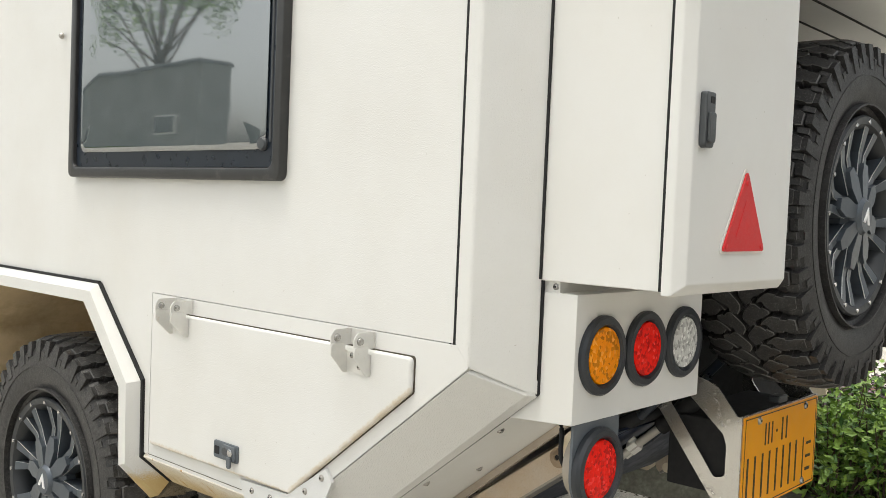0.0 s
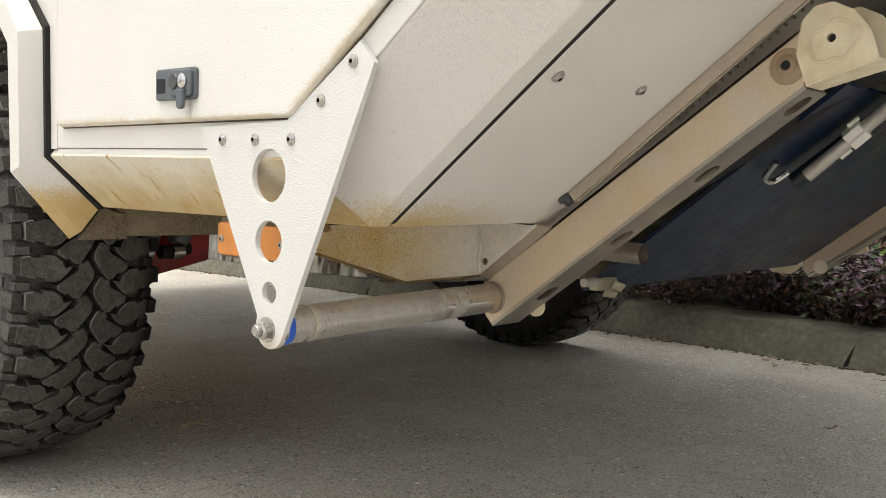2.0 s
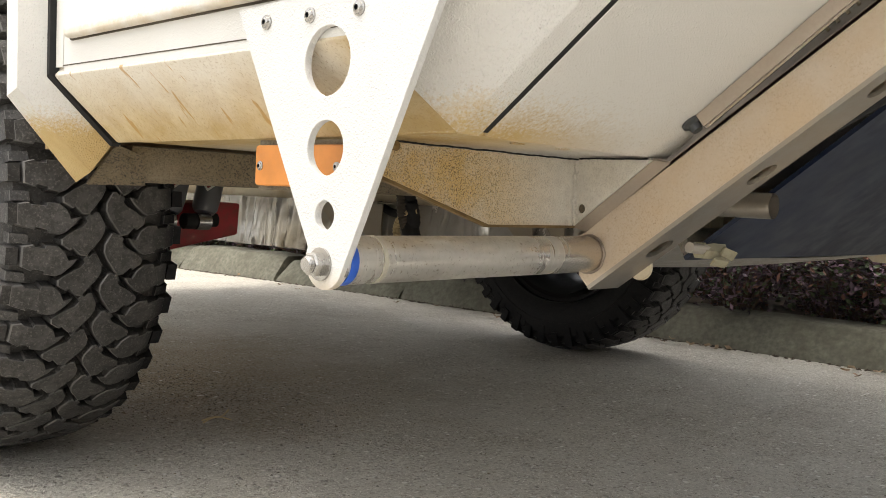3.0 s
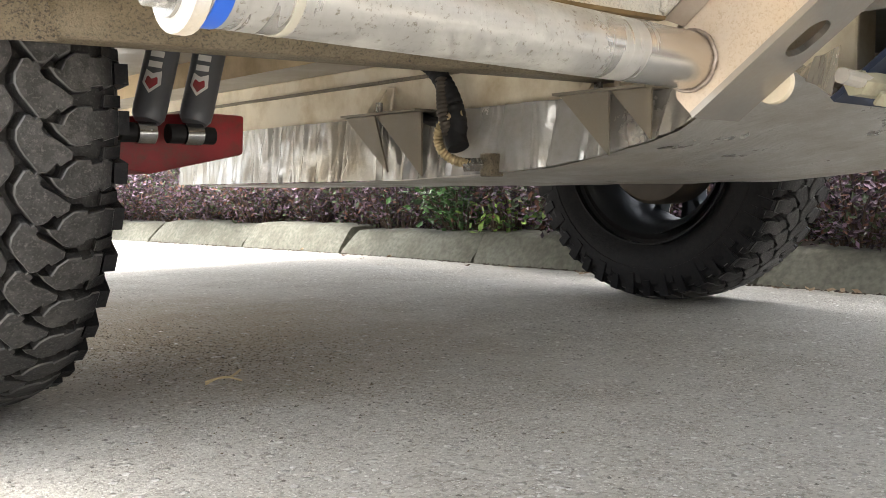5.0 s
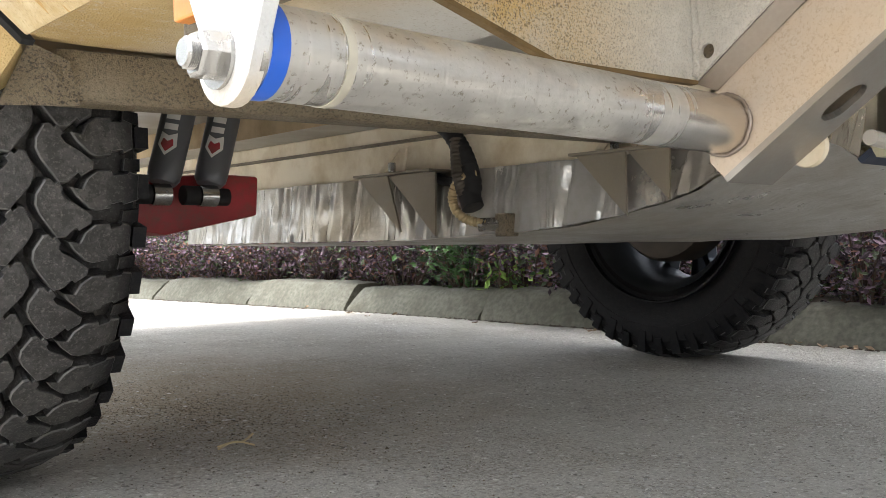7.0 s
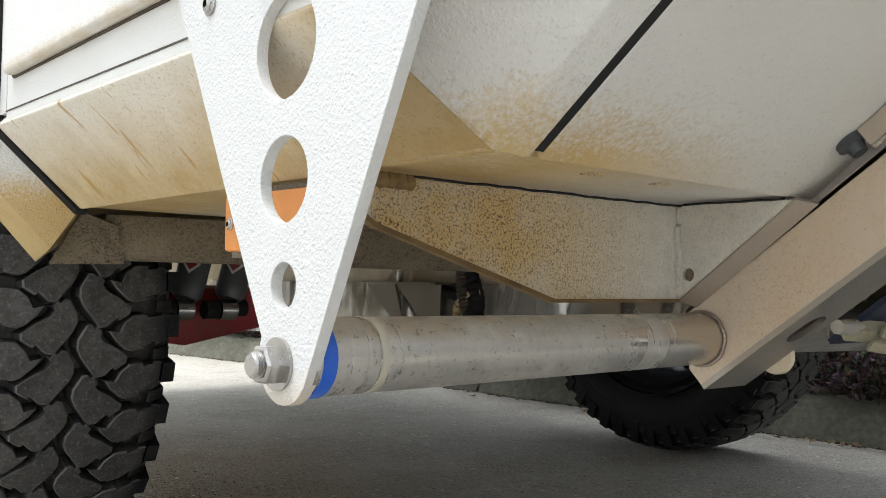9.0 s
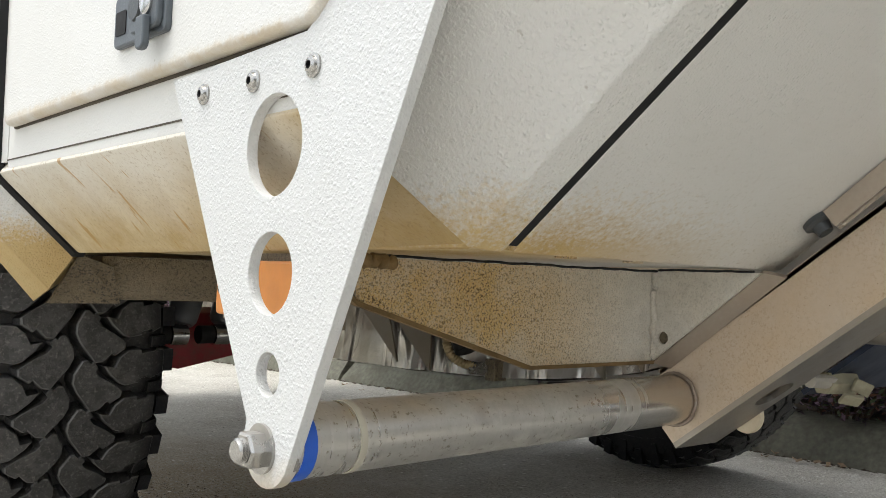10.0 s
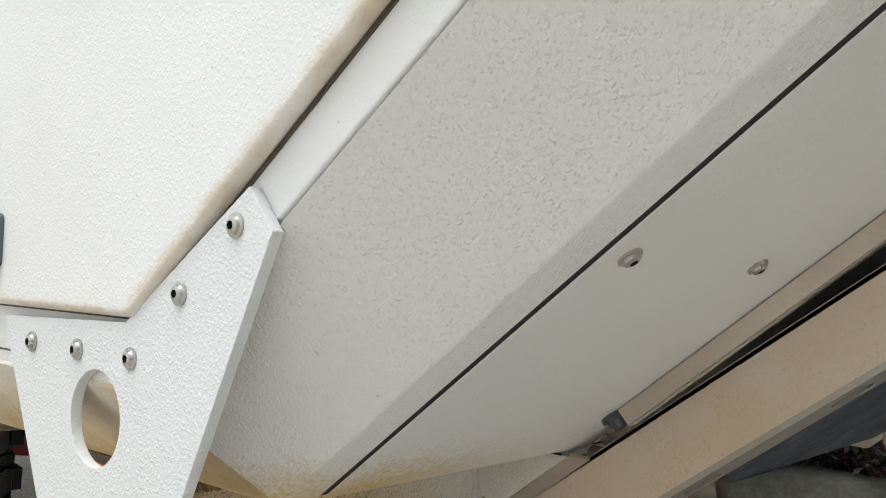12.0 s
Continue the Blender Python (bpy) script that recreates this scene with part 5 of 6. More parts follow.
def light_unit(parent, x, y, z, r, lens, label, depth=0.012):
    bm = lathe([(r, 0.0), (r, depth * 0.6), (r * 0.94, depth), (r * 0.80, depth * 1.05), (r * 0.735, depth * 0.6), (r * 0.72, depth * 0.2), (0, depth * 0.2)], (x, y, z), (0, -1, 0), 48)
    u = part("tail_light", bm, BEZEL, parent, label, smooth=True, angle=30)
    part("lens", lathe([(r * 0.725, depth * 0.3), (r * 0.70, depth * 0.75), (r * 0.45, depth * 0.95), (0, depth)], (x, y, z), (0, -1, 0), 48), lens, u, smooth=True, angle=60)
    return u


def build_rear():
    # storage box with a proud lid
    part("rear_locker", box(0.118, 0.515, -0.762, -0.35, 1.117, 2.3, 0.002), PAINT_SMOOTH, trailer, "white rear storage box")
    lid = bmesh.new()
    x0, x1, z0, z1 = 0.104, 0.526, 1.112, 2.3
    add_prism(lid, [(x0, z0), (x1, z0), (x1, z1), (x0, z1)], -0.768, -0.785, "y")
    bmesh.ops.recalc_face_normals(lid, faces=lid.faces)
    front = min(lid.faces, key=lambda f: f.calc_center_median().y)
    got = bmesh.ops.inset_region(lid, faces=[front], thickness=0.026, depth=0.0)
    bmesh.ops.translate(lid, vec=(0, -0.018, 0), verts=list(front.verts))
    d = part("locker_lid", soften(lid, 0.003, 2, 12), PAINT_SMOOTH, trailer, "white bevelled locker lid, closed", smooth=True, angle=40)
    part("lid_gap", box(0.112, 0.520, -0.770, -0.760, 1.118, 2.3), SEAL, trailer)
    tri = round_poly([(0.313, 1.322), (0.231, 1.184), (0.396, 1.184)], 0.006)
    r = part("reflector_triangle", prism(tri, -0.803, -0.809, "y", 0.0012), RED_REFLECT, d, "red triangular reflector")
    rim = round_poly([(0.313, 1.331), (0.224, 1.180), (0.403, 1.180)], 0.008)
    part("reflector_backing", prism(rim, -0.8035, -0.8055, "y"), WHITE_TAG, r)
    for x, z in ((0.313, 1.300), (0.247, 1.192), (0.380, 1.192)):
        part("screw", lathe([(0, 0), (0.005, 0), (0.004, 0.002), (0, 0.0025)], (x, -0.809, z), (0, -1, 0), 12), RED_REFLECT, r, smooth=True)
    inner = round_poly([(0.313, 1.275), (0.275, 1.207), (0.351, 1.207)], 0.004)
    part("prism_field", prism(inner, -0.809, -0.8098, "y"), RED_REFLECT, r)
    k = part("lid_latch", prism(round_poly([(0.136, 1.348), (0.167, 1.348), (0.167, 1.436), (0.136, 1.436)], [0.010, 0.010, 0.005, 0.005]), -0.803, -0.815, "y", 0.002), PLASTIC, d, "black compression latch")
    part("latch_slot", prism(round_poly([(0.149, 1.418), (0.162, 1.418), (0.162, 1.429), (0.149, 1.429)], 0.002), -0.8148, -0.8156, "y"), SEAL, k)
    part("latch_thumb", prism(round_poly([(0.141, 1.356), (0.162, 1.356), (0.162, 1.404), (0.141, 1.404)], 0.006), -0.815, -0.820, "y", 0.0015), PLASTIC, k)
    # light box: side cheek follows the tail
    bm = bmesh.new()
    add_prism(bm, [(-0.46, 0.8605), (-0.60, 0.869), (-0.60, 1.097), (-0.36, 1.097), (-0.36, 0.862)], 0.126, 0.59, "x")
    bmesh.ops.recalc_face_normals(bm, faces=bm.faces)
    lb = part("light_box", soften(bm, 0.002, 2, 30), PAINT_SMOOTH, trailer, "white folded sheet light box", smooth=True, angle=40)
    part("top_gusset", box(0.130, 0.45, -0.56, -0.37, 1.0965, 1.1165), PAINT_SMOOTH, lb)
    button_bolt(lb, (0.130, -0.552, 1.107), (-1, 0, 0), 0.005)
    light_unit(lb, 0.208, -0.60, 0.986, 0.072, AMBER, "round amber LED lamp in a black bezel")
    light_unit(lb, 0.358, -0.60, 0.986, 0.072, RED_LENS, "round red LED lamp in a black bezel")
    light_unit(lb, 0.508, -0.60, 0.987, 0.072, CLEAR, "round clear LED lamp in a black bezel")
    flap = [(0.138, 0.868), (0.287, 0.868), (0.286, 0.785)] + arc(0.211, 0.780, 0.075, 0, -180, 16) + [(0.136, 0.785)]
    fl = part("lamp_flap", prism(flap, -0.592, -0.597, "y"), PLASTIC_BLUE, lb, "slate grey drop flap")
    light_unit(fl, 0.212, -0.597, 0.780, 0.076, RED_LENS, "round red LED lamp, dusty bezel", 0.016)
    part("lamp_back", lathe([(0.066, 0), (0.064, 0.022), (0.050, 0.030), (0, 0.032)], (0.212, -0.592, 0.787), (0, 1, 0), 36), simple("dusty_lamp_back", (0.30, 0.27, 0.23), 0.6, dirt=(0.4, 0.34, 0.25), dirt_amount=0.3), fl, smooth=True)
    part("lamp_cable", sweep([(0.17, -0.57, 0.77), (0.165, -0.555, 0.80), (0.17, -0.55, 0.85), (0.18, -0.53, 0.88)], 0.0045, 8), SEAL, fl, smooth=True)
    aw = part("rear_canopy", box(0.56, 2.1, -0.78, -0.34, 1.76, 1.80, 0.004), PAINT, trailer, "cream rear canopy with slits in its underside")
    for y in (-0.52, -0.64):
        part("slit", box(0.72, 1.9, y - 0.004, y + 0.004, 1.7585, 1.7605), SEAL, aw)
    part("canopy_bracket", box(0.57, 0.62, -0.60, -0.50, 1.66, 1.76, 0.004), PLASTIC, aw)
    part("canopy_cable", sweep([(0.62, -0.55, 1.70), (0.70, -0.53, 1.71), (0.76, -0.5, 1.76)], 0.005, 8), SEAL, aw, smooth=True)
    part("rear_upright", box(0.60, 0.70, -0.46, -0.36, 0.88, 1.2, 0.004), RAIL, trailer)


def build_plate_holder():
    """Folded stainless holder: two slotted side cheeks and the yellow number board."""
    cheek = [(-0.36, 0.80), (-0.40, 0.772), (-0.555, 0.571), (-0.606, 0.571), (-0.606, 0.790), (-0.594, 0.790), (-0.545, 0.850), (-0.52, 0.86), (-0.36, 0.90)]
    slot = round_poly([(-0.425, 0.80), (-0.440, 0.826), (-0.468, 0.826), (-0.562, 0.745), (-0.571, 0.72), (-0.571, 0.648), (-0.545, 0.640)], 0.012, 4)
    h = part("number_board_holder", holed_plate(cheek, [slot], 0.806, 0.810), BRIGHT, trailer, "folded stainless number-board holder")
    part("cheek", holed_plate(cheek, [slot], 1.262, 1.266), BRIGHT, h)
    part("back_plate", box(0.810, 1.262, -0.606, -0.602, 0.575, 0.792), BRIGHT, h)
    nb = part("number_board", prism(round_poly([(0.815, 0.562), (1.257, 0.562), (1.257, 0.788), (0.815, 0.788)], 0.006), -0.606, -0.6085, "y"), YELLOW, h, "yellow metal number board with black markings, screwed to its holder")
    bm = bmesh.new()
    for (a, b, c, d) in ((0.821, 1.251, 0.567, 0.5695), (0.821, 1.251, 0.7805, 0.783), (0.821, 0.8235, 0.567, 0.783), (1.2485, 1.251, 0.567, 0.783)):
        add_prism(bm, [(a, c), (b, c), (b, d), (a, d)], -0.6085, -0.609, "y")
    part("border_line", bm, INK, nb)
    rows = [(x, x + 0.006, 0.708, 0.760) for x in (0.932, 0.950, 0.970)] + [(0.997, 1.004, 0.730, 0.737), (1.030, 1.037, 0.706, 0.762), (1.056, 1.063, 0.706, 0.762)]
    for a in (0.838, 0.920, 1.002, 1.084):
        rows += [(a, a + 0.0085, 0.585, 0.690), (a + 0.040, a + 0.0485, 0.585, 0.690)]
    rows += [(1.172, 1.178, 0.585, 0.690), (1.194, 1.226, 0.600, 0.608), (1.194, 1.226, 0.634, 0.641), (1.194, 1.226, 0.668, 0.675)]
    for a, b, c, d in rows:
        part("marking", prism([(a, c), (b, c), (b, d), (a, d)], -0.6085, -0.6092, "y"), INK, nb)
    for x, z in ((0.895, 0.772), (1.175, 0.772), (0.895, 0.578), (1.175, 0.578)):
        button_bolt(nb, (x, -0.6085, z), (0, -1, 0), 0.008)
    part("holder_box", box(0.816, 1.256, -0.601, -0.42, 0.60, 0.772, 0.004), SEAL, h, "black box behind the number board")
    part("plate_lamp", box(1.02, 1.07, -0.604, -0.575, 0.795, 0.812, 0.003), PLASTIC, h)


build_shell()
build_arch()
build_window()
hatch, hatch_latch = build_hatch()
build_latch(hatch, hatch_latch)
build_hinge(0.382, 0.052)
build_hinge(-0.228, 0.047)
build_bracket()
build_tube()
build_arm(0.422, 0.486, "dusty stainless rising tail arm")
build_far_arm()
build_tray()
build_crossmember()
build_reflector()
build_rear()
build_plate_holder()

# ---- wheels ----
R_TYRE, W_TYRE = 0.415, 0.268


def tyre_mesh():
    """Mud-terrain tyre: rounded carcass, mitten-shaped centre lugs, stepped outer lugs, blocks wrapping on to the sidewall."""
    bm = bmesh.new()
    half = W_TYRE / 2
    prof = [(0.228, half - 0.045), (0.248, half - 0.022), (0.29, half - 0.004), (0.335, half), (0.365, half - 0.004), (0.384, half - 0.016), (0.390, half - 0.036), (0.391, half - 0.07), (0.392, 0.0)]
    full = prof + [(r, -h) for r, h in reversed(prof[:-1])]
    add_lathe(bm, full, (0, 0, 0), (1, 0, 0), 96)
    flat = half - 0.045

    def put(u, a, lift):
        # u across the tread, a round the tyre
        r = 0.400 - 10.0 * min(abs(u), flat) ** 2 * 0.05 - max(0.0, abs(u) - flat) * 0.42 + lift
        return (u, r * math.sin(a), r * math.cos(a))

    def lug(points, lift=0.0150, rim=0.0024):
        cu = sum(p[0] for p in points) / len(points)
        ca = sum(p[1] for p in points) / len(points)
        rings = []
        for pull, h in ((-0.10, -0.012), (0.0, lift - rim), (0.055, lift - 0.0004)):
            rings.append([bm.verts.new(put(u + (cu - u) * pull, a + (ca - a) * pull, h)) for u, a in points])
        for lo, hi in zip(rings, rings[1:]):
            for i in range(len(points)):
                j = (i + 1) % len(points)
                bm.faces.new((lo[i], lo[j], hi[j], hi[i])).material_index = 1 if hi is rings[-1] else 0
        bm.faces.new(rings[-1]).material_index = 2

    inner = [(0.0035, 0.012), (0.0118, 0.0255), (0.0170, 0.0262), (0.0215, 0.0220), (0.0240, 0.0245), (0.0290, 0.0190), (0.0265, 0.0150), (0.0310, 0.0095), (0.0460, 0.0022), (0.0595, -0.0068), (0.0588, -0.0135), (0.0470, -0.0205), (0.0440, -0.0175), (0.0340, -0.0262), (0.0255, -0.0272), (0.0075, -0.006), (0.0030, 0.003)]
    outer = [(0.0365, 0.0220), (0.0490, 0.0200), (0.0550, 0.0300), (0.0660, 0.0370), (0.0820, 0.0378), (0.0835, 0.0340), (0.1040, 0.0355), (0.1055, 0.0380), (0.1190, 0.0355), (0.1190, 0.0115), (0.0980, 0.0070), (0.0965, 0.0100), (0.0820, 0.0075), (0.0815, 0.0042), (0.0655, 0.0018), (0.0575, 0.0040), (0.0430, 0.0145)]
    n = 44
    step = math.tau / n
    grow = W_TYRE / 0.268
    for k in range(n):
        for s, shift in ((1, 0.0), (-1, 0.5)):
            a = (k + shift) * step
            odd = k % 2
            lug([(s * (0.032 + (u - 0.032) * 1.10) * grow, a + v * 1.17 / 0.405) for u, v in inner])
            stretch = 1.0 if odd else 0.93
            lug([(s * (u * grow if u < 0.1 else u * grow * stretch), a + (0.02 + (v - 0.02) * 1.22) / 0.405) for u, v in outer])
            # small block in the shoulder gap
            g0 = a - 0.30 * step if odd else a - 0.26 * step
            lug([(s * 0.100 * grow, g0), (s * 0.124 * grow, g0), (s * 0.124 * grow, g0 + 0.26 * step), (s * 0.102 * grow, g0 + 0.24 * step)], 0.007)
            # cleat down the sidewall
            w = s * (half - 0.007)
            b0, b1 = a + 0.20 * step, a + (0.68 if odd else 0.62) * step
            low = 0.340 if odd else 0.356
            vs = []
            for rr, lift in ((0.398, 0.003), (low, 0.0085)):
                for aa in (b0, b1):
                    vs.append((w + s * lift, rr * math.sin(aa), rr * math.cos(aa)))
            out = [bm.verts.new(v) for v in (vs[0], vs[1], vs[3], vs[2])]
            inn = [bm.verts.new((v.co.x - s * 0.016, v.co.y, v.co.z)) for v in out]
            bm.faces.new(out)
            for i in range(4):
                j = (i + 1) % 4
                bm.faces.new((out[i], out[j], inn[j], inn[i]))
            if odd:
                vs = [(w + s * 0.006, rr * math.sin(aa), rr * math.cos(aa)) for rr, aa in ((0.366, a - 0.26 * step), (0.366, a + 0.04 * step), (0.340, a + 0.02 * step), (0.340, a - 0.22 * step))]
                out = [bm.verts.new(v) for v in vs]
                inn = [bm.verts.new((v.co.x - s * 0.014, v.co.y, v.co.z)) for v in out]
                bm.faces.new(out)
                for i in range(4):
                    bm.faces.new((out[i], out[(i + 1) % 4], inn[(i + 1) % 4], inn[i]))
    # raised rings of sidewall marking
    for s in (1, -1):
        for rr in (0.258, 0.325):
            add_lathe(bm, [(rr, s * (half - 0.02)), (rr, s * (half + 0.001)), (rr + 0.004, s * (half + 0.001)), (rr + 0.004, s * (half - 0.02))], (0, 0, 0), (1, 0, 0), 72)
    bmesh.ops.recalc_face_normals(bm, faces=bm.faces)
    return bm


def rim_parts(wheel):
    """Eight bold dark spokes that fork at the rim, with thin milled edges; bead ring with bolts; deep barrel. Outer face towards -x."""
    out = -W_TYRE / 2
    barrel = lathe([(0.231, out + 0.03), (0.236, out + 0.012), (0.232, out + 0.006), (0.216, out + 0.008), (0.206, out + 0.020), (0.199, out + 0.05), (0.198, 0.02), (0.208, 0.08), (0.222, 0.108), (0.233, 0.118), (0.233, 0.108), (0.221, 0.09)], (0, 0, 0), (1, 0, 0), 64)
    part("rim", barrel, BARREL, wheel, smooth=True)

    def dish(r):
        return out + (0.022 + (r - 0.05) * 0.10 if r < 0.13 else 0.030 - (r - 0.13) * 0.22)

    def blade(plan, a, lift, deep_by):
        # a flat bar with a milled bright border, set round the hub at the angle a
        bm = bmesh.new()
        face = bm.faces.new([bm.verts.new((0, r, w)) for r, w in plan])
        border = bmesh.ops.inset_region(bm, faces=[face], thickness=0.0026, use_boundary=True, use_even_offset=True)["faces"]
        for f in border:
            f.material_index = 1
        low = {v for f in border for v in f.verts} - set(face.verts)
        bmesh.ops.triangulate(bm, faces=[face])
        got = bmesh.ops.extrude_edge_only(bm, edges=[e for e in bm.edges if len(e.link_faces) == 1])
        deep = [v for v in got["geom"] if isinstance(v, bmesh.types.BMVert)]
        for f in bm.faces:
            if any(v in deep for v in f.verts):
                f.material_index = 0
        for v in bm.verts:
            r, w = v.co.y, v.co.z
            x = dish(r) - lift + (deep_by if v in deep else (0.002 if v in low else 0.0))
            v.co = (x, r * math.sin(a) + w * math.cos(a), r * math.cos(a) - w * math.sin(a))
        return bm

    left = [(0.070, -0.022), (0.150, -0.026), (0.208, -0.046), (0.208, -0.020), (0.150, -0.008), (0.074, -0.005)]
    right = [(r, -w) for r, w in reversed(left)]
    claw = [(0.036, -0.013), (0.092, -0.023), (0.126, -0.013), (0.126, 0.013), (0.092, 0.023), (0.036, 0.013)]
    for k in range(8):
        a = k * math.tau / 8
        sp = part("spoke", blade(left, a, 0.0, 0.045), [RIM_DARK, RIM_CUT], wheel, "" if k else "twin-bladed slate spoke with machined edges")
        part("blade", blade(right, a, 0.0, 0.045), [RIM_DARK, RIM_CUT], sp)
        part("claw", blade(claw, a, 0.014, 0.03), [RIM_DARK, RIM_DARK], wheel)
    part("hub", lathe([(0.075, out + 0.06), (0.075, out + 0.034), (0.06, out + 0.024), (0.048, out + 0.022), (0.044, out + 0.006), (0.036, out - 0.002), (0, out - 0.002)], (0, 0, 0), (1, 0, 0), 40), RIM_DARK, wheel, smooth=True)
    first = None
    for k in range(16):
        a = (k + 0.5) * math.tau / 16
        at = Matrix.Translation((out + 0.008, 0.222 * math.sin(a), 0.222 * math.cos(a)))
        if first is None:
            first = part("rim_bolt", lathe([(0.0, -0.004), (0.005, -0.004), (0.006, 0.0), (0.006, 0.006)], (0, 0, 0), (1, 0, 0), 10), CHROME, wheel, smooth=True)
            first.matrix_basis = at
        else:
            b = new("rim_bolt", first.data)
            b.parent = wheel
            b.matrix_basis = at
    cap = prism([(-0.020, -0.017), (0.0, 0.022), (0.020, -0.017), (0.010, -0.017), (0.0, 0.003), (-0.010, -0.017)], out - 0.0045, out - 0.0015, "x")
    part("cap_mark", cap, RIM_CUT, wheel)


def build_wheels():
    drum = lathe([(0, 0.12), (0.06, 0.12), (0.07, 0.105), (0.145, 0.10), (0.155, 0.085), (0.155, 0.0), (0.07, -0.03), (0.0, -0.03)], (0, 0, 0), (1, 0, 0), 40)
    wheel = part("wheel", drum, DRUM, trailer, "off-road wheel with a mud-terrain tyre on a dark alloy rim", smooth=True)
    part("tyre", tyre_mesh(), [RUBBER_DEEP, RUBBER_WORN_LIT, RUBBER], wheel, "dusty deep-lugged black tyre", smooth=True, angle=24)
    rim_parts(wheel)
    far = copy_thing(wheel, pose(1.988, 1.158, R_TYRE, 5, 0, 180))
    spare = copy_thing(wheel, pose(1.07, -0.628, 1.2575, 12, 0, 90))
    for ob in spare.children:
        if ob.name.startswith("tyre"):
            ob.data = ob.data.copy()
            ob.data.materials[0], ob.data.materials[2] = RUBBER_SPARE_SHADE, RUBBER_SPARE_SHADE
    wheel.matrix_basis = pose(0.126, 1.085, R_TYRE, 8, 0, 0)
    far["label"] = "dusty off-road wheel on the kerb side"
    spare["label"] = "spare off-road wheel hung on the tail"
    part("spare_carrier", box(0.95, 1.11, -0.49, -0.35, 1.16, 1.36, 0.005), RAIL, trailer)


build_wheels()

# ---- under the trailer ----
def build_under():
    # outer frame rail behind the sill
    bm = prism([(0.60, 0.512), (0.605, 0.474), (0.615, 0.462), (0.66, 0.462), (0.66, 0.512)], 0.125, 1.0, "x", 0.003)
    for v in bm.verts:
        v.co.y -= (v.co.x - 0.125) * 0.14
    r = part("frame_rail", bm, RAIL, trailer, "grimy folded frame rail", smooth=True, angle=30)
    part("rail_end", slab([(0.095, 0.590, 0.512), (0.135, 0.598, 0.500), (0.150, 0.612, 0.459), (0.080, 0.640, 0.457)], 0.004), RAIL, r)
    # main chassis beam and water tank in foil
    part("chassis_beam", box(0.93, 0.98, 0.16, 2.9, 0.432, 0.545, 0.004), BEAM, trailer, "dusty cream chassis beam")
    part("beam_strip", box(0.922, 0.93, 0.5, 2.6, 0.508, 0.514), RAIL, trailer)
    part("chassis_beam", box(1.52, 1.57, 0.16, 2.9, 0.432, 0.545, 0.004), BEAM, trailer, "dusty cream chassis beam")
    # foil-wrapped side of the tank; its floor sheet lifts and twists towards the tail
    rng = random.Random(2)
    stations = [(0.075, 0.70, 0.392, 0.388), (0.20, 0.86, 0.440, 0.366), (0.362, 0.90, 0.399, 0.342), (0.387, 0.90, 0.385, 0.338), (0.439, 0.90, 0.369, 0.331), (0.515, 0.90, 0.353, 0.3235), (0.617, 0.90, 0.340, 0.3165), (0.715, 0.90, 0.331, 0.315), (1.0, 0.90, 0.321, 0.3145), (2.6, 0.90, 0.317, 0.3135)]
    ys = [0.075 + 0.0045 * k for k in range(408)]
    creases = [(rng.uniform(0.1, 1.9), rng.uniform(-0.25, 0.25), rng.uniform(0.0022, 0.005), rng.choice((-1, 1)) * rng.uniform(0.002, 0.006)) for _ in range(75)]

    def crumple(y, z):
        d = noise.noise((y * 6, z * 8, 2)) * 0.007 + abs(noise.noise((y * 24, z * 13, 6))) * 0.005
        for yc, lean, wide, tall in creases:
            off = abs(y - yc - lean * (z - 0.38))
            if off < wide * 3:
                d += tall * max(0.0, 1 - off / (wide * 3))
        return d

    wall, sheet = bmesh.new(), bmesh.new()
    walls, sheets = [], []
    for y in ys:
        k = max(i for i in range(len(stations) - 1) if stations[i][0] <= y + 1e-6)
        p, q = stations[k], stations[k + 1]
        f = (y - p[0]) / (q[0] - p[0])
        x, low, far = (p[i] + (q[i] - p[i]) * f for i in (1, 2, 3))
        top = max(low + 0.01, 0.442)
        walls.append([wall.verts.new((x - 0.004 + 0.016 * i / 12 + crumple(y, low + (top - low) * i / 12), y, low + 0.002 + (top - low) * i / 12)) for i in range(13)])
        # floor sheet widened and closed at x 1.56, added to shade the ground
        sheets.append([sheet.verts.new((x + (1.56 - x) * g, y, low + (far - low) * g - 0.004 * math.sin(g * math.pi) + noise.noise((y * 9, g * 5, 4)) * 0.003)) for g in (0, 0.03, 0.15, 0.3, 0.45, 0.65, 0.8, 1.0)] + [sheet.verts.new((1.56, y, 0.442))])
    for bm, rows in ((wall, walls), (sheet, sheets)):
        for a, b in zip(rows, rows[1:]):
            for k in range(len(a) - 1):
                bm.faces.new((a[k], b[k], b[k + 1], a[k + 1]))
    t = part("water_tank", wall, FOIL, trailer, "water tank wrapped in crinkled silver foil", smooth=True, angle=32)
    part("tank_floor", sheet, SHEET, t, "dull galvanised sheet under the tank", smooth=True, angle=60)
    part("skid_sheet", slab([(0.70, 0.075, 0.388), (0.70, -0.345, 0.722), (1.66, -0.345, 0.722), (1.66, 0.075, 0.388)], -0.006), SKID, trailer, "blue-black sloping skid sheet under the tail")
    # gussets that carry the tank: two leaves, a shelf and a folded clip each
    for near, far, clip in ((((1.127, 0.442), (1.037, 0.442), (1.000, 0.338)), ((1.037, 0.442), (0.906, 0.442), (0.908, 0.329)), 1.06), (((0.583, 0.446), (0.490, 0.446), (0.488, 0.352)), ((0.490, 0.446), (0.418, 0.443), (0.419, 0.372)), 0.53)):
        bm = bmesh.new()
        add_prism(bm, near, 0.872, 0.876, "x")
        g = part("tank_gusset", bm, GUSSET, trailer, "folded sheet tank gusset, dull and dusty")
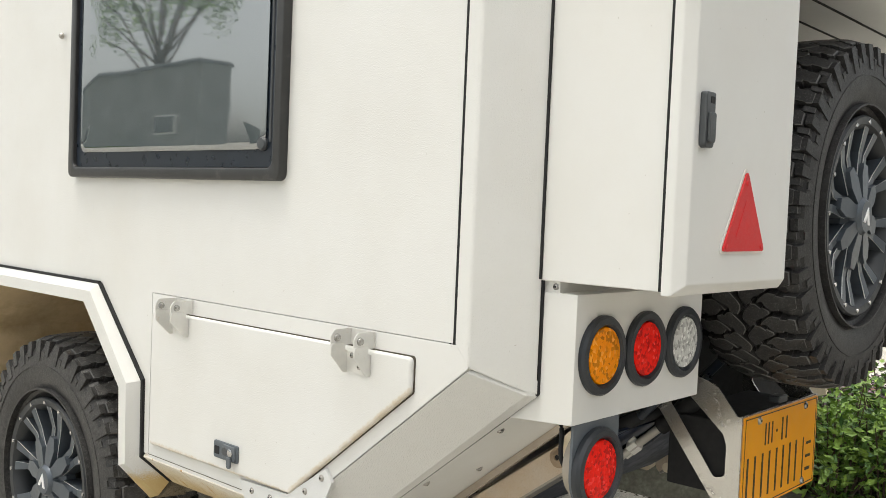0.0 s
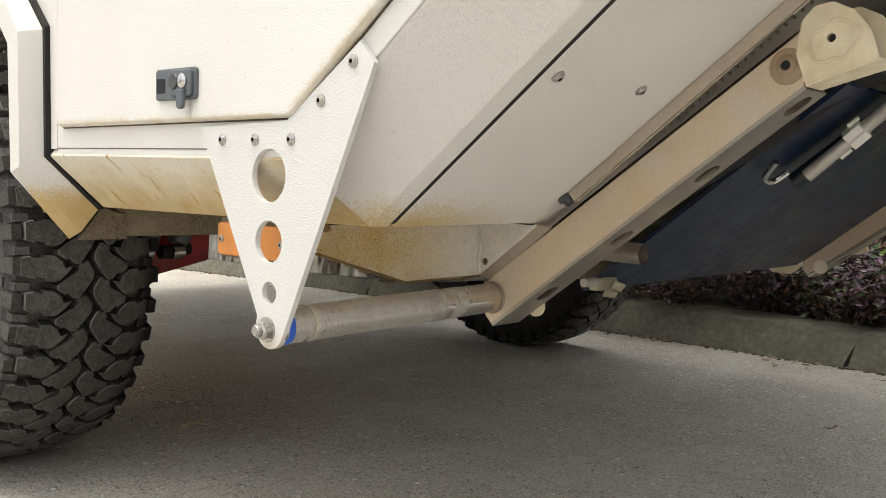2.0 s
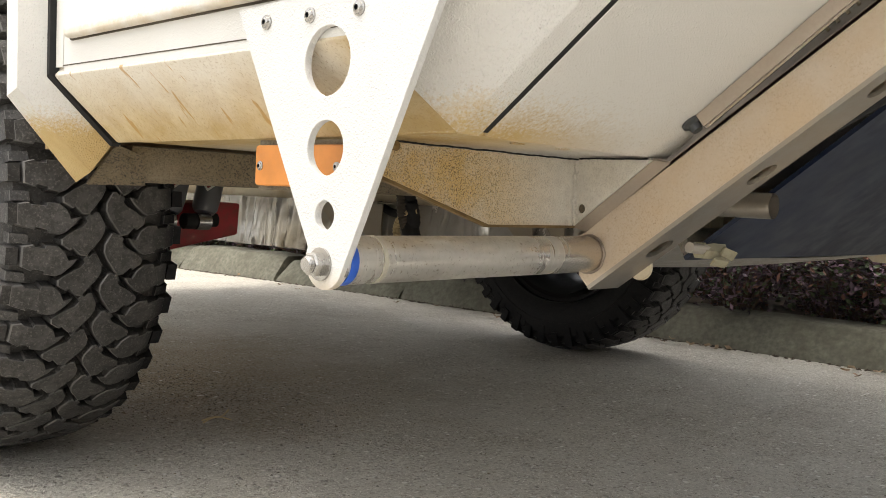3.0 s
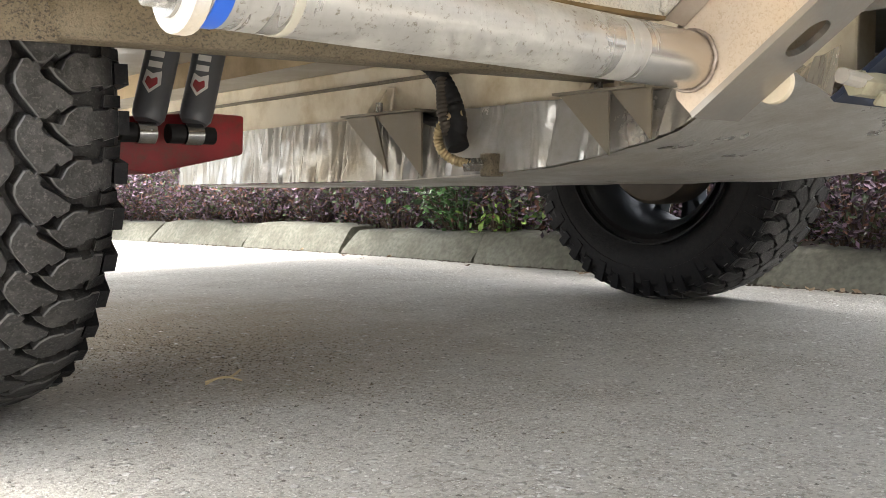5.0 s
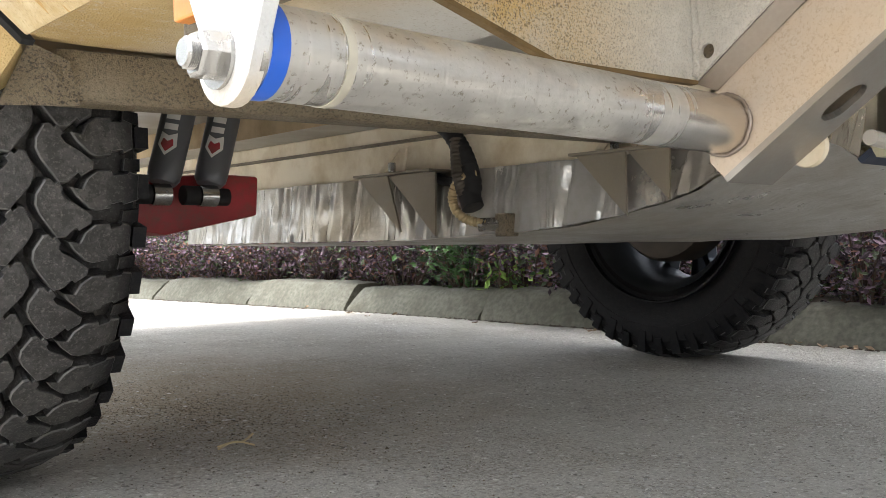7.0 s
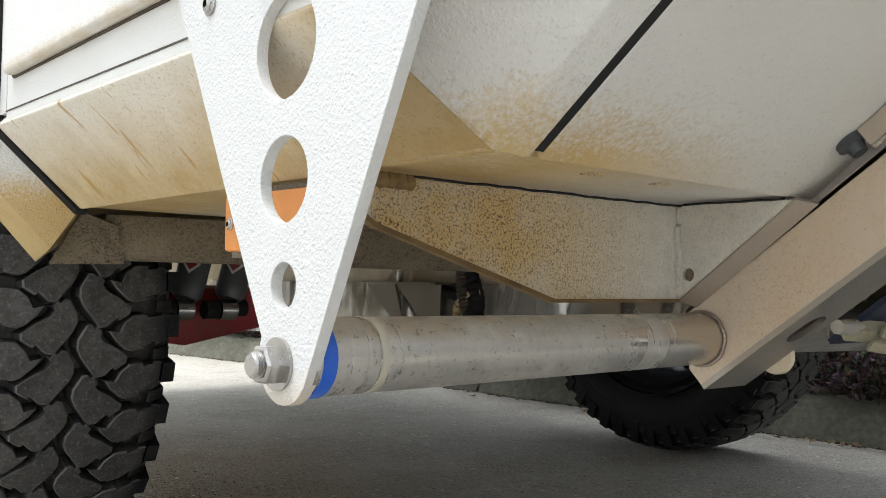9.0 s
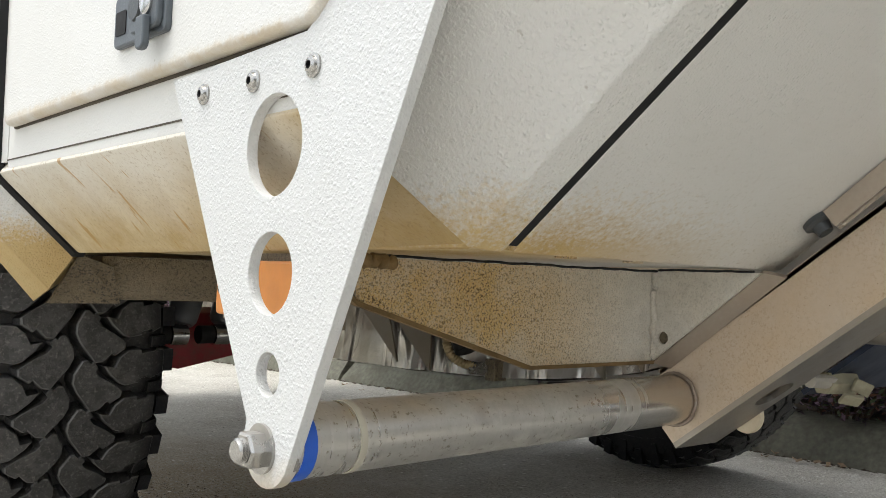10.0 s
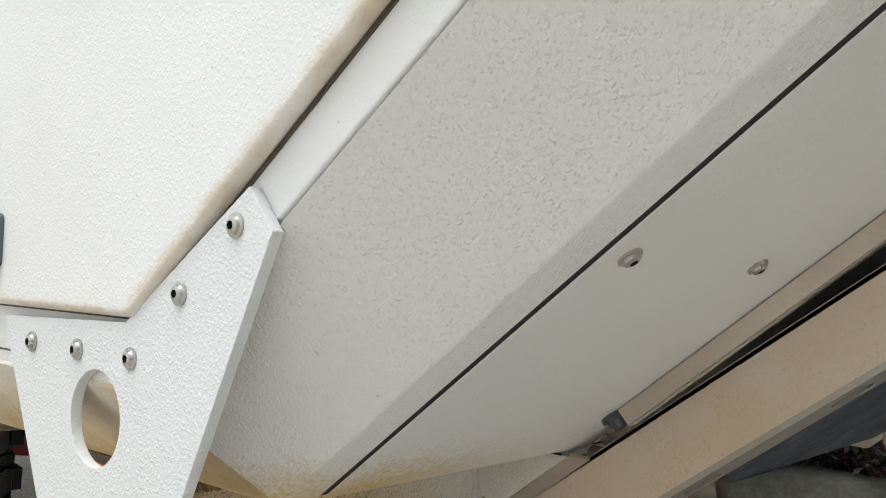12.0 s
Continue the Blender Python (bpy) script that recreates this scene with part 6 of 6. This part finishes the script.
        bm = bmesh.new()
        add_prism(bm, far, 0.876, 0.880, "x")
        part("leaf", bm, GUSSET, g)
        part("shelf", box(0.862, 0.93, far[1][0], near[0][0] + 0.004, 0.443, 0.447), GUSSET, g)
        for d in (-0.018, 0.018):
            part("clip", slab([(0.90, clip + d * 2.2, 0.448), (0.925, clip + d, 0.500), (0.93, clip + d * 0.4, 0.500), (0.905, clip + d * 1.4, 0.448)], 0.003), BEAM, g)
        part("clip_plate", slab([(0.925, clip - 0.018, 0.499), (0.925, clip + 0.018, 0.499), (0.93, clip + 0.02, 0.486), (0.93, clip - 0.02, 0.486)], 0.002), BEAM, g)
        part("stud", rod((0.905, clip + 0.004, 0.447), (0.905, clip + 0.004, 0.470), 0.007, None, 6), ZINC, g)
    # hoses
    loom = part("cable_loom", sweep([(0.84, 0.90, 0.54), (0.86, 0.86, 0.515), (0.866, 0.835, 0.485), (0.866, 0.813, 0.453), (0.864, 0.797, 0.412), (0.862, 0.803, 0.383)], 0.016, 12, 0.04, 0.011), SEAL, trailer, "taped black cable loom", smooth=True)
    part("conduit", sweep([(0.86, 0.832, 0.49), (0.852, 0.822, 0.455), (0.848, 0.814, 0.425), (0.852, 0.806, 0.395)], 0.0105, 12, 0.10, 0.007), DRUM, loom, "dusty ribbed conduit", smooth=True, angle=60)
    part("coupler", rod((0.862, 0.806, 0.402), (0.860, 0.792, 0.374), 0.0185, None, 18, 0.003), SEAL, loom, smooth=True)
    part("branch", sweep([(0.87, 0.81, 0.44), (0.885, 0.84, 0.425), (0.90, 0.90, 0.425), (0.92, 0.96, 0.44)], 0.009, 10), SEAL, loom, smooth=True)
    hz = part("gas_hose", sweep([(0.868, 0.790, 0.430), (0.852, 0.808, 0.424), (0.846, 0.822, 0.408), (0.846, 0.827, 0.388), (0.850, 0.820, 0.368), (0.862, 0.805, 0.354), (0.880, 0.775, 0.346)], 0.0078, 14, 0.12, 0.0062), BRASS, trailer, "corrugated gas hose with a yellowish skin", smooth=True, angle=60)
    part("fitting", rod((0.876, 0.792, 0.346), (0.890, 0.757, 0.346), 0.013, None, 6), ZINC, hz)
    part("fitting_block", box(0.880, 0.91, 0.736, 0.762, 0.326, 0.364, 0.002), RAIL, hz)
    # suspension arm and twin dampers
    arm = prism([(0.36, 0.345), (0.44, 0.333), (0.603, 0.366), (0.606, 0.431), (0.53, 0.433), (0.36, 0.418)], 1.045, 1.20, "y", 0.005)
    s = part("trailing_arm", arm, RED_PAINT, trailer, "scuffed red trailing arm", smooth=True, angle=30)
    part("arm_boss", rod((0.52, 1.04, 0.395), (0.545, 1.04, 0.395), 0.014), SEAL, s)
    for k, x in enumerate((0.411, 0.488)):
        bottom, top = Vector((x, 1.0, 0.394)), Vector((x + 0.118, 1.05, 0.76))
        u = (top - bottom).normalized()
        bm = bmesh.new()
        add_lathe(bm, [(0, 0.018), (0.019, 0.018), (0.0245, 0.026), (0.0255, 0.04), (0.0255, 0.34), (0.02, 0.36), (0, 0.36)], bottom, u, 32)
        d = part("damper", bm, SHOCK_GREY, s, "slate grey damper with a diamond badge", smooth=True, angle=40)
        part("eye", rod(bottom + Vector((-0.014, 0, 0)), bottom + Vector((0.014, 0, 0)), 0.017, None, 24, 0.002), CHROME, d, smooth=True)
        part("bush", rod(bottom + Vector((-0.040, 0, 0)), bottom + Vector((-0.016, 0, 0)), 0.015, None, 20), SEAL, d, smooth=True)
        # badge and bars lie on the damper's near side
        near = Vector((-0.62, -0.78, 0)).normalized()
        side = u.cross(near).normalized()
        def on(sx, h, lift):
            ang = sx / 0.0257
            return bottom + u * h + (near * math.cos(ang) + side * math.sin(ang)) * (0.0268 + lift)
        shapes = [([(0.0, 0.062), (0.014, 0.078), (0.012, 0.10), (0.0, 0.094), (-0.012, 0.10), (-0.014, 0.078)], 0, 0.0), ([(0.0, 0.068), (0.009, 0.079), (0.007, 0.090), (0.0, 0.085), (-0.007, 0.090), (-0.009, 0.079)], 1, 0.0008)]
        shapes += [([(-0.010, h0), (0.010, h0), (0.010, h0 + 0.010), (-0.010, h0 + 0.010)], 0, 0.0) for h0 in (0.104, 0.121, 0.138, 0.155)]
        for poly, mi, lift in shapes:
            bm = bmesh.new()
            # fan of narrow strips so that the mark follows the round body
            us = [p[0] for p in poly]
            lo, hi = min(us), max(us)
            def span(q):
                hits = []
                for (a0, b0), (a1, b1) in zip(poly, poly[1:] + poly[:1]):
                    if a0 != a1 and min(a0, a1) - 1e-9 <= q <= max(a0, a1) + 1e-9:
                        hits.append(b0 + (b1 - b0) * (q - a0) / (a1 - a0))
                return min(hits), max(hits)
            cols = []
            for c in range(13):
                q = lo + (hi - lo) * (0.002 + 0.996 * c / 12)
                b, t = span(q)
                cols.append((bm.verts.new(on(q, b, lift)), bm.verts.new(on(q, t, lift))))
            for (p0, p1), (q0, q1) in zip(cols, cols[1:]):
                bm.faces.new((p0, q0, q1, p1))
            part("badge_core" if mi else "badge" if len(poly) > 4 else "badge_bar", bm, RED_PAINT if mi else WHITE_TAG, d)
    # pipe end, drain tap and lock pieces at the tail
    p = bmesh.new()
    add_rod(p, (0.605, 0.06, 0.470), (0.607, -0.092, 0.469), 0.0162, None, 28, False)
    add_rod(p, (0.605, 0.06, 0.470), (0.607, -0.0919, 0.469), 0.0146, None, 28, False)
    part("stub_pipe", p, STEEL_CLEAN, trailer, "short open stainless stub pipe", smooth=True)
    tp = part("drain_tap", rod((0.66, 0.048, 0.408), (0.725, 0.046, 0.404), 0.0075, None, 12), GREYSHEET, trailer, "drain tap with a pale plastic lever")
    part("valve_body", rod((0.695, 0.052, 0.404), (0.745, 0.044, 0.402), 0.013, None, 6), TAP_PLASTIC, tp)
    part("lever", slab([(0.724, 0.030, 0.411), (0.744, 0.020, 0.403), (0.740, 0.026, 0.390), (0.720, 0.034, 0.398)], 0.005, 0.001), TAP_PLASTIC, tp)
    part("lever", slab([(0.704, 0.032, 0.396), (0.720, 0.018, 0.393), (0.726, 0.028, 0.383), (0.710, 0.042, 0.386)], 0.005, 0.001), TAP_PLASTIC, tp)
    # strut and dark fittings behind the light box
    lo, hi = Vector((0.84, -0.243, 0.596)), Vector((0.84, -0.52, 0.844))
    u = (hi - lo).normalized()
    st = part("tail_strut", rod(lo, hi, 0.0105, None, 24, 0.002), GREYSHEET, trailer, "grey tail strut with pale blocks", smooth=True)
    part("strut_body", rod(lo + u * 0.19, hi, 0.020, None, 28, 0.004), SEAL, st, smooth=True)
    out = Vector((-0.75, -0.62, -0.15)).normalized()
    across = u.cross(out).normalized()
    c = lo + u * 0.092 + out * 0.011
    part("tag", slab([c - across * 0.0145 - u * 0.0155, c + across * 0.0145 - u * 0.0155, c + across * 0.0145 + u * 0.0155, c - across * 0.0145 + u * 0.0155], 0.022, 0.0015), WHITE_TAG, st, "pale square block")
    for d in (-0.020, 0.022):
        q = lo + u * (0.085 + d) + across * (0.013 if d < 0 else -0.019)
        part("pin", rod(q - u * 0.010, q + u * 0.010, 0.0035, None, 8), WHITE_TAG, st)
    for dx, dz, r in ((-0.05, 0.02, 0.013), (0.03, -0.03, 0.016), (0.09, 0.01, 0.012)):
        p, q = lo + Vector((dx, 0.03, dz + 0.02)), hi + Vector((dx, 0.03, dz + 0.04))
        mid = (p + q) / 2 + Vector((0, 0, -0.022))
        part("cable", sweep([p, p + (mid - p) * 0.5, mid, mid + (q - mid) * 0.5, q], r, 12), GASKET, st, "glossy black cable", smooth=True)
    part("tail_box", box(0.96, 1.60, -0.40, -0.34, 0.70, 0.95, 0.01), SEAL, trailer, "black equipment box under the tail")
    part("u_clip", sweep([(0.75, -0.23, 0.615), (0.77, -0.205, 0.592), (0.81, -0.20, 0.585), (0.83, -0.215, 0.60)], 0.005, 8), CHROME, trailer, smooth=True)
    part("black_conduit", sweep([(0.62, -0.12, 0.56), (0.70, -0.25, 0.66), (0.78, -0.34, 0.74), (0.95, -0.42, 0.78)], 0.018, 12), SEAL, trailer, smooth=True)


build_under()

# ---- shrubs and litter ----
def leaf_faces(bm, place, direction, normal, length, width):
    d, nrm = direction.normalized(), normal
    s = d.cross(nrm)
    if s.length < 1e-4:
        s = d.orthogonal()
    s = s.normalized() * width
    up = s.cross(d).normalized() * width * 0.35
    a, m, t = place, place + d * length * 0.5, place + d * length
    va, vt, vm = bm.verts.new(a), bm.verts.new(t), bm.verts.new(m - up)
    vl, vr = bm.verts.new(m + s), bm.verts.new(m - s)
    bm.faces.new((va, vm, vl)); bm.faces.new((vm, vt, vl)); bm.faces.new((va, vr, vm)); bm.faces.new((vm, vr, vt))


def shrub(name_seed, leaf, label, width, height, count, length):
    """Stems from the soil with small leaves scattered along them in an uneven mound."""
    rng = random.Random(name_seed)
    stems, leaves = bmesh.new(), bmesh.new()
    tips = []
    for k in range(26):
        a, rad = rng.uniform(0, math.tau), rng.uniform(0.1, 1.0) ** 0.6 * width
        base = Vector((math.cos(a) * 0.05, math.sin(a) * 0.05, -0.02))
        tip = Vector((math.cos(a) * rad, math.sin(a) * rad, height * rng.uniform(0.45, 1.0) * (1.05 - 0.45 * (rad / width) ** 2)))
        midp = base.lerp(tip, 0.5) + Vector((0, 0, 0.06))
        add_rod(stems, base, midp, 0.005, 0.0035, 5, False)
        add_rod(stems, midp, tip, 0.0035, 0.0015, 5, False)
        tips.append((base, midp, tip))
    for k in range(count):
        base, midp, tip = rng.choice(tips)
        t = rng.uniform(0.15, 1.05)
        p = base.lerp(midp, t * 2) if t < 0.5 else midp.lerp(tip, t * 2 - 1)
        p = p + Vector((rng.gauss(0, 0.05), rng.gauss(0, 0.05), rng.gauss(0, 0.035)))
        p.z = max(p.z, 0.01)
        d = Vector((rng.gauss(0, 1), rng.gauss(0, 1), rng.gauss(0.1, 0.6)))
        leaf_faces(leaves, p, d, Vector((rng.gauss(0, 0.5), rng.gauss(0, 0.5), 1)), length * rng.uniform(0.6, 1.25), length * rng.uniform(0.24, 0.34))
    root = shape("shrub", label, "shrub", "shrubs in the bed")
    part("stem", stems, TWIG, root)
    part("foliage", leaves, leaf, root)
    return root


def build_shrubs():
    rng = random.Random(11)
    purple = [shrub(k, LEAF_PURPLE, "purple-leaved shrub in the kerbside bed", 0.36, 0.52, 3000, 0.028) for k in (1, 2)]
    green = [shrub(k + 7, LEAF_GREEN, "bright green shrub among purple ones", 0.30, 0.50, 1300, 0.042) for k in (1,)]
    deep = [shrub(23, LEAF_DEEP, "dark green shrub among purple ones", 0.26, 0.42, 900, 0.045)]
    sprig = shrub(29, LEAF_GREEN, "small bright green sapling at the bed's edge", 0.10, 0.17, 130, 0.045)
    sprig.matrix_basis = pose(2.59, 2.40, 0.115)
    spots = []
    y = -2.6
    while y < 7.4:
        for row, dx in enumerate((0.30, 0.66, 1.10)):
            spots.append((kerb_x(y) + dx + rng.uniform(-0.06, 0.06), y + rng.uniform(-0.1, 0.1) + row * 0.12, row))
        y += 0.36
    greens = ((2.9, -0.15),)
    used = set()
    for x, yy, row in spots:
        is_green = any(abs(x - gx) < 0.28 and abs(yy - gy) < 0.22 for gx, gy in greens)
        is_deep = row == 0 and 2.42 < yy < 3.1
        src = green[0] if is_green else deep[0] if is_deep else purple[rng.randrange(2)]
        s = rng.uniform(0.85, 1.15)
        m = pose(x, yy, 0.10, 0, 0, rng.uniform(0, 360))
        if src not in used:
            used.add(src)
            src.matrix_basis = m
        else:
            c = copy_thing(src, m)
            c.scale = (s, s, s * rng.uniform(0.85, 1.2))


def build_litter():
    rng = random.Random(21)
    bm = bmesh.new()
    leaf_faces(bm, Vector((-0.014, 0, 0.002)), Vector((1, 0.1, 0.2)), Vector((0, 0.2, 1)), 0.03, 0.011)
    leaf_faces(bm, Vector((-0.004, 0.006, 0.003)), Vector((0.2, 1, 0.35)), Vector((0.3, 0, 1)), 0.02, 0.008)
    first = tagged(link("fallen_leaf", bm, LEAF_DRY), "curled dry brown leaf on the concrete", "leaf", "fallen leaves")
    places = [(1.60, -0.04), (2.40, 0.43), (2.41, 0.91), (2.37, 0.95), (2.36, 0.86), (2.33, 0.42), (2.36, 0.30), (2.30, 0.05), (2.33, 1.55), (2.30, 1.75), (2.28, 2.3), (2.20, 2.9), (2.25, 3.1)]
    for k in range(15):
        yy = rng.uniform(-0.8, 4.2)
        places.append((kerb_x(yy) - abs(rng.gauss(0, 0.05)) - 0.008, yy))
    for k, (x, y) in enumerate(places):
        m = pose(x, y, 0.006, rng.uniform(-15, 15), rng.uniform(-15, 15), rng.uniform(0, 360))
        if k:
            copy_thing(first, m)
        else:
            first.matrix_basis = m
    bm = sweep([(-0.03, -0.012, 0.003), (-0.01, -0.004, 0.008), (0.012, 0.006, 0.006), (0.035, 0.03, 0.01)], 0.0016, 6)
    extra = sweep([(-0.026, 0.004, 0.003), (0.0, 0.0, 0.008), (0.022, -0.014, 0.003)], 0.0013, 6)
    tmp = bpy.data.meshes.new("straw")
    extra.to_mesh(tmp); extra.free(); bm.from_mesh(tmp); bpy.data.meshes.remove(tmp)
    tw = tagged(link("straw_twig", bm, STRAW, smooth=True), "pale dry straw lying on the concrete", "twig")
    tw.matrix_basis = pose(0.515, 0.966, 0.004, 0, 0, -10) @ Matrix.Scale(1.1, 4)


build_shrubs()
build_litter()

# ---- what stands across the yard and shows in the window, and an added shade wall ----
def build_surround():
    """A plain dark house front and a small tree on the open side of the yard, and an added unseen wall for shade."""
    house = shape("house", "dark grey rendered house front across the yard", "house")
    rng = random.Random(5)
    wall = simple("dark_render", (0.30, 0.31, 0.30), 0.8, 0.0, 0.2, 1.5)
    part("wall", box(-10.6, -9.8, 15.3, 25.0, 0, 4.0), wall, house)
    part("wing", box(-12.4, -11.8, 12.6, 16.0, 0, 2.6), wall, house)
    part("roof", box(-10.7, -9.7, 15.25, 25.2, 4.0, 4.08, 0.02), simple("roof_metal", (0.2, 0.21, 0.22), 0.6), house)
    for y in (16.4, 21.5):
        w = part("window", box(-9.8, -9.74, y - 0.42, y + 0.42, 2.0, 2.75, 0.01), WHITE_TAG, house)
        part("pane", box(-9.74, -9.72, y - 0.36, y + 0.36, 2.06, 2.69), GLASS, w)
    hedge = shrub(41, LEAF_GREEN, "yellow-green hedge bush before the house", 0.36, 0.52, 900, 0.06)
    hedge["group"] = "hedge bushes"
    hedge.matrix_basis = pose(-9.0, 17.6, 0.0) @ Matrix.Scale(1.9, 4)
    for k in range(5):
        copy_thing(hedge, pose(-9.0 + rng.uniform(-0.2, 0.2), 18.4 + k * 0.8, 0.0, 0, 0, k * 70))
    # wall added out of view to keep light off the tail
    yard = shape("shade_wall", "plain grey wall, unseen, added to shade the trailer tail", "building")
    part("wall", box(-7.0, 12.0, -8.3, -8.0, 0, 4.0), simple("grey_render", (0.24, 0.235, 0.22), 0.85, 0.0, 0.2, 1.2), yard)
    part("plinth", box(-7.0, 12.0, -8.0, -7.93, 0, 0.6, 0.01), KERB, yard)
    tree = shape("tree", "small leafy street tree across the yard", "tree")
    wood, crown = bmesh.new(), bmesh.new()
    base = Vector((0, 0, 0))
    add_rod(wood, base, base + Vector((0.05, 0, 2.75)), 0.055, 0.04, 10, False)
    for k in range(20):
        a = rng.uniform(0, math.tau)
        p = base + Vector((0.05, 0, rng.uniform(2.1, 2.75)))
        q = p + Vector((math.cos(a) * rng.uniform(0.5, 1.1), math.sin(a) * rng.uniform(0.5, 1.1), rng.uniform(0.5, 1.3)))
        e = q + Vector((math.cos(a) * rng.uniform(0.3, 0.9), math.sin(a) * rng.uniform(0.3, 0.9), rng.uniform(0.2, 0.8)))
        add_rod(wood, p, q, 0.024, 0.014, 7, False)
        add_rod(wood, q, e, 0.014, 0.005, 6, False)
        for c in range(7):
            o = q.lerp(e, rng.uniform(0, 1.1)) + Vector((rng.gauss(0, 0.28), rng.gauss(0, 0.28), rng.gauss(0, 0.22)))
            for m in range(42):
                leaf_faces(crown, o + Vector((rng.gauss(0, 0.13), rng.gauss(0, 0.13), rng.gauss(0, 0.1))), Vector((rng.gauss(0, 1), rng.gauss(0, 1), rng.gauss(0, 0.6))), Vector((0, 0, 1)), 0.075, 0.022)
    part("trunk", wood, TWIG, tree)
    part("crown", crown, LEAF_GREEN, tree)
    tree.matrix_basis = pose(-17.0, 29.0, 0, 0, 0, 20) @ Matrix.Scale(2.35, 4)


build_surround()
